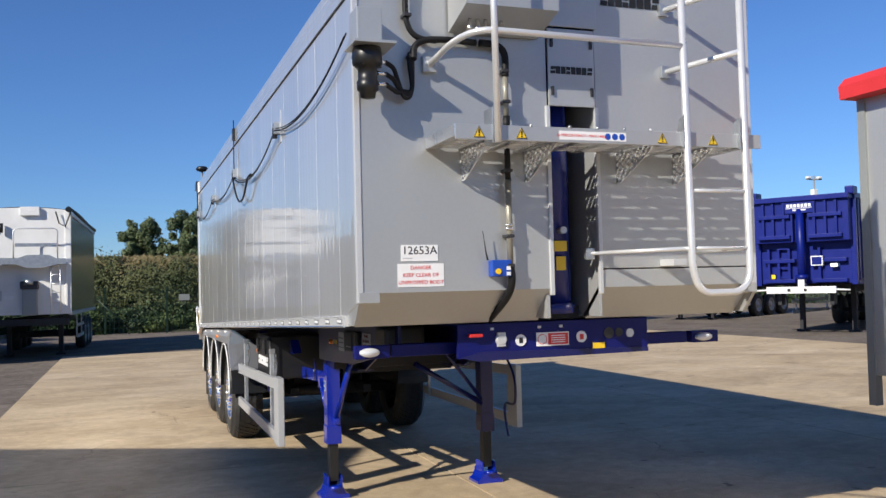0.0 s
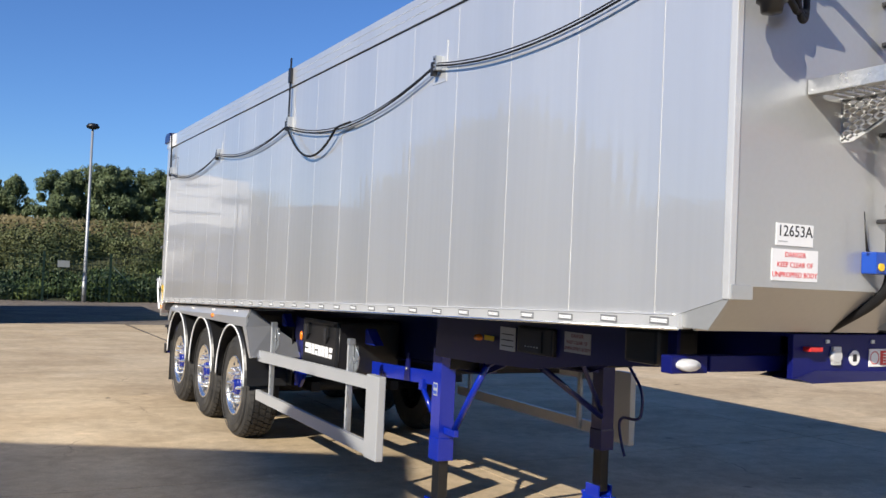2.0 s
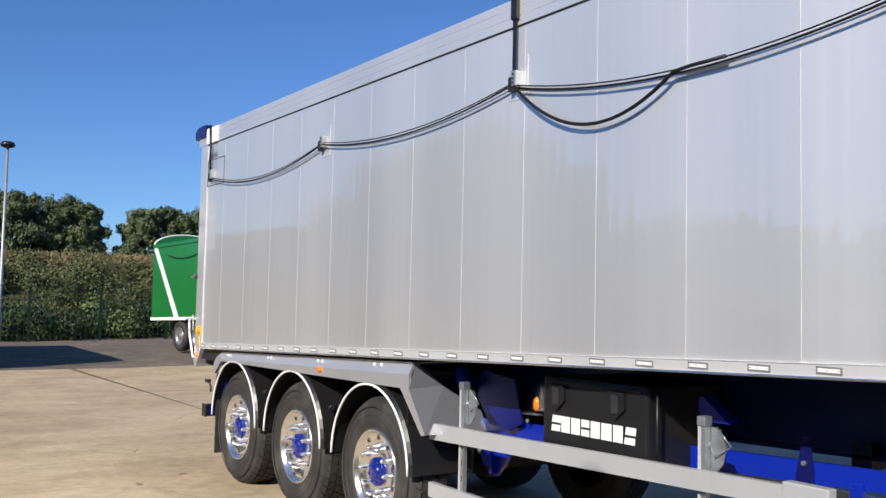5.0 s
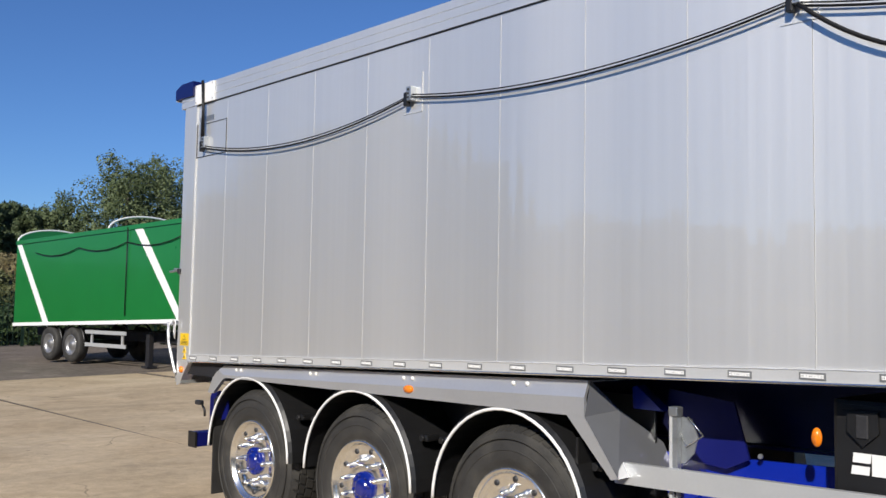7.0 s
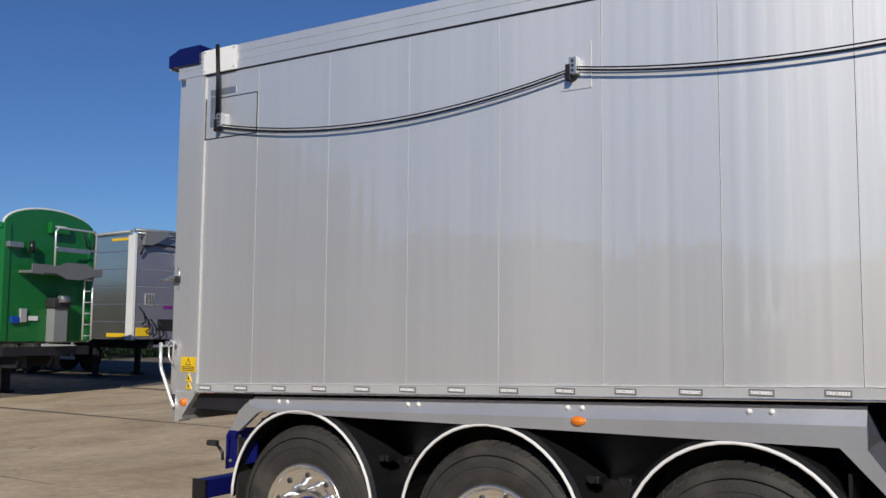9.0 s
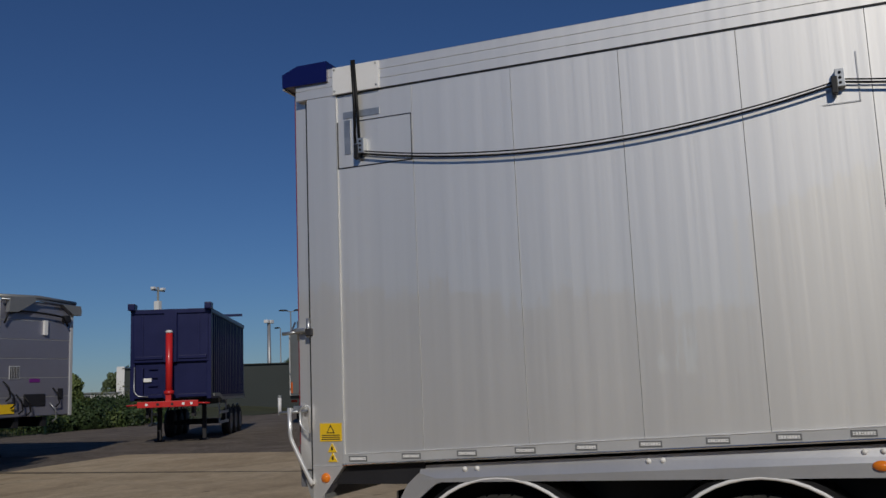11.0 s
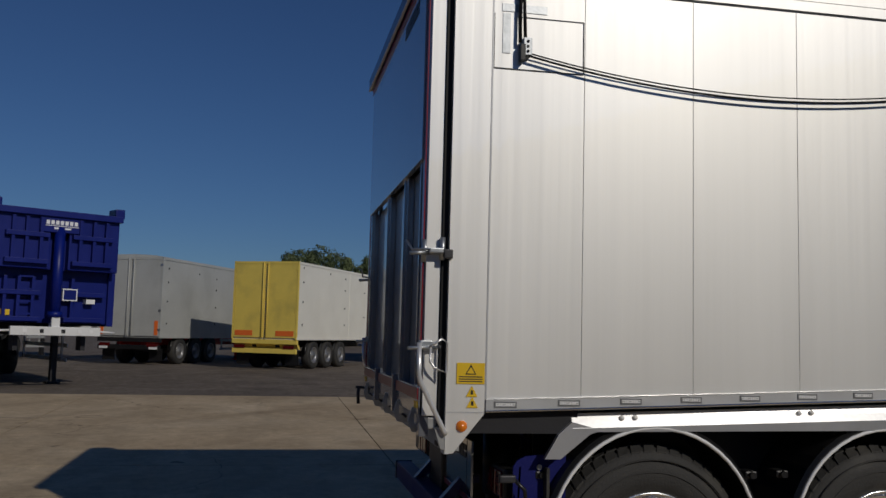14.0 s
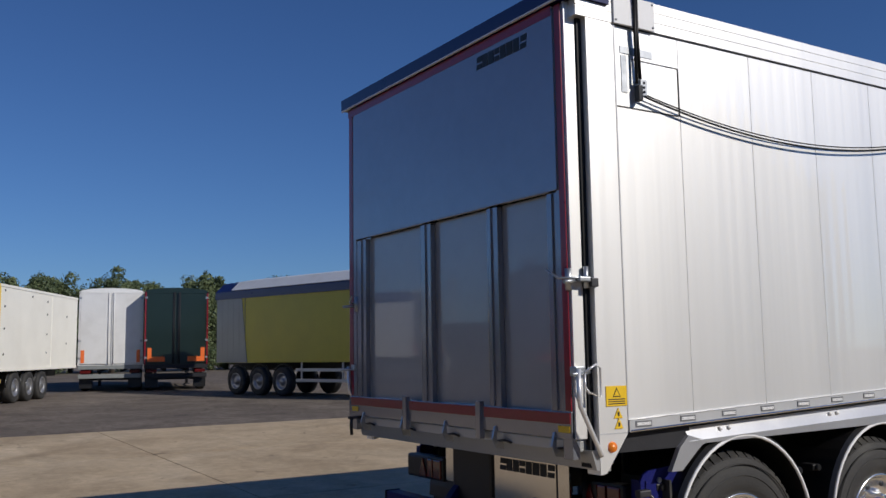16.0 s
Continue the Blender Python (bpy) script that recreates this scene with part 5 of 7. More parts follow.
for x in (0.18, 0.70, 1.22, 1.74, 2.30):
    bm = bmesh.new()
    prism(bm, [(10.64, 1.10), (10.70, 1.11), (10.72, 1.16), (10.70, 1.23), (10.69, 1.23), (10.69, 1.15), (10.65, 1.14)], "x", x, x + 0.016)
    part("gate_hook", bm, GALV, trailer)
    tubepart("hook_link", [(x - 0.10, 10.668, 1.145), (x - 0.05, 10.675, 1.155), (x + 0.03, 10.67, 1.145)], 0.007, STEEL, trailer, 8)
bm = bmesh.new()
prism(bm, [(10.50, 1.04), (10.59, 1.05), (10.62, 1.145), (10.50, 1.145)], "x", -0.004, W + 0.04)
part("rear_apron", bm, SHEET, trailer)
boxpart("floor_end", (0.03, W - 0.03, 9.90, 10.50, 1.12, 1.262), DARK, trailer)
tubepart("gate_catch", [(2.40, 10.60, 1.185), (2.40, 10.77, 1.19)], 0.010, STEEL, trailer, 8)
tubepart("gate_catch", [(2.40, 10.745, 1.195), (2.40, 10.75, 1.14), (2.40, 10.745, 1.07)], 0.012, STEEL, trailer, 8)
# rear under-run, lamps and flap
boxpart("rear_flap", (0.665, 1.28, 10.30, 10.312, 0.72, 1.02), STAINLESS, trailer, 0.0, "polished rear plate with a dark maker's mark")
logo((1.21, 10.3125, 0.915), (-1, 0, 0), (0, 0, 1), 0.53, 0.072, INK, trailer)
boxpart("rear_flap", (0.55, 0.648, 10.30, 10.312, 0.72, 1.02), STAINLESS, trailer)
boxpart("flap_strap", (0.649, 0.664, 10.30, 10.310, 0.72, 1.02), DARK, trailer)
boxpart("red_strip", (0.52, 1.28, 10.30, 10.314, 0.69, 0.72), TAPE, trailer)
boxpart("rear_flap", (1.74, 1.84, 10.30, 10.312, 0.78, 1.02), STAINLESS, trailer)
bar = boxpart("under_run_bar", (0.07, 2.46, 10.33, 10.44, 0.53, 0.65), BEAM, trailer, 0.01)
for x in (0.85, 1.69):
    bm = bmesh.new()
    prism(bm, [(10.43, 0.655), (10.37, 0.655), (10.25, 0.755), (10.2, 0.755), (10.2, 0.80), (10.30, 0.80)], "x", x - 0.03, x + 0.03)
    part("bar_arm", bm, NAVY, bar)
boxpart("bar_end", (0.05, 0.069, 10.325, 10.445, 0.525, 0.655), BLACK, bar, 0.004)
boxpart("bar_end", (2.461, 2.475, 10.325, 10.445, 0.525, 0.655), BLACK, bar, 0.004)
for near in (True, False):
    x0, x1 = (0.22, 0.48) if near else (1.87, 2.36)
    yl = -0.10 if near else 0.0
    lc = boxpart("tail_lamp", (x0, x1, 10.22 + yl, 10.32 + yl, 0.76, 0.92), BLACK, trailer, 0.02, "dark tail lamp cluster")
    boxpart("lamp_lens", (x0 + 0.02, x0 + 0.12, 10.318 + yl, 10.33 + yl, 0.775, 0.905), REDLENS, lc, 0.01)
    boxpart("lamp_lens", (x0 + 0.13, x0 + 0.2, 10.318 + yl, 10.33 + yl, 0.775, 0.905), REDLENS, lc, 0.01)
    bm = bmesh.new()
    prism(bm, [(x0 + 0.21, 0.78), (x0 + 0.31, 0.78), (x0 + 0.26, 0.90)], "y", 10.318 + yl, 10.33 + yl)
    part("lamp_triangle", bm, REDLENS, lc)
for x in (0.085, 2.36):
    bm = bmesh.new()
    prism(bm, [(10.20, 0.73), (9.93, 0.80), (9.93, 1.02), (10.14, 1.0), (10.18, 0.98), (10.20, 0.95)], "x", x + 0.02, x + 0.035)
    prism(bm, [(10.18, 0.74), (10.17, 0.74), (10.16, 0.95), (10.17, 0.95)], "x", x + 0.02, x + 0.12)
    hanger = part("lamp_hanger", bm, BEAM, trailer)
    tubepart("hanger_bolt", [(x + 0.008, 10.15, 0.79), (x + 0.021, 10.15, 0.79)], 0.010, GALV, hanger, 8)
    tubepart("hanger_bolt", [(x + 0.008, 10.07, 0.95), (x + 0.021, 10.07, 0.95)], 0.014, GALV, hanger, 8)
boxpart("rear_crossmember", (1.285, 1.735, 10.2, 10.33, 0.60, 1.05), BLACK, trailer, 0.02)
tubepart("lamp_arm", [(0.035, 10.155, 0.80), (0.035, 10.16, 0.85), (0.035, 10.215, 0.90)], 0.010, BLACK, trailer, 8)
boxpart("marker_lamp", (0.015, 0.055, 10.21, 10.29, 0.885, 0.922), STEEL, trailer, 0.008, "small dark lamp on a bracket arm")

# ---- background vehicles ----
PLAIN_WHEEL = mat("dull alloy", (0.35, 0.35, 0.36), 0.35, 0.7, 0.1, 8)
GREEN = mat("bright green paint", (0.010, 0.155, 0.032), 0.3, 0.0, 0.07, 1.5, 0.02, 30, coat=0.3)
DGREEN = mat("dark green paint", (0.010, 0.022, 0.018), 0.3, 0.0, 0.08, 2, 0.02, 30, coat=0.3)
CBLUE = mat("container blue paint", (0.002, 0.010, 0.155), 0.4, 0.0, 0.14, 2, 0.03, 30, spec=0.3)
CNAVY = mat("container navy paint", (0.004, 0.007, 0.060), 0.4, 0.0, 0.14, 2, 0.03, 30, spec=0.3)
DYEL = mat("weathered yellow paint", (0.84, 0.64, 0.13), 0.45, 0.0, 0.06, 2, 0.02, 30, dirt_sheen=(0.36, 0.28, 0.09), dirt_sheen_amount=0.45)
YELSIDE = mat("yellow curtain paint", (0.56, 0.46, 0.035), 0.45, 0.0, 0.08, 1.2, 0.02, 30)
CREAM = mat("cream white paint", (0.87, 0.85, 0.77), 0.4, 0.0, 0.05, 1.2, 0.02, 30, dirt_sheen=(0.66, 0.62, 0.52), dirt_sheen_amount=0.25)
GREYBOX = mat("pale weathered grey panels", (0.50, 0.505, 0.48), 0.45, 0.1, 0.08, 1.0, 0.03, 30, dirt_sheen=(0.30, 0.30, 0.27), dirt_sheen_amount=0.5)
GREYP = mat("weathered grey paint", (0.27, 0.285, 0.28), 0.45, 0.2, 0.08, 1.0, 0.03, 30, dirt_sheen=(0.19, 0.19, 0.17), dirt_sheen_amount=0.5)
SILVERP = mat("silver plank aluminium", (0.40, 0.40, 0.45), 0.22, 0.93, 0.08, 1.0, 0.03, 30)
# darker front and lighter side planks: the fall of light is in these tones
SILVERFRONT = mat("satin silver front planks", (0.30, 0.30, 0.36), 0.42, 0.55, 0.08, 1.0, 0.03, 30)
PINKW = mat("faded pinkish white paint", (0.72, 0.60, 0.56), 0.5, 0.0, 0.08, 2.0, 0.03, 30)
SILVERSIDE = mat("side plank aluminium, lit tone", (0.66, 0.66, 0.62), 0.16, 0.9, 0.08, 1.0, 0.03, 30)
REDP = mat("bright red paint", (0.55, 0.02, 0.02), 0.35, 0.0, 0.08, 3, 0.02, 40, coat=0.3)
REDCANVAS = mat("red canvas", (0.60, 0.03, 0.035), 0.6, 0.0, 0.12, 3, 0.1, 80)
TARP = mat("blue tarpaulin", (0.012, 0.020, 0.13), 0.5, 0.0, 0.12, 2, 0.1, 30)
MARK = mat("orange marker board", (0.85, 0.17, 0.03), 0.45, 0.0, 0.08, 20)


def far_wheel(parent, x, y, r=0.5, out=1, w=0.32, rim=PLAIN_WHEEL):
    bm = bmesh.new()
    lathe(bm, [(r * 0.58, 0.02 * out), (r * 0.8, 0.0), (r * 0.95, 0.02 * out), (r, 0.06 * out), (r, (w - 0.06) * out), (r * 0.9, w * out), (0.1, w * out)], (x, y, r), "x", 32)
    tyre = part("wheel", bm, RUBBER, parent)
    bm = bmesh.new()
    lathe(bm, [(r * 0.59, 0.03 * out), (r * 0.57, 0.0), (r * 0.5, 0.05 * out), (r * 0.42, 0.09 * out), (r * 0.25, 0.09 * out), (r * 0.2, 0.03 * out), (0.0, 0.03 * out)], (x, y, r), "x", 32)
    part("rim", bm, rim, tyre)
    return tyre


def running_gear(v, length, z0, legs_y=2.2, axles=(), frame_mat=DARK, guard=True, legs=True):
    """Chassis beams, axles with wheels, side guards and landing legs of a parked trailer."""
    for x in (-0.45, 0.45):
        boxpart("chassis_beam", (x - 0.07, x + 0.07, 0.15, length - 0.1, z0 - 0.28, z0 - 0.02), frame_mat, v)
    for y in axles:
        for s in (-1, 1):
            far_wheel(v, s * 1.22, y, 0.5, -s)
        boxpart("axle", (-0.95, 0.95, y - 0.07, y + 0.07, 0.43, 0.57), DARK, v)
        for s in (-1, 1):
            bm = bmesh.new()
            pts = [(y + 0.58 * math.cos(a), 0.52 + 0.58 * math.sin(a)) for a in [math.pi * k / 10 for k in range(11)]]
            tube(bm, [(s * 1.1, p, q) for p, q in pts], 0.035, 6)
            part("mudguard", bm, BLACK, v)
    if legs:
        for s in (-1, 1):
            boxpart("landing_leg", (s * 0.75 - 0.07, s * 0.75 + 0.07, legs_y, legs_y + 0.16, 0.05, z0), frame_mat, v, 0.01)
            boxpart("leg_foot", (s * 0.75 - 0.15, s * 0.75 + 0.15, legs_y - 0.07, legs_y + 0.23, 0.0, 0.06), frame_mat, v, 0.01)
    if guard and axles:
        near, far_ = legs_y + 0.5, min(axles) - 0.8
        if legs_y > max(axles):
            near, far_ = max(axles) + 0.8, legs_y - 0.4
        if far_ - near > 1:
            for s in (-1, 1):
                for z in (0.5, 0.85):
                    xa, xb = sorted((s * 1.22, s * 1.19))
                    boxpart("side_guard", (xa, xb, near, far_, z, z + 0.1), GUARD, v)
                for y in (near + 0.2, far_ - 0.3):
                    xa, xb = sorted((s * 1.18, s * 1.14))
                    boxpart("guard_post", (xa, xb, y, y + 0.07, 0.5, z0), GUARD, v)


def place(x, y, rz):
    return pose(x, y, ground_z(x, y) - 0.03, 0, 0, rz)


def container_tipper(x, y, rz, paint, frame_mat, label, ram_mat, beam_mat, z1=4.02, h=1.24, L=8.6):
    """Ribbed steel tipper seen from its front: ribs, ladder pockets, ram and buffer beam."""
    v = thing("steel_tipping_trailer", label, "trailer", place(x, y, rz), "parked tipping trailers")
    z0, plain = 1.45, ram_mat is REDP
    boxpart("body", (-h + 0.05, h - 0.05, 0.06, L, z0, z1 - 0.06), paint, v)
    for s in (-1, 1):
        for k in range(20):
            yy = 0.35 + k * (L - 0.5) / 19
            xa, xb = sorted((s * (h - 0.05), s * (h + 0.02)))
            boxpart("side_rib", (xa, xb, yy, yy + 0.10, z0 + 0.05, z1 - 0.1), paint, v)
        xa, xb = sorted((s * (h - 0.10), s * (h + 0.05)))
        boxpart("top_rail", (xa, xb, 0.0, L, z1 - 0.14, z1), paint, v, 0.01)
        boxpart("bottom_rail", (xa, xb, 0.0, L, z0 - 0.05, z0 + 0.07), paint, v, 0.01)
        boxpart("front_post", (xa, xb, -0.03, 0.12, z0 - 0.05, z1 + 0.02), paint, v, 0.015)
        boxpart("corner_lug", (s * (h - 0.02) - 0.11, s * (h - 0.02) + 0.11, -0.30, 0.14, z1 - 0.05, z1 + 0.17), paint, v, 0.03)
    boxpart("front_head", (-h, h, -0.12 if plain else -0.46, 0.08, z1 - 0.16, z1 - 0.02), paint, v, 0.01)
    F = -0.06 if plain else -0.34
    boxpart("front_overhang", (-h + 0.04, -0.2, F, 0.06, 2.62, z1 - 0.02), paint, v, 0.02)
    boxpart("front_overhang", (0.2, h - 0.04, F, 0.06, 2.62, z1 - 0.02), paint, v, 0.02)
    boxpart("ram_housing", (-0.2, 0.2, -0.14, 0.06, 2.62, z1 - 0.02), paint, v)
    for z in (1.48, 2.72) if plain else (1.48, 2.05, 2.72, 3.30):
        for x0, x1 in ((-1.15, -0.25), (0.25, 1.15)):
            f0 = F if z > 2.5 else 0.0
            boxpart("front_rib", (x0, x1, f0 - (0.05 if plain else 0.13), f0 + 0.07, z, z + 0.10), paint, v, 0.008)
    for xx in (-0.9, 0.9) if plain else (-1.0, -0.72, -0.42, 0.42, 0.72, 1.0):
        boxpart("front_rib", (xx - 0.035, xx + 0.035, F - (0.03 if plain else 0.11), F + 0.05, 2.78, z1 - 0.2), paint, v, 0.006)
        if xx < 0.6:
            boxpart("front_rib", (xx - 0.035, xx + 0.035, -0.11, 0.07, 1.55, 2.45), paint, v, 0.006)
    tubepart("hydraulic_ram", [(0.0, -0.30, 1.45), (0.0, -0.32, 3.55)], 0.11, ram_mat, v, 20)
    tubepart("ram_collar", [(0.0, -0.30, 1.58), (0.0, -0.30, 1.70)], 0.16, ram_mat, v, 20)
    if plain:
        tubepart("ram_cap", [(0.0, -0.32, 3.55), (0.0, -0.32, 3.60), (0.0, -0.32, 3.64)], [0.12, 0.12, 0.05], WHITE, v, 20)
    boxpart("ram_foot", (-0.09, 0.09, -0.42, -0.2, 1.34, 1.60), beam_mat, v, 0.02)
    boxpart("buffer_beam", (-0.95, 0.95, -0.50, -0.40, 1.18, 1.37), beam_mat, v, 0.01, "red front buffer beam" if plain else "pale front buffer beam")
    for xx in (-0.7, -0.35, 0.1, 0.45, 0.7):
        boxpart("beam_socket", (xx, xx + 0.08, -0.512, -0.498, 1.235, 1.315), DARK if xx in (-0.35, 0.1) else WLABEL, v)
    for s in (-1, 1):
        tubepart("beam_arm", [(s * 0.95, -0.45, 1.28), (s * 1.30, -0.40, 1.26)], 0.025, beam_mat, v, 8)
        boxpart("drop_frame", (s * 0.72 - 0.05, s * 0.72 + 0.05, -0.1, 0.2, 0.85, 1.3), frame_mat, v)
    if not plain:
        boxpart("mark_plate", (-0.46, 0.46, -0.40, -0.1, z1 - 0.50, z1 - 0.15), paint, v, 0.01)
        bm = bmesh.new()
        for k in range(7):
            box(bm, -0.33 + 0.1 * k, -0.26 + 0.1 * k, -0.406, -0.399, z1 - 0.33, z1 - 0.24)
        part("maker_mark", bm, WLABEL, v)
        boxpart("name_bar", (-0.35, 0.37, -0.405, -0.399, z1 - 0.365, z1 - 0.35), WLABEL, v)
        boxpart("name_bar", (-0.16, 0.2, -0.405, -0.399, z1 - 0.43, z1 - 0.39), WLABEL, v)
    for s in (-1, 1):
        bm = bmesh.new()
        prism(bm, [(0.5, z0 + 0.02), (0.5, z0 + 0.12), (1.7, z0 + 0.12), (2.4, z0 - 0.02), (L, z0 - 0.02), (L, z0 - 0.12), (2.3, z0 - 0.12), (1.6, z0 + 0.02)], "x", *sorted((s * (h - 0.02), s * (h + 0.07))))
        part("side_sill", bm, GREYP, v, "grey stepped sill rail")
    for k in range(4):
        boxpart("ladder_rung", (-0.72, -0.42, -0.09, -0.06, 1.62 + 0.27 * k, 1.66 + 0.27 * k), paint, v)
    if plain:
        boxpart("white_label", (-0.95, -0.62, -0.012, 0.058, 2.0, 2.12), WLABEL, v)
        tubepart("air_pipe", [(-1.15, -0.05, 2.5), (-1.15, -0.08, 1.7), (-1.0, -0.1, 1.55), (-0.7, -0.1, 1.52)], 0.018, GALV, v, 8)
    else:
        sq = boxpart("white_square", (0.20, 0.52, -0.135, 0.0, 1.95, 2.22), WLABEL, v)
        boxpart("square_field", (0.225, 0.495, -0.139, -0.134, 1.975, 2.195), paint, sq)
        boxpart("white_label", (0.72, 0.92, -0.136, 0.058, 1.90, 2.0), WLABEL, v)
        boxpart("yellow_plate", (-1.05, -0.85, -0.016, 0.058, 1.60, 1.72), YELLOW, v)
    boxpart("roll_bar", (-h, -h + 0.08, L - 0.3, L - 0.2, z1, z1 + 0.45), paint, v)
    boxpart("roll_bar", (-h, h, L - 0.3, L - 0.2, z1 + 0.37, z1 + 0.47), paint, v)
    running_gear(v, L, z0, 1.8, (L - 3.4, L - 2.1, L - 0.8), frame_mat)
    return v


def box_trailer(x, y, rz, side, doors, label, L=12.0, z0=1.15, z1=4.05, arch=0.0, bumper=GREYP, frame_red=False, tarp=None, marker="", group="parked box trailers", door_edge=None, axles=(1.6, 2.85, 4.1)):
    """Box trailer seen from its rear doors."""
    v = thing("box_trailer", label, "trailer", place(x, y, rz), group)
    h = 1.25
    bm = bmesh.new()
    prof = [(-h, z0), (h, z0), (h, z1)] + ([(h * math.cos(a) , z1 + arch * math.sin(a)) for a in [math.pi * k / 8 for k in range(1, 8)]] if arch else []) + [(-h, z1)]
    prism(bm, prof, "y", 0.03, L)
    part("body", bm, side, v)
    for s in (-1, 1):
        boxpart("rear_door", (*sorted((s * 0.02, s * (h - 0.06))), -0.02, 0.03, z0 + 0.06, z1 - 0.08), doors, v, 0.008)
        for xx in ((0.09,) if doors is DYEL else (0.08, 0.13) if doors is DGREEN else (0.10,)):
            tubepart("lock_rod", [(s * xx, -0.05, z0 + 0.03), (s * xx, -0.05, z1 - 0.03)], 0.016, doors if doors in (WHITE, DYEL, GREYP, GREYBOX) else DARK, v, 8)
        for zz in (z0 + 0.25, z0 + 0.95, z1 - 0.3):
            boxpart("hinge", (*sorted((s * (h - 0.10), s * h)), -0.035, -0.015, zz, zz + 0.08), GALV if doors is not DYEL else DYEL, v)
        boxpart("door_post", (*sorted((s * (h - 0.05), s * (h + 0.005))), -0.03, 0.05, z0, z1), door_edge or side if doors is not DYEL else DYEL, v)
        if marker == "upright":
            boxpart("marker_board", (*sorted((s * (h - 0.24), s * (h - 0.10))), -0.03, -0.018, z0 + 0.1, z0 + 0.62), MARK, v)
        elif marker == "flat":
            boxpart("marker_board", (*sorted((s * 0.45, s * (h - 0.12))), -0.03, -0.018, z0 + 0.12, z0 + 0.30), MARK, v)
        elif marker == "corner":
            boxpart("marker_board", (*sorted((s * 0.45, s * (h - 0.12))), -0.03, -0.018, z0 + 0.12, z0 + 0.32), MARK, v)
            boxpart("marker_board", (*sorted((s * (h - 0.28), s * (h - 0.12))), -0.031, -0.019, z0 + 0.32, z0 + 0.68), MARK, v)
    boxpart("door_head", (-h, h, -0.03, 0.05, z1 - 0.08, z1 + 0.01), doors if doors is DYEL else side, v)
    boxpart("bumper", (-h + 0.02, h - 0.02, 0.0, 0.12, 0.55, 0.72), bumper, v, 0.01)
    if bumper is DYEL:
        bm = bmesh.new()
        prism(bm, [(0.16, 0.99), (0.02, 0.99), (0.30, 0.70), (0.44, 0.70)], "x", -h + 0.05, h - 0.05)
        part("rear_skirt", bm, bumper, v)
    if bumper is BLACK:
        for s in (-1, 1):
            boxpart("bumper_plate", (*sorted((s * 0.82, s * 1.16)), -0.008, 0.0, 0.57, 0.70), WLABEL, v)
    boxpart("sill_beam", (-h, h, 0.0, 0.15, z0 - 0.16, z0), bumper, v, 0.01)
    for s in (-1, 1):
        boxpart("tail_lamp", (*sorted((s * 0.75, s * 1.15)), -0.02, 0.05, z0 - 0.32, z0 - 0.20), REDLENS, v)
        boxpart("mud_flap", (*sorted((s * 0.70, s * 1.20)), 0.3, 0.32, 0.15, 0.6), BLACK, v)
    for s in (-1, 1):
        if side in (CREAM, GREYBOX):
            boxpart("side_seam", (*sorted((s * h, s * (h + 0.012))), L * 0.62, L * 0.62 + 0.05, z0, z1), side, v, 0.002)
            for yy, zs in ((0.35, (0.5, 1.3, 2.0, 2.5)), (2.7, (2.45,)), (4.2, (0.55, 1.2, 1.9, 2.35)), (L * 0.62 + 1.6, (0.9, 1.9))):
                for zz in zs:
                    boxpart("side_stud", (*sorted((s * h, s * (h + 0.02))), yy, yy + 0.06, z0 + zz, z0 + zz + 0.06), DARK, v, 0.008)
        else:
            for k in range(1, int(L / 1.3)):
                boxpart("side_seam", (*sorted((s * h, s * (h + 0.006))), k * 1.3, k * 1.3 + 0.02, z0, z1), side, v)
        boxpart("side_rail", (*sorted((s * h, s * (h + 0.02))), 0, L, z0, z0 + 0.09), side, v)
        boxpart("side_rail", (*sorted((s * h, s * (h + 0.02))), 0, L, z1 - 0.08, z1), side, v)
    if tarp:
        for s in (-1, 1):
            boxpart("tarp_label", (*sorted((s * (h + 0.03), s * (h + 0.034))), 2.2, 2.75, z1 - 0.30, z1 - 0.16), WLABEL, v)
            boxpart("side_door_edge", (*sorted((s * h, s * (h + 0.012))), 2.35, 2.40, z0, z1 - 0.45), DARK, v)
            boxpart("tarp_skirt", (*sorted((s * (h + 0.005), s * (h + 0.03))), 0.05, L, z1 - 0.45, z1 + 0.02), tarp, v)
    if axles:
        running_gear(v, L, z0, L - 2.6, axles, REDP if frame_red else DARK)
    return v


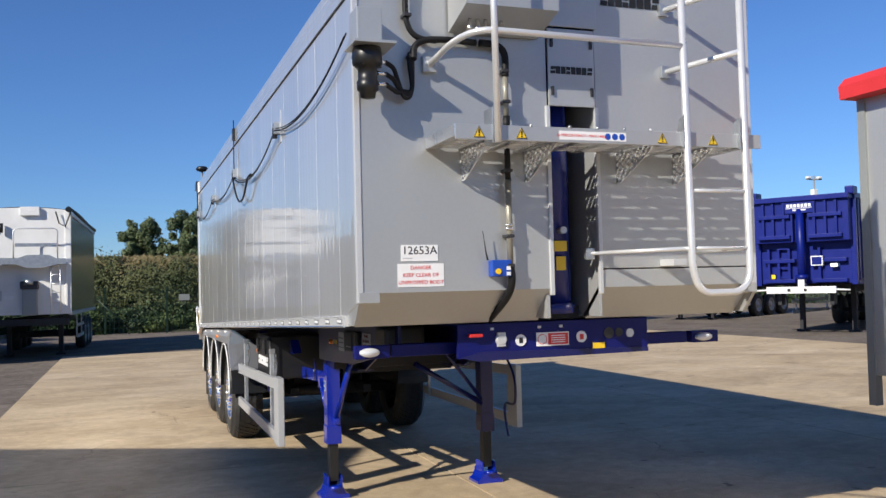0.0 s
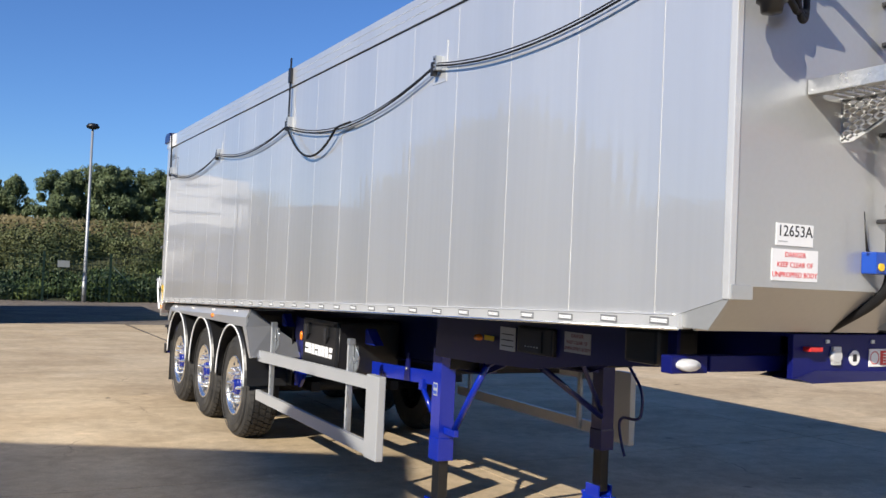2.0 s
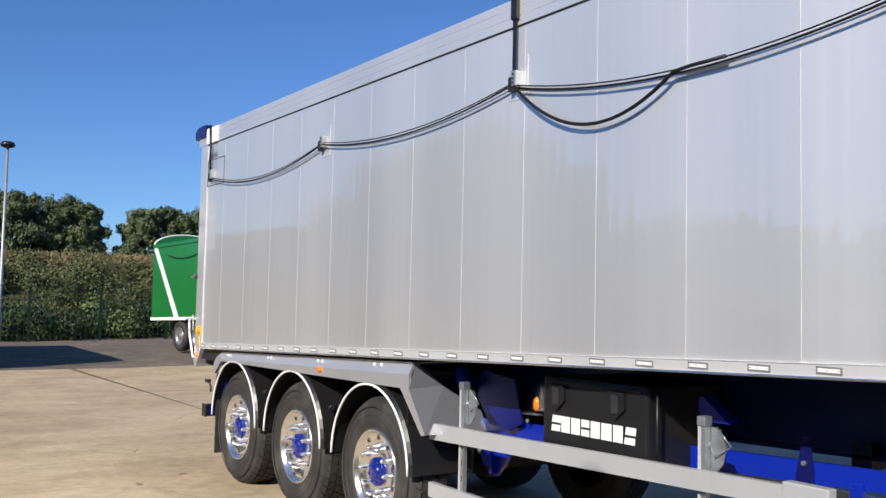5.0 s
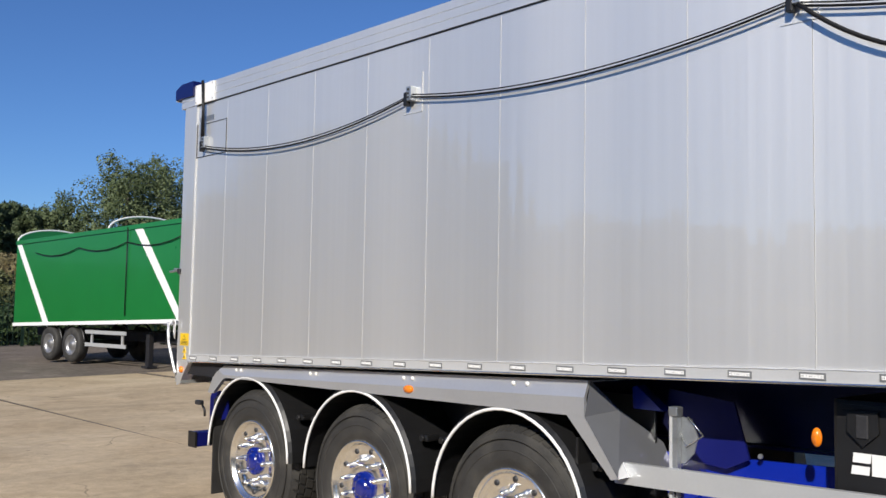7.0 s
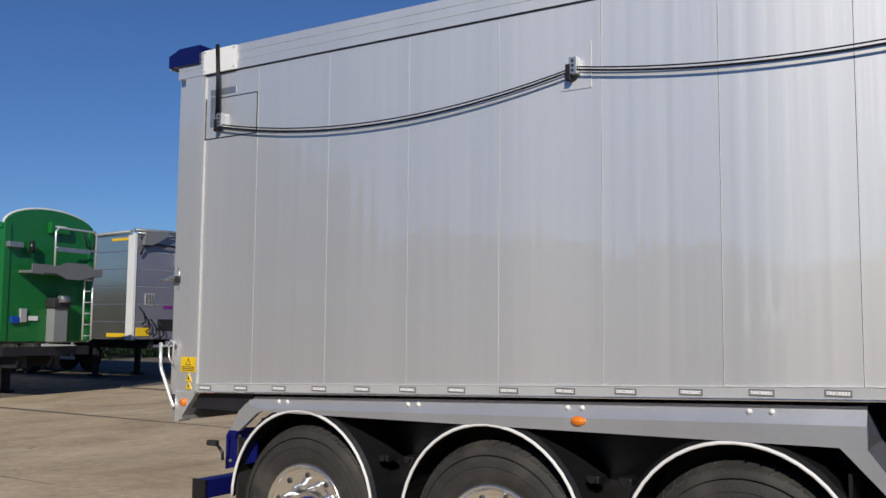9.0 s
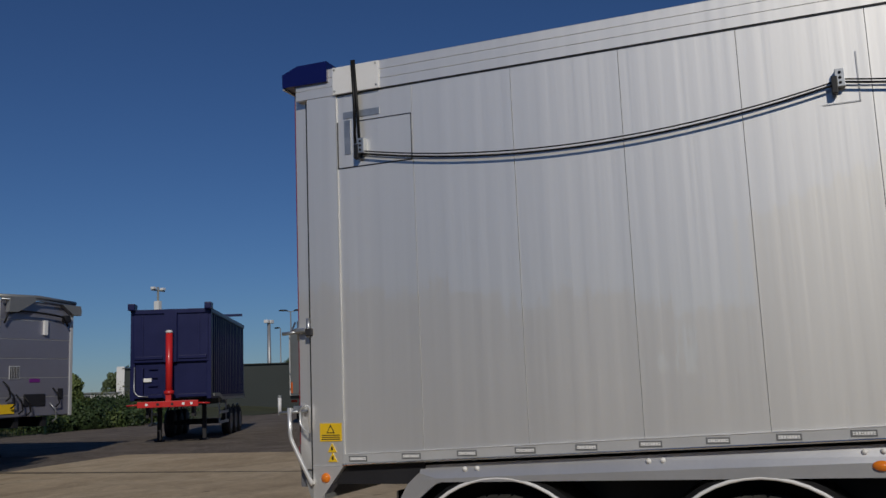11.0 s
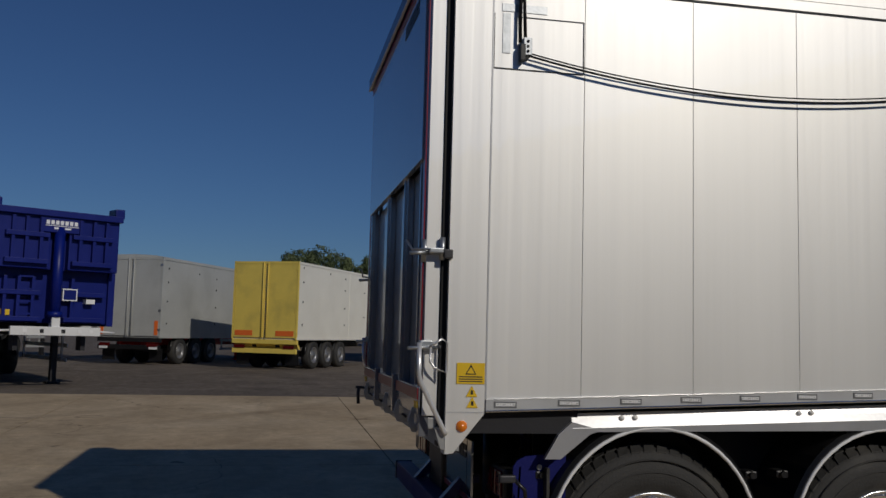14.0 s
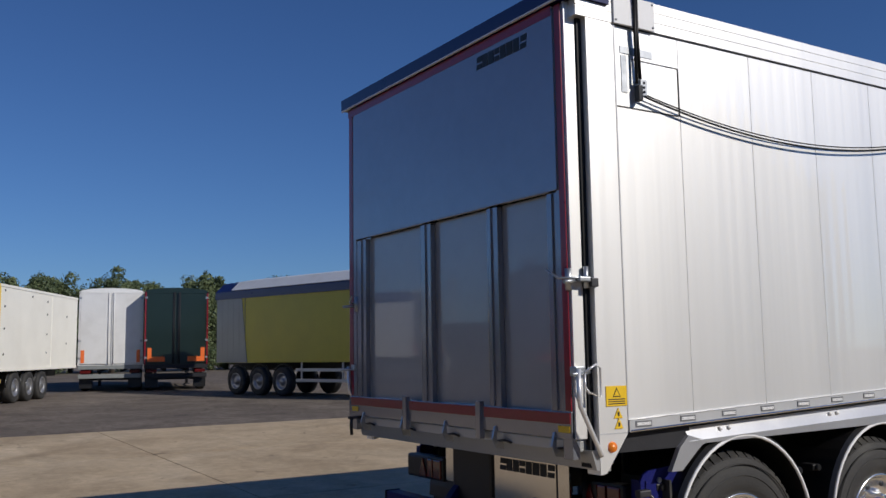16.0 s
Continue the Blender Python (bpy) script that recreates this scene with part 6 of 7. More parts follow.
def sheeted_tipper(x, y, rz, paint, label, arch=0.35, stripe=None, L=9.5, catwalk_mat=GALV, z0=1.30, z1=4.1, canvas=None, slope=0.0, wheels=(5.6, 6.9, 8.2), hoops=False, side=None):
    """Arched bulk tipper seen from its front with catwalk, ladder and motor."""
    v = thing("bulk_tipping_trailer", label, "trailer", place(x, y, rz), "parked tipping trailers")
    h = 1.25
    bm = bmesh.new()
    pr = [(-h, z0 + 0.1), (-h + 0.1, z0), (h - 0.1, z0), (h, z0 + 0.1), (h, z1)] + [(h * math.cos(a), z1 + arch * math.sin(a)) for a in [math.pi * k / 12 for k in range(1, 12)]] + [(-h, z1)]
    prism(bm, pr, "y", 0.0, 0.12)
    part("front_wall", bm, paint, v)
    bm = bmesh.new()
    prism(bm, [(0.10, z0), (L, z0 - slope * L), (L, z1 - slope * L), (0.10, z1)], "x", -h + 0.01, h - 0.01)
    part("body", bm, side or paint, v)
    for yy in ((0.06, 3.6, L - 0.04) if hoops else ()):
        tubepart("roof_hoop", [(h * math.cos(a), yy, z1 - slope * yy + (arch + 0.03) * math.sin(a)) for a in [math.pi * k / 16 for k in range(17)]], 0.03, WHITE, v, 8)
    bm = bmesh.new()
    prism(bm, [(h * 0.99, z1 - slope * L)] + [(h * 0.99 * math.cos(a), z1 - slope * L + arch * math.sin(a)) for a in [math.pi * k / 12 for k in range(1, 12)]] + [(-h * 0.99, z1 - slope * L)], "y", L - 0.1, L - 0.02) if hoops else prism(bm, [(h * 1.01, z1 - 0.05)] + [(h * 1.01 * math.cos(a), z1 + (arch + 0.03) * math.sin(a)) for a in [math.pi * k / 12 for k in range(0, 13)]] + [(-h * 1.01, z1 - 0.05)], "y", 0.10, L)
    part("rear_arch" if hoops else "roof_sheet", bm, paint if hoops else canvas or WHITE, v)
    for s in (-1, 1):
        for nm, za, zb, mt in (("top_rail", z1 - 0.1, z1 + 0.02, paint), ("bottom_rail", z0 - 0.04, z0 + 0.06, WLABEL if hoops else GUARD)):
            bm = bmesh.new()
            prism(bm, [(0.05, za), (L, za - slope * L), (L, zb - slope * L), (0.05, zb)], "x", *sorted((s * (h - 0.05), s * (h + 0.025))))
            part(nm, bm, mt, v)
        boxpart("front_post", (*sorted((s * (h - 0.16), s * (h + 0.015))), -0.025, 0.02, z0, z1), paint, v, 0.02)
        if stripe:
            bm = bmesh.new()
            xa, xb = sorted((s * (h + 0.002), s * (h - 0.02)))
            prism(bm, [(-0.01, z0 + 0.05), (0.28, z0 + 0.05), (2.37, z1 - 0.09), (2.0, z1 - 0.09)], "x", xa, xb)
            part("white_stripe", bm, stripe, v)
            bm = bmesh.new()
            prism(bm, [(L - 2.2, z0 + 0.05 - slope * L), (L - 1.88, z0 + 0.05 - slope * L), (L - 0.02, z1 - 0.1 - slope * L), (L - 0.30, z1 - 0.1 - slope * L)], "x", xa, xb)
            part("white_stripe", bm, stripe, v)
            tubepart("strap", [(s * (h + 0.03), 0.1 + k * 0.5, z1 - 0.42 - slope * 0.5 * k - 0.16 * (1 - ((k % 5) / 2.5 - 1) ** 2)) for k in range(16)], 0.014, HOSE, v, 6)
            tubepart("strap", [(s * (h + 0.03), 2.6, z1 - 0.1), (s * (h + 0.03), 2.6, z0 + 0.1)], 0.014, HOSE, v, 6)
    boxpart("top_box", (-0.12, 0.42, -0.12, 0.0, z1 - 0.12, z1 + 0.14), paint, v, 0.02)
    boxpart("maker_mark", (0.0, 0.30, -0.125, -0.119, z1 + 0.02, z1 + 0.06), WLABEL, v)
    # catwalk with rails
    boxpart("catwalk", (-0.85, 1.15, -0.42, 0.0, 2.78, 2.84), catwalk_mat, v, 0.01)
    bm = bmesh.new()
    prism(bm, [(-0.85, 2.78), (-0.85, 2.98), (-0.1, 2.98), (0.1, 3.06), (0.7, 3.06), (0.9, 2.95), (1.15, 2.95), (1.15, 2.78), (0.9, 2.78), (0.5, 2.68), (0.1, 2.68), (-0.2, 2.80), (-0.55, 2.80), (-0.55, 2.76)], "y", -0.43, -0.40)
    part("catwalk_board", bm, catwalk_mat, v)
    tubepart("handrail", [(-0.25, -0.42, 2.95), (-0.25, -0.42, 3.75), (-0.17, -0.42, 3.83), (0.85, -0.42, 3.83), (0.93, -0.42, 3.75), (0.93, -0.42, 2.95)], 0.022, TUBE, v, 8)
    tubepart("handrail", [(-0.25, -0.42, 3.38), (0.93, -0.42, 3.38)], 0.02, TUBE, v, 8)
    boxpart("rail_board", (-0.2, 0.75, -0.44, -0.41, 3.30, 3.40), GALV, v)
    # ladder
    for xx in (0.74, 0.99):
        tubepart("ladder_stringer", [(xx, -0.30, 2.9), (xx, -0.30, z0 + 0.02)], 0.022, TUBE, v, 8)
    for k in range(6):
        tubepart("ladder_rung", [(0.74, -0.30, z0 + 0.12 + 0.26 * k), (0.99, -0.30, z0 + 0.12 + 0.26 * k)], 0.015, TUBE, v, 8)
    # motor, pillar and boxes
    boxpart("ram_pillar", (-0.05, 0.34, -0.25, 0.0, z0 - 0.02, z0 + 0.75), GREYP, v, 0.02)
    boxpart("pillar_head", (-0.10, 0.38, -0.30, 0.0, z0 + 0.75, z0 + 0.98), STEEL, v, 0.03)
    tubepart("ram_eye", [(0.02, -0.32, z0 + 0.95), (0.26, -0.32, z0 + 0.95)], 0.08, GALV, v, 16)
    boxpart("hose_panel", (-0.78, -0.62, -0.06, 0.0, z0 + 0.42, z0 + 0.72), GUARD, v, 0.01)
    boxpart("control_box", (-1.0, -0.82, -0.06, 0.0, z0 + 0.40, z0 + 0.55), BOXBLUE if paint is GREEN else GUARD, v, 0.01)
    boxpart("white_label", (-0.55, -0.30, -0.03, -0.026 + 0.03, z0 + 0.46, z0 + 0.56), WLABEL, v)
    boxpart("sheet_motor", (-1.22, -0.85, -0.14, 0.0, z1 - 0.52, z1 - 0.40), GALV, v, 0.02)
    tubepart("motor_body", [(-0.62, -0.12, z1 - 0.62), (-0.62, -0.12, z1 - 0.35)], 0.06, BLACK, v, 12)
    tubepart("hose", [(0.85, -0.1, z1 + 0.0), (0.95, -0.12, z1 - 0.35), (1.12, -0.14, z1 - 0.45), (1.2, -0.1, z1 - 0.2), (1.28, 0.0, z1 + 0.05)], 0.02, HOSE, v, 8)
    boxpart("buffer_beam", (-1.2, 1.2, -0.05, 0.05, z0 - 0.32, z0 - 0.12), DARK, v, 0.01)
    running_gear(v, L, z0 - 0.1 - slope * L * 0.8, 2.1, wheels, DARK)
    return v


container_tipper(17.07, 16.17, -59.5, CBLUE, DARK, "ribbed royal blue steel tipper with a pale buffer beam", CBLUE, WHITE, 3.93, 1.35, 10.0)
container_tipper(19.86, 26.99, 26.5 - 90, CNAVY, DARK, "ribbed navy blue steel tipper with a red chassis beam", REDP, REDP, 4.36)
box_trailer(32.2, 29.1, -116, WHITE, GREYP, "white box trailer with grey doors and a blue sheet edge", L=8.5, axles=(4.6, 5.8), bumper=BLACK, tarp=TARP, marker="upright", z0=1.30, z1=4.22, arch=0.1)
box_trailer(29.0, 23.55, -113, WHITE, PINKW, "faded pinkish white box trailer behind the blue tipper", L=9.0, marker="upright", z0=1.30, z1=4.20)
box_trailer(30.1, 16.36, -113, GREYBOX, GREYBOX, "weathered grey box trailer on a red chassis", L=10.0, marker="upright", bumper=BLACK, frame_red=True, z0=0.98, z1=3.88, arch=0.12)
box_trailer(28.1, 11.55, -117, CREAM, DYEL, "cream box trailer with weathered yellow rear doors", L=7.6, bumper=DYEL, marker="flat", z0=1.04, z1=3.76)
box_trailer(35.6, 5.42, -104, WHITE, WHITE, "white box trailer with white rear doors and arched roof", L=10, marker="upright", z0=1.08, z1=4.10, arch=0.16)
box_trailer(34.2, 3.12, -104, DGREEN, DGREEN, "dark green box trailer with red door edges", bumper=DARK, L=11, marker="corner", z0=1.08, z1=4.08, arch=0.16, door_edge=TAPE)
# sheeted tipper in grey and yellow, side-on
st = thing("sheeted_tipper", "grey and yellow sheeted tipper parked side-on", "trailer", place(30.15, 1.67, 197 - 90), "parked tipping trailers")
boxpart("body", (-1.2, 1.22, 0.0, 10.0, 1.15, 3.75), YELSIDE, st, 0.02)
bm = bmesh.new()
prism(bm, [(0.0, 1.16), (1.85, 1.16), (1.50, 3.55), (0.0, 3.55)], "x", 1.20, 1.235)
part("grey_field", bm, GREYP, st)
for k in range(1, 6):
    boxpart("side_rib", (1.22, 1.24, k * 0.34, k * 0.34 + 0.015, 1.2, 3.5), YELSIDE if k > 5 else GREYP, st)
bm = bmesh.new()
prism(bm, [(1.28, 3.48), (1.28, 3.75), (0.9, 4.10), (0.0, 4.25), (-0.9, 4.10), (-1.26, 3.75), (-1.26, 3.40)], "y", -0.05, 10.0)
part("roof_sheet", bm, NAVY, st)
bm = bmesh.new()
prism(bm, [(1.26, 3.80), (0.9, 4.13), (0.0, 4.28), (-0.9, 4.13), (-0.9, 4.06), (0.9, 4.06), (1.22, 3.77)], "y", 0.9, 10.0)
part("roof_panel", bm, WHITE, st)
running_gear(st, 10.0, 1.15, 7.5, (1.15, 2.45, 3.75), DARK)
sheeted_tipper(8.46, 24.35, 7, GREEN, "bright green bulk tipper with white diagonal stripes", catwalk_mat=PLATE, stripe=WLABEL, L=8.85, z0=1.28, z1=3.85, slope=0.032, wheels=(5.45, 6.7), hoops=True, arch=0.40)
wt = sheeted_tipper(-3.88, 24.5, -2.3, WHITE, "white bulk tipper with a grey catwalk", arch=0.12, z0=1.32, z1=4.35, canvas=BLACK, side=SILVERP)
tubepart("sheet_roll", [(1.20, -0.08, 4.42), (1.24, 3.0, 4.43), (1.22, 6.2, 4.41), (1.24, 9.5, 4.42)], 0.085, BLACK, wt, 12)
# silver plank trailer
sv = thing("silver_tipping_trailer", "silver plank-sided tipper with hoses on its front wall", "trailer", place(14.5, 27.3, -4), "parked tipping trailers")
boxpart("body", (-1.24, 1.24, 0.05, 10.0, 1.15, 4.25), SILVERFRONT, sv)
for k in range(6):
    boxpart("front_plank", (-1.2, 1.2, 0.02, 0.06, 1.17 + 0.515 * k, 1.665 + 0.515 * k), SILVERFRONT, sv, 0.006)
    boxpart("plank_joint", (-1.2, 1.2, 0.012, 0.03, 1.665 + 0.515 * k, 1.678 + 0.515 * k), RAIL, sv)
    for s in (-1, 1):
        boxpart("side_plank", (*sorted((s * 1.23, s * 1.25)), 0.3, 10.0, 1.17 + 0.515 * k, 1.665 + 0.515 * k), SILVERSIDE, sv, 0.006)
for s in (-1, 1):
    boxpart("corner_post", (*sorted((s * 1.16, s * 1.262)), -0.01, 0.30, 1.13, 4.25), WHITE if s < 0 else RAIL, sv, 0.015)
# rolled sheet along the top with two pressed end plates and a sagging cable
tubepart("sheet_roll", [(-1.28, -0.02, 4.34), (0.0, -0.05, 4.37), (1.30, -0.02, 4.28)], 0.055, PLATE, sv, 14)
tubepart("roll_bar", [(-1.22, -0.10, 4.25), (-0.1, -0.12, 4.28), (1.22, -0.08, 4.20)], 0.028, GALV, sv, 10)
for pts in ([(-1.02, 3.92), (-0.98, 4.30), (-0.25, 4.36), (-0.12, 4.28), (-0.55, 4.02), (-0.75, 3.92)], [(0.72, 4.22), (1.38, 4.20), (1.42, 4.06), (1.40, 3.93), (1.15, 3.93), (0.95, 4.06)]):
    bm = bmesh.new()
    prism(bm, pts, "y", -0.16, -0.02)
    part("end_plate", bm, PLATE, sv, "dull grey pressed plate")
boxpart("roll_motor", (0.86, 1.06, -0.14, 0.02, 3.72, 3.92), DARK, sv, 0.03)
tubepart("sheet_bar", [(-1.3, 0.1, 4.3), (-1.3, 10.0, 4.2)], 0.05, GREYP, sv, 10)
boxpart("yellow_flash", (-1.27, -1.24, 0.32, 1.1, 4.06, 4.14), YELLOW, sv)
boxpart("yellow_plate", (-1.27, -1.24, 0.32, 1.2, 1.22, 1.33), YELLOW, sv)
tubepart("cable", [(-1.08, -0.06, 3.62), (-1.0, -0.1, 3.86), (-0.6, -0.12, 3.96), (0.0, -0.12, 3.94), (0.5, -0.12, 3.90), (0.8, -0.12, 3.86), (0.98, -0.1, 3.62)], 0.028, HOSE, sv, 8)
boxpart("purple_label", (-0.18, 0.16, 0.010, 0.019, 2.06, 2.16), mat("purple label", (0.16, 0.02, 0.20), 0.5), sv)
boxpart("camera_bracket", (0.22, 0.34, -0.06, 0.02, 3.35, 3.75), WHITE, sv, 0.01)
grille = boxpart("grille", (-0.82, -0.50, 0.0, 0.02, 2.15, 2.50), RAIL, sv)
for k in range(6):
    boxpart("grille_bar", (-0.80 + 0.05 * k, -0.775 + 0.05 * k, -0.006, 0.0, 2.17, 2.48), DARK, grille)
boxpart("yellow_plate", (-1.1, -0.65, -0.004, 0.019, 1.25, 1.50), YELLOW, sv)
boxpart("label_plate", (0.78, 0.95, 0.0, 0.019, 1.58, 1.88), DARK, sv)
for k, c in enumerate(((-1.05, 2.1), (-0.9, 1.9), (-0.65, 1.75), (-0.4, 1.7), (0.45, 1.5), (0.55, 1.9))):
    tubepart("hose", [(c[0], -0.05, c[1]), (c[0] + 0.1, -0.16, c[1] - 0.18), (c[0] + 0.18, -0.12, c[1] - 0.42), (c[0] + 0.1, -0.05, c[1] - 0.52)], 0.022, GALV if k == 4 else HOSE, sv, 8)
boxpart("coupling_recess", (-0.35, 0.35, -0.01, 0.02, 1.42, 1.75), DARK, sv, 0.02)
running_gear(sv, 10.0, 1.15, 2.4, (5.6, 6.9, 8.2), DARK)
# grey neighbour with a red canvas top
rn = thing("canvas_topped_trailer", "grey trailer with a bright red canvas top", "trailer", place(5.98, 1.38, 180))
boxpart("body", (-1.25, 1.25, 0.0, 9.0, 0.95, 3.32), SHEET, rn, 0.01)
for k in range(1, 14):
    boxpart("side_seam", (1.25, 1.256, k * 0.62, k * 0.62 + 0.02, 0.98, 3.2), RAIL, rn)
bm = bmesh.new()
prism(bm, [(1.42, 3.26), (1.43, 3.37), (1.36, 3.44), (0.9, 3.58), (0.0, 3.68), (-0.9, 3.58), (-1.36, 3.44), (-1.42, 3.26)], "y", -0.05, 9.0)
part("canvas_top", bm, REDCANVAS, rn)
boxpart("end_post", (1.20, 1.27, -0.02, 0.06, 0.7, 3.30), GREYP, rn)
running_gear(rn, 9.0, 0.95, 6.4, (1.2, 2.5, 3.8), DARK)

# sheeted trailer beside the white one, on the open side of the yard
pt = thing("parked_trailer", "dark sheeted trailer parked beside a white tipper", "trailer", place(-6.95, 22.3, -1), "parked tipping trailers")
boxpart("body", (-1.25, 1.25, 0.0, 9.5, 1.2, 3.45), DGREEN, pt, 0.03)
for k in range(15):
    boxpart("side_rib", (1.24, 1.28, 0.3 + 0.6 * k, 0.38 + 0.6 * k, 1.25, 3.4), DGREEN, pt)
for k in range(4):
    boxpart("front_rib", (-1.2, 1.2, -0.05, 0.01, 1.35 + 0.6 * k, 1.43 + 0.6 * k), DGREEN, pt, 0.01)
bm = bmesh.new()
prism(bm, [(-1.28, 3.4), (1.28, 3.4), (1.25, 3.55), (0.8, 3.68), (0.0, 3.74), (-0.8, 3.68), (-1.25, 3.55)], "y", -0.06, 9.5)
part("roof_sheet", bm, BLACK, pt)
running_gear(pt, 9.5, 1.2, 1.8, (5.4, 6.7, 8.0), DARK)

# ---- structures that shade and reflect, one of them out of view ----
# dark, so that it throws little light into the shaded ground
CLAD = mat("dark cladding of the unseen caster", (0.085, 0.09, 0.095), 0.5, 0.1, 0.06, 0.8, 0.05, 20)
# unseen building, added and placed so its shadow edge falls across the yard
EDGE = Vector((0.9, -0.43, 0)).normalized()
caster = thing("workshop_building", "unseen dark building added to shade the yard", "building", Matrix.Translation((-9.1, -0.35, 0)) @ Matrix.Rotation(math.atan2(EDGE.y, EDGE.x) + math.pi, 4, "Z"))
boxpart("wall", (0.0, 22.0, 0.0, 16.0, 0.0, 7.0), CLAD, caster)
boxpart("roof_edge", (-0.1, 22.1, -0.1, 16.1, 6.85, 7.05), GREYP, caster)
for k in range(3):
    boxpart("roller_door", (2.0 + 6.5 * k, 6.5 + 6.5 * k, -0.05, 0.02, 0.0, 4.6), GREYP, caster)
dark_box = mat("distant dark cladding", (0.012, 0.020, 0.019), 0.6, 0.0, 0.1, 0.5)
# plain long boxes stand for a dark lorry trailer with a white cab
dp = thing("depot_building", "long dark lorry trailer with a white cab", "building", place(60.0, 45.0, -60))
boxpart("wall", (-14.0, 6.0, 0.0, 8.0, 0.0, 3.7), dark_box, dp)
boxpart("pale_front", (-14.6, -14.0, -0.2, 8.0, 0.0, 3.9), WHITE, dp)
boxpart("roof_edge", (-14.2, 6.2, -0.2, 8.2, 3.7, 3.78), dark_box, dp)
bm = bmesh.new()
for k in range(4):
    box(bm, -10.6 + 0.62 * k, -10.12 + 0.62 * k, -0.03, 0.0, 2.3, 2.9)
tagged(part("maker_mark", bm, GREYP, dp), kind="stuff")
cabin = thing("site_cabin", "white site cabin behind the hedge", "building", place(37.4, 47.8, -25))
boxpart("wall", (-3.0, 3.0, 0.0, 2.5, 0.2, 1.85), WHITE, cabin)
boxpart("roof", (-3.1, 3.1, -0.1, 2.6, 1.85, 1.95), GREYP, cabin)
boxpart("window", (-2.2, -1.0, -0.02, 0.02, 1.0, 1.6), dark_box, cabin)
boxpart("door", (0.3, 1.2, -0.02, 0.02, 0.25, 1.75), dark_box, cabin)

# ---- lamp posts and mast ----
POLE = mat("grey lamp post steel", (0.34, 0.35, 0.36), 0.45, 0.5, 0.08, 5)
def street_lamp(x, y, h, heads, label, round_head=False):
    v = thing("street_lamp", label, "lamp post", place(x, y, 0), "yard lamp posts")
    tubepart("pole", [(0, 0, 0), (0, 0, 1.2), (0, 0, h)], [0.10, 0.075, 0.05], POLE, v, 12)
    tubepart("pole_base", [(0, 0, 0), (0, 0, 1.2)], 0.11, POLE, v, 12)
    for d in heads:
        u = Vector((*d, 0))
        if round_head:
            bm = bmesh.new()
            lathe(bm, [(0.0, h + 0.16), (0.22, h + 0.12), (0.30, h + 0.0), (0.24, h - 0.08), (0.12, h - 0.12), (0.0, h - 0.12)], (0, 0, 0), "z", 20)
            part("lamp_head", bm, BLACK, v)
        else:
            tubepart("arm", [(0, 0, h - 0.05), tuple(u * 0.35 + Vector((0, 0, h + 0.05)))], 0.035, POLE, v, 8)
            bm = bmesh.new()
            lathe(bm, [(0.0, 0.09), (0.2, 0.07), (0.30, 0.0), (0.2, -0.05), (0.0, -0.06)], (0, 0, 0), "z", 16)
            bmesh.ops.scale(bm, vec=(1.4, 0.8, 1.0), verts=bm.verts)
            bmesh.ops.rotate(bm, matrix=Matrix.Rotation(math.atan2(u.y, u.x), 3, "Z"), verts=bm.verts)
            bmesh.ops.translate(bm, vec=u * 0.62 + Vector((0, 0, h + 0.08)), verts=bm.verts)
            part("lamp_head", bm, BLACK, v)
    return v


street_lamp(2.55, 41.4, 8.0, [(0, -1)], "tall grey lamp post with a round dark head", True)
street_lamp(31.5, 25.3, 8.3, [(-0.38, 0.92), (0.38, -0.92)], "tall lamp post with two dark heads")
street_lamp(51.1, 36.9, 7.5, [(0.3, -0.95)], "distant lamp post with one head")
street_lamp(61.5, 47.2, 8.1, [(-0.5, 0.86), (0.5, -0.86)], "distant lamp post with two heads")
street_lamp(68.7, 52.6, 7.3, [(0.5, 0.86)], "distant lamp post with one head")
fm = thing("camera_mast", "far pale mast with two white camera heads", "mast", place(64.0, 50.9, 0))
tubepart("pole", [(0, 0, 0), (0, 0, 7.5)], [0.22, 0.14], POLE, fm, 10)
for a in (-0.3, 0.3):
    boxpart("camera_head", (a - 0.25, a + 0.25, -0.2, 0.2, 7.45, 7.75), WHITE, fm, 0.06)
bollard = thing("bollard", "short white marker post at the yard edge", "bollard", place(47.3, 39.7, 0))
tubepart("post", [(0, 0, 0), (0, 0, 1.1)], 0.12, WHITE, bollard, 12)
tubepart("cap", [(0, 0, 1.1), (0, 0, 1.22), (0, 0, 1.26)], [0.125, 0.12, 0.04], GREYP, bollard, 12)
mast = thing("camera_mast", "pale camera mast with white camera heads", "mast", place(47.6, 49.7, 0))
tubepart("pole", [(0, 0, 0), (0, 0, 9.2)], 0.075, GREYP, mast, 10)
boxpart("cabinet", (-0.20, 0.16, -0.2, 0.2, 7.3, 8.2), WHITE, mast, 0.03)
for a in (-0.5, 0.5):
    boxpart("camera_head", (a - 0.16, a + 0.16, -0.15, 0.15, 9.0, 9.18), WHITE, mast, 0.05)
boxpart("cross_arm", (-0.7, 0.7, -0.04, 0.04, 8.9, 9.0), GREYP, mast)

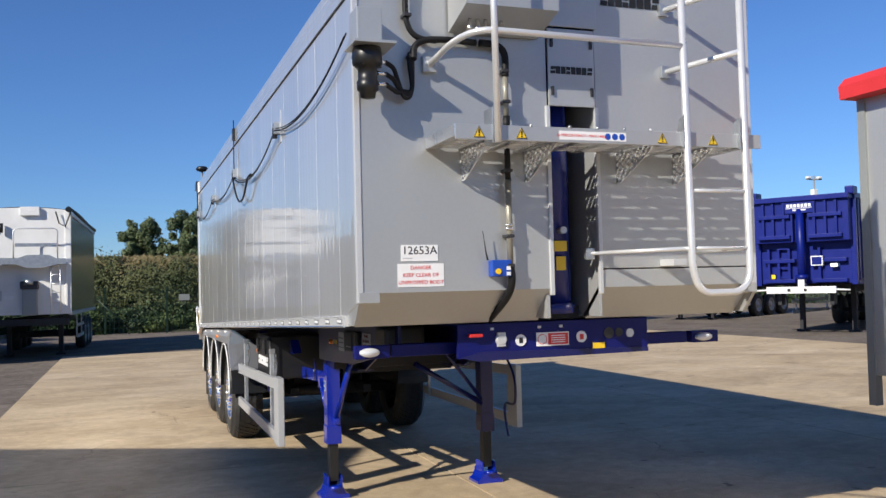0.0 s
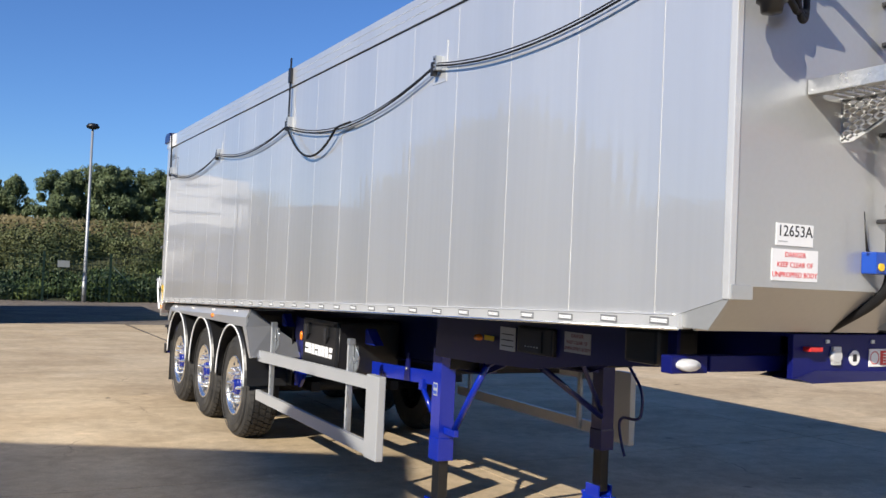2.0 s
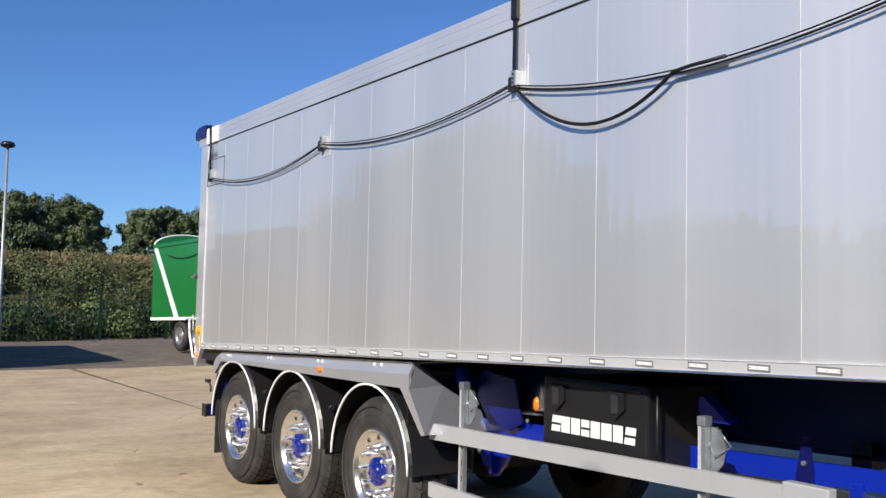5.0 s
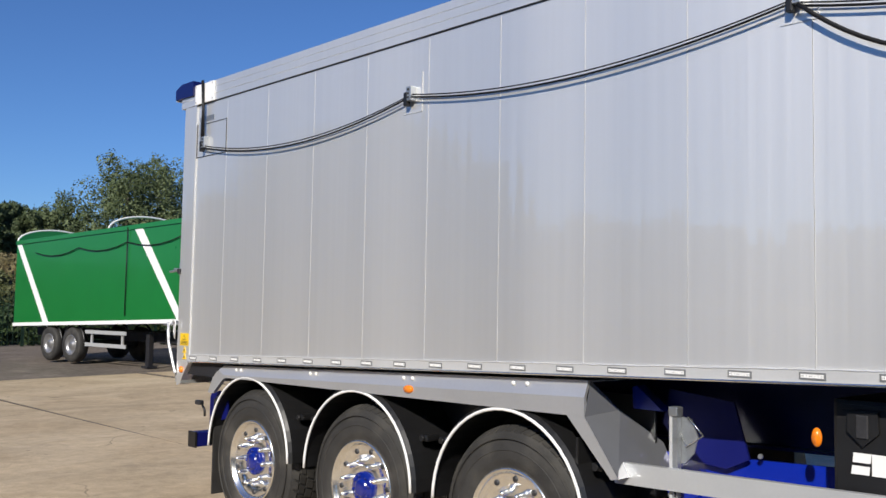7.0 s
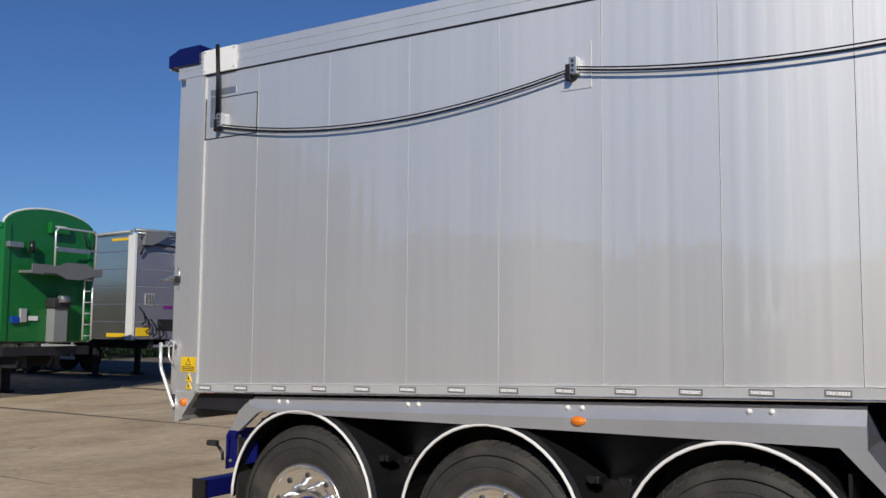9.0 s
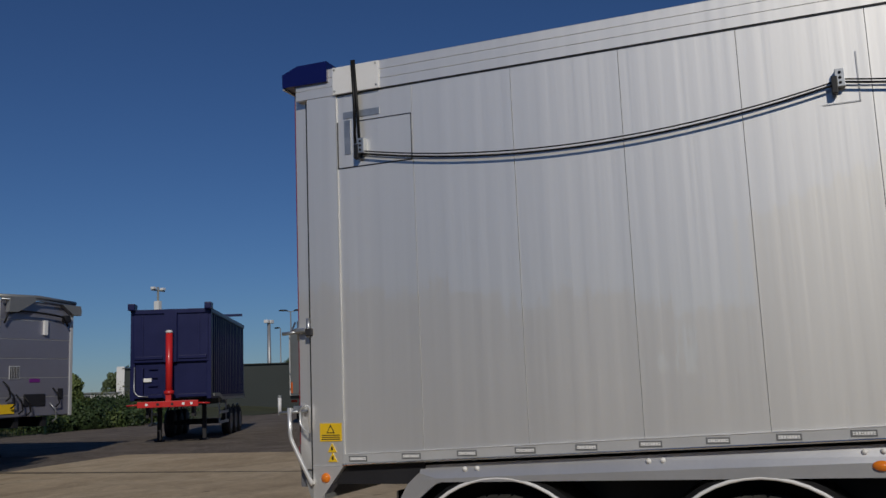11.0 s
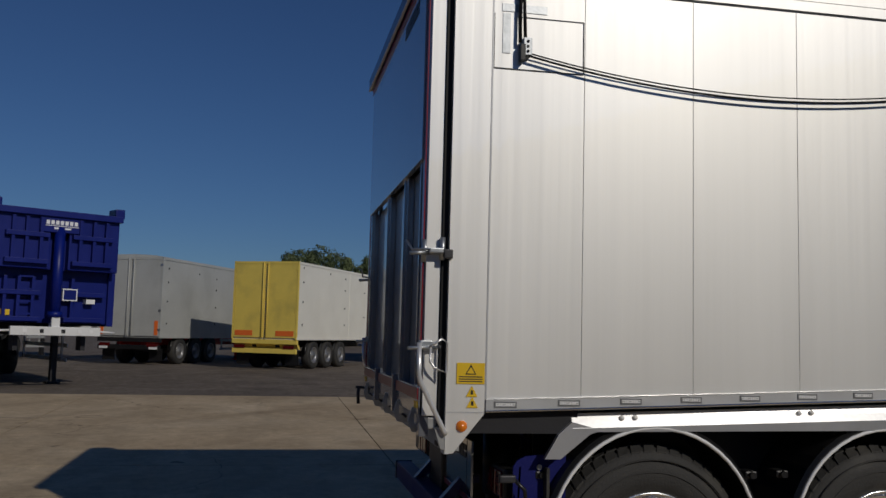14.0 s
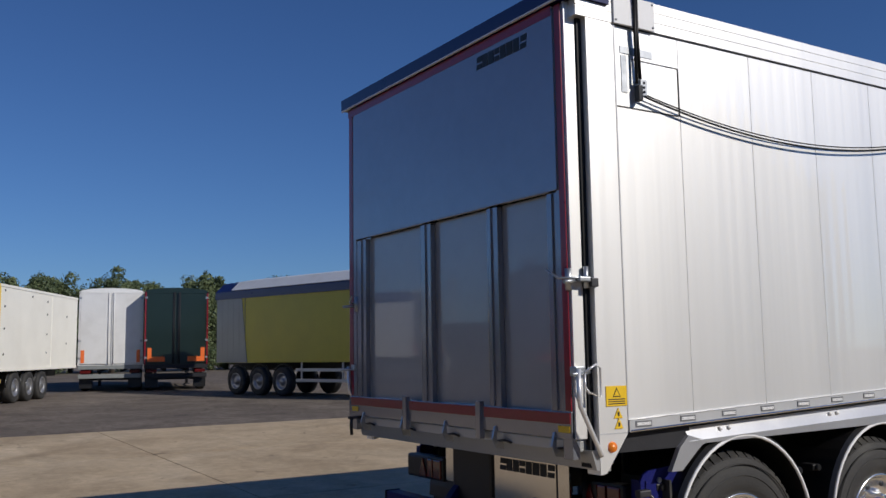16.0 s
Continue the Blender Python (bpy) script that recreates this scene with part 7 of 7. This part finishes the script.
# ---- fence, bank, trees ----
def leaf_mat(name, a, b):
    m = bpy.data.materials.new(name)
    m.use_nodes = True
    t = m.node_tree
    p = t.nodes["Principled BSDF"]
    g = t.nodes.new("ShaderNodeNewGeometry")
    r = t.nodes.new("ShaderNodeValToRGB")
    r.color_ramp.elements[0].color, r.color_ramp.elements[1].color = (*a, 1), (*b, 1)
    n = t.nodes.new("ShaderNodeTexNoise")
    n.inputs["Scale"].default_value, n.inputs["Detail"].default_value = 0.42, 3
    t.links.new(g.outputs["Position"], n.inputs["Vector"])
    mixed = t.nodes.new("ShaderNodeMath")
    mixed.operation = "MULTIPLY_ADD"
    mixed.inputs[1].default_value = 0.2
    far_ = t.nodes.new("ShaderNodeMapRange")
    far_.inputs["From Min"].default_value, far_.inputs["From Max"].default_value = 0.38, 0.62
    far_.inputs["To Min"].default_value, far_.inputs["To Max"].default_value = 0.0, 0.7
    t.links.new(n.outputs["Fac"], far_.inputs["Value"])
    t.links.new(g.outputs["Random Per Island"], mixed.inputs[0])
    t.links.new(far_.outputs["Result"], mixed.inputs[2])
    t.links.new(mixed.outputs[0], r.inputs["Fac"])
    p.inputs["Subsurface Weight"].default_value = 0.0
    t.links.new(r.outputs["Color"], p.inputs["Base Color"])
    p.inputs["Roughness"].default_value = 0.6
    p.inputs["Specular IOR Level"].default_value = 0.3
    return m


LEAF = leaf_mat("tree leaves", (0.056, 0.080, 0.036), (0.148, 0.182, 0.080))
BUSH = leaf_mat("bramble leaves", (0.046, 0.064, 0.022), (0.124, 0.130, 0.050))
# shrub green darkened further, with shade at the bank's foot in it
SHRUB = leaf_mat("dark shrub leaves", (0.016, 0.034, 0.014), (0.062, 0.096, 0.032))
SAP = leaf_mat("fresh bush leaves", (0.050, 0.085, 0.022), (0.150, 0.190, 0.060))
DRY = leaf_mat("dry grass blades", (0.085, 0.075, 0.032), (0.20, 0.155, 0.070))
STRAW = mat("dry straw turf", (0.36, 0.31, 0.18), 0.95, 0.0, 0.25, 0.9, 0.3, 12)
BARK = mat("bark", (0.07, 0.055, 0.04), 0.9, 0.0, 0.3, 6, 0.5, 30)
SOIL = mat("bank soil", (0.050, 0.055, 0.024), 0.95, 0.0, 0.4, 0.8, 0.3, 10)
FENCE = mat("dark green fence steel", (0.007, 0.024, 0.015), 0.5, 0.2, 0.1, 5)


def leaves(name, centres, size, material, seed, squash=0.7, outward=None):
    """Many small leaf sprays round the given points, as one mesh; outward turns their faces roughly that way."""
    rng = np.random.default_rng(seed)
    c = np.asarray(centres)
    n = len(c)
    u = rng.normal(size=(n, 3))
    w = rng.normal(size=(n, 3))
    if outward is not None:
        f = np.asarray(outward) + 0.45 * rng.normal(size=(n, 3))
        f /= np.linalg.norm(f, axis=1)[:, None]
        u -= (u * f).sum(1)[:, None] * f
        w = np.cross(f, u)
    u /= np.linalg.norm(u, axis=1)[:, None]
    w -= (w * u).sum(1)[:, None] * u
    w /= np.linalg.norm(w, axis=1)[:, None]
    s = size * rng.uniform(0.6, 1.4, (n, 1))
    u, w = u * s, w * s * squash
    v = np.stack([c - u, c + w * 0.8 - u * 0.1, c + u, c - w * 0.8 + u * 0.1], 1).reshape(-1, 3)
    me = bpy.data.meshes.new(name)
    me.from_pydata(v.tolist(), [], np.arange(n * 4).reshape(-1, 4).tolist())
    me.materials.append(material)
    return me


def crown_points(rng, blobs, per, tall=0.85):
    """Points in uneven clumps, and the way out of each clump."""
    out, way = [], []
    for x, y, z, r in blobs:
        d = rng.normal(size=(per, 3))
        d /= np.linalg.norm(d, axis=1)[:, None]
        bump = 1 + 0.22 * np.sin(d[:, :1] * 5.1 + x * 3) * np.sin(d[:, 1:2] * 4.3 + y * 3) + 0.16 * np.sin(d[:, 2:] * 6.2 + x)
        rr = r * bump * rng.uniform(0.45, 1.12, (per, 1)) ** 0.5
        out.append(np.array([x, y, z]) + d * rr * np.array([1, 1, tall]))
        way.append(d)
    return np.concatenate(out), np.concatenate(way)


def tree(x, y, z, h, spread, seed, per=300, size=0.11, blobs_n=84, low=0.04, label="leafy broad green tree with an uneven crown"):
    rng = np.random.default_rng(seed)
    v = thing("tree", label, "tree", Matrix.Translation((x, y, z)), "trees beyond the yard")
    bm = bmesh.new()
    tube(bm, [(0, 0, -0.5), (0.1, 0, h * 0.25), (0.0, 0.1, h * 0.55), (0.1, 0, h * 0.85)], [0.03 * h, 0.022 * h, 0.014 * h, 0.004 * h], 8)
    blobs = []
    for k in range(blobs_n):
        a, f = rng.uniform(0, 6.28), rng.uniform(low, 0.95)
        rad = spread * rng.uniform(0.2, 0.95) * math.sin(math.pi * min(1, f * 0.80 + 0.12)) ** 0.6
        b = (math.cos(a) * rad, math.sin(a) * rad, h * f, spread * rng.uniform(0.11, 0.25))
        blobs.append(b)
        if k < 7:
            tube(bm, [(0, 0, h * f * 0.6), (b[0] * 0.6, b[1] * 0.6, h * f * 0.85), b[:3]], [0.010 * h, 0.006 * h, 0.002 * h], 5)
    part("trunk", bm, BARK, v)
    at, way = crown_points(rng, blobs, per, 1.35)
    ob = new("crown", leaves("crown", at, size, LEAF, seed, outward=way))
    ob.parent = v
    return v


# bank along the far side of the yard
def bank_z(x, y):
    t = min(1, max(0, (y - 42.5) / 9.0))
    return ground_z(x, 42) - 0.05 + 3.6 * t * t * (3 - 2 * t) * (1.0 if x < 22 else max(0.15, 1 - (x - 22) / 14))


bm = bmesh.new()
xs, ys = [-90 + 3 * k for k in range(64)], [42 + 1.2 * k for k in range(12)] + [75, 110]
g = [[bm.verts.new((x, y, bank_z(x, y) + 0.12 * noise.noise((x * 0.3, y * 0.3, 0)))) for y in ys] for x in xs]
for i in range(len(xs) - 1):
    for j in range(len(ys) - 1):
        bm.faces.new((g[i][j], g[i + 1][j], g[i + 1][j + 1], g[i][j + 1])).smooth = True
solid("bank", bm, SOIL, "overgrown earth bank behind the fence", "bank", kind="structure")
rng = np.random.default_rng(5)
upper, lower, sunny = [], [], []
for k in range(330):
    x, y = rng.uniform(-34, 40), 44.6 + 5.6 * rng.uniform() ** 0.9
    r = (0.5 + 1.5 * rng.uniform() ** 2) * (1.0 if y < 48.5 else 0.5)
    upper.append((x, y, bank_z(x, y) + r * 0.18, r))
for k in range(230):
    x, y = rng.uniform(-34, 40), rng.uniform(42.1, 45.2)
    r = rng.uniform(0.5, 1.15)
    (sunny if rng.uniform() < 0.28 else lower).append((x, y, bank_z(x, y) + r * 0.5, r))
# tall shrub and a low hedge at the end of the fence
for k in range(18):
    sunny.append((32.3 + 1.7 * rng.uniform(), 43.6 + 0.8 * rng.uniform(), 0.3 + 0.15 * k, 0.80 - 0.022 * k))
for k in range(18):
    lower.append((33.4 + 0.3 * k, 44.2 + 0.3 * math.sin(k * 2.1), 0.9 + 0.25 * math.sin(k * 1.7), 0.85))
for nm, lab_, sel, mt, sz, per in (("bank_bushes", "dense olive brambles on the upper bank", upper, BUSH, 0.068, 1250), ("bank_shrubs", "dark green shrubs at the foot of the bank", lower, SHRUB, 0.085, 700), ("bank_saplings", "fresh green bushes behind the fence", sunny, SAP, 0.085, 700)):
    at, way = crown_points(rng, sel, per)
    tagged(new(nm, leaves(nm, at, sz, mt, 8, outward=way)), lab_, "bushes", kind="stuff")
top = np.column_stack([rng.uniform(-34, 30, 26000), rng.uniform(48.5, 53, 26000), np.zeros(26000)])
top[:, 2] = [bank_z(x, y) + rng.uniform(0.0, 0.55) for x, y, _ in top]
tagged(new("bank_grass", leaves("bank_grass", top, 0.17, DRY, 9, 0.3, outward=np.tile((-0.2, -0.7, 0.5), (26000, 1)))), "dry brown grass along the top of the bank", "grass", kind="stuff")
for k, (x, y, h, sp) in enumerate(((3.6, 68, 5.4, 1.9), (5.2, 70, 6.0, 2.0), (6.9, 68, 6.1, 2.1), (8.6, 70, 6.2, 2.1), (10.3, 69, 6.2, 2.1), (11.9, 69, 5.8, 1.7), (15.8, 69, 5.7, 1.8), (17.4, 70, 6.0, 2.1), (19.2, 70, 5.9, 2.1), (21.2, 70, 5.8, 2.2), (0.2, 70, 5.0, 1.7), (-21.0, 78, 6.0, 2.6), (28.5, 70, 6.4, 3.0), (21.0, 58, 9.0, 4.4), (24.4, 59, 8.4, 3.6), (27.0, 60, 7.0, 3.2), (33.0, 62, 7.4, 3.6), (38.0, 66, 6.0, 3.0))):
    tree(x, y, 3.2 if x < 25 else 1.6, h * 0.82 + 0.4, sp, 20 + k, per=360 if abs(x - 10) < 13 else 240, size=0.085)
for k in range(22):
    tree(76 + 3 * math.sin(k * 2.1), 8.6 - 2.25 * k, 0.4, 8.0 + 0.45 * math.sin(k * 1.7), 3.0, 60 + k, per=420, size=0.10, blobs_n=44, low=0.10)
for k in range(9):
    tree(84 + 6.5 * k, 118 - 6.0 * k, -0.3, 5.6 + 1.2 * math.sin(k * 2.3), 3.2, 120 + k, per=200, size=0.22)
# mound of dry grass with trees behind it, across the yard
def mound_z(x, y):
    crest = float(np.interp(y, [4, 8, 13, 20, 28, 40, 60], [0.0, 1.0, 2.0, 2.5, 3.6, 3.4, 0.0]))
    u = max(0.0, min(1.0, (-11.6 - x) / 3.0))
    return crest * u * u * (3 - 2 * u) - 0.04


bm = bmesh.new()
xs, ys = [-11.5 - 0.6 * k for k in range(7)] + [-20, -30], [3 + 1.5 * k for k in range(39)]
g = [[bm.verts.new((x, y, mound_z(x, y) + 0.05 * noise.noise((x * 0.8, y * 0.8, 3)))) for y in ys] for x in xs]
for i in range(len(xs) - 1):
    for j in range(len(ys) - 1):
        bm.faces.new((g[i][j], g[i][j + 1], g[i + 1][j + 1], g[i + 1][j])).smooth = True
solid("mound", bm, STRAW, "mound of dry pale grass across the yard", "bank", kind="structure")
gr = np.column_stack([-11.6 - 4.5 * rng.uniform(size=9000), rng.uniform(5, 45, 9000), np.zeros(9000)])
gr[:, 2] = [mound_z(x, y) + rng.uniform(0.0, 0.25) for x, y, _ in gr]
tagged(new("mound_grass", leaves("mound_grass", gr, 0.16, DRY, 19, 0.25)), "dry straw-coloured grass on the mound", "grass", kind="stuff")
for k, (x, y, h, sp) in enumerate(((-18.0, 36.0, 5.6, 2.8), (-17.5, 31.5, 6.4, 2.8), (-17.2, 27.6, 6.0, 2.6), (-17.6, 24.2, 4.6, 2.2), (-18.5, 20.0, 3.0, 2.0), (-18.0, 16.6, 2.8, 2.0), (-18.6, 12.8, 2.9, 2.0), (-19.0, 8.6, 3.2, 2.0), (-18.5, 41.5, 4.6, 2.8))):
    tree(x, y, mound_z(x, y) - 0.1, h - 1.2, sp, 150 + k, per=110, size=0.2)
# mesh fence
fence = thing("mesh_fence", "dark green steel mesh fence along the bank", "fence", group="")
bm = bmesh.new()
prism(bm, [(0.0, 0.02), (0.018, 0.02), (0.018, 2.12), (0.0, 2.12)], "y", 40.97, 40.985)
pale = mesh_of("wire", bm, FENCE)
for k in range(290):
    ob = new("wire", pale)
    ob.parent = fence
    ob.location = (-30 + 0.2 * k, 0, ground_z(-30 + 0.2 * k, 41))
for k in range(22):
    x = -30 + 2.8 * k
    boxpart("post", (x - 0.05, x + 0.05, 41.02, 41.12, ground_z(x, 41) - 0.1, ground_z(x, 41) + 2.2), FENCE, fence)
for z in (0.15, 0.5, 0.85, 1.2, 1.55, 1.9, 2.12):
    boxpart("rail", (-30, 30, 40.985, 41.0, z - 0.008, z + 0.008), FENCE, fence)
for x in (-2.3, 3.7):
    tubepart("brace", [(x, 40.9, 1.5), (x + 1.4, 40.9, 0.12)], 0.035, FENCE, fence, 8)
boxpart("notice", (1.35, 1.85, 40.95, 40.965, 1.40, 1.70), GREYP, fence)
# concrete slabs, last because they are many
for i in range(len(PX) - 1):
    for j in range(len(PY) - 1):
        a, b, c, d = PX[i] + 0.008, PX[i + 1] - 0.008, PY[j] + 0.008, PY[j + 1] - 0.008
        bm = bmesh.new()
        tops = [bm.verts.new((x, y, ground_z(x, y))) for x, y in ((a, c), (3.0 if a < 3 < b else (a + b) / 2, c), (b, c), (b, d), (3.0 if a < 3 < b else (a + b) / 2, d), (a, d))]
        lows = [bm.verts.new((v.co.x, v.co.y, v.co.z - 0.12)) for v in tops]
        bm.faces.new((tops[0], tops[1], tops[4], tops[5]))
        bm.faces.new((tops[1], tops[2], tops[3], tops[4]))
        for k in range(6):
            bm.faces.new((lows[k], lows[(k + 1) % 6], tops[(k + 1) % 6], tops[k]))
        part("slab", bm, CONCRETE, pave)
bm = bmesh.new()
for x in PX[1:-1]:
    box(bm, x - 0.012, x + 0.012, PY[0], PY[-1], ground_z(x, 0) - 0.10, ground_z(x, 0) - 0.012)
for y in PY[1:-1]:
    for x0, x1 in zip(PX, PX[1:]):
        prism(bm, [(x0, ground_z(x0, y) - 0.1), (x1, ground_z(x1, y) - 0.1), (x1, ground_z(x1, y) - 0.012), (3.0 if x0 < 3 < x1 else (x0 + x1) / 2, ground_z(3.0 if x0 < 3 < x1 else (x0 + x1) / 2, y) - 0.012), (x0, ground_z(x0, y) - 0.012)], "y", y - 0.012, y + 0.012)
part("joint", bm, JOINT, pave)
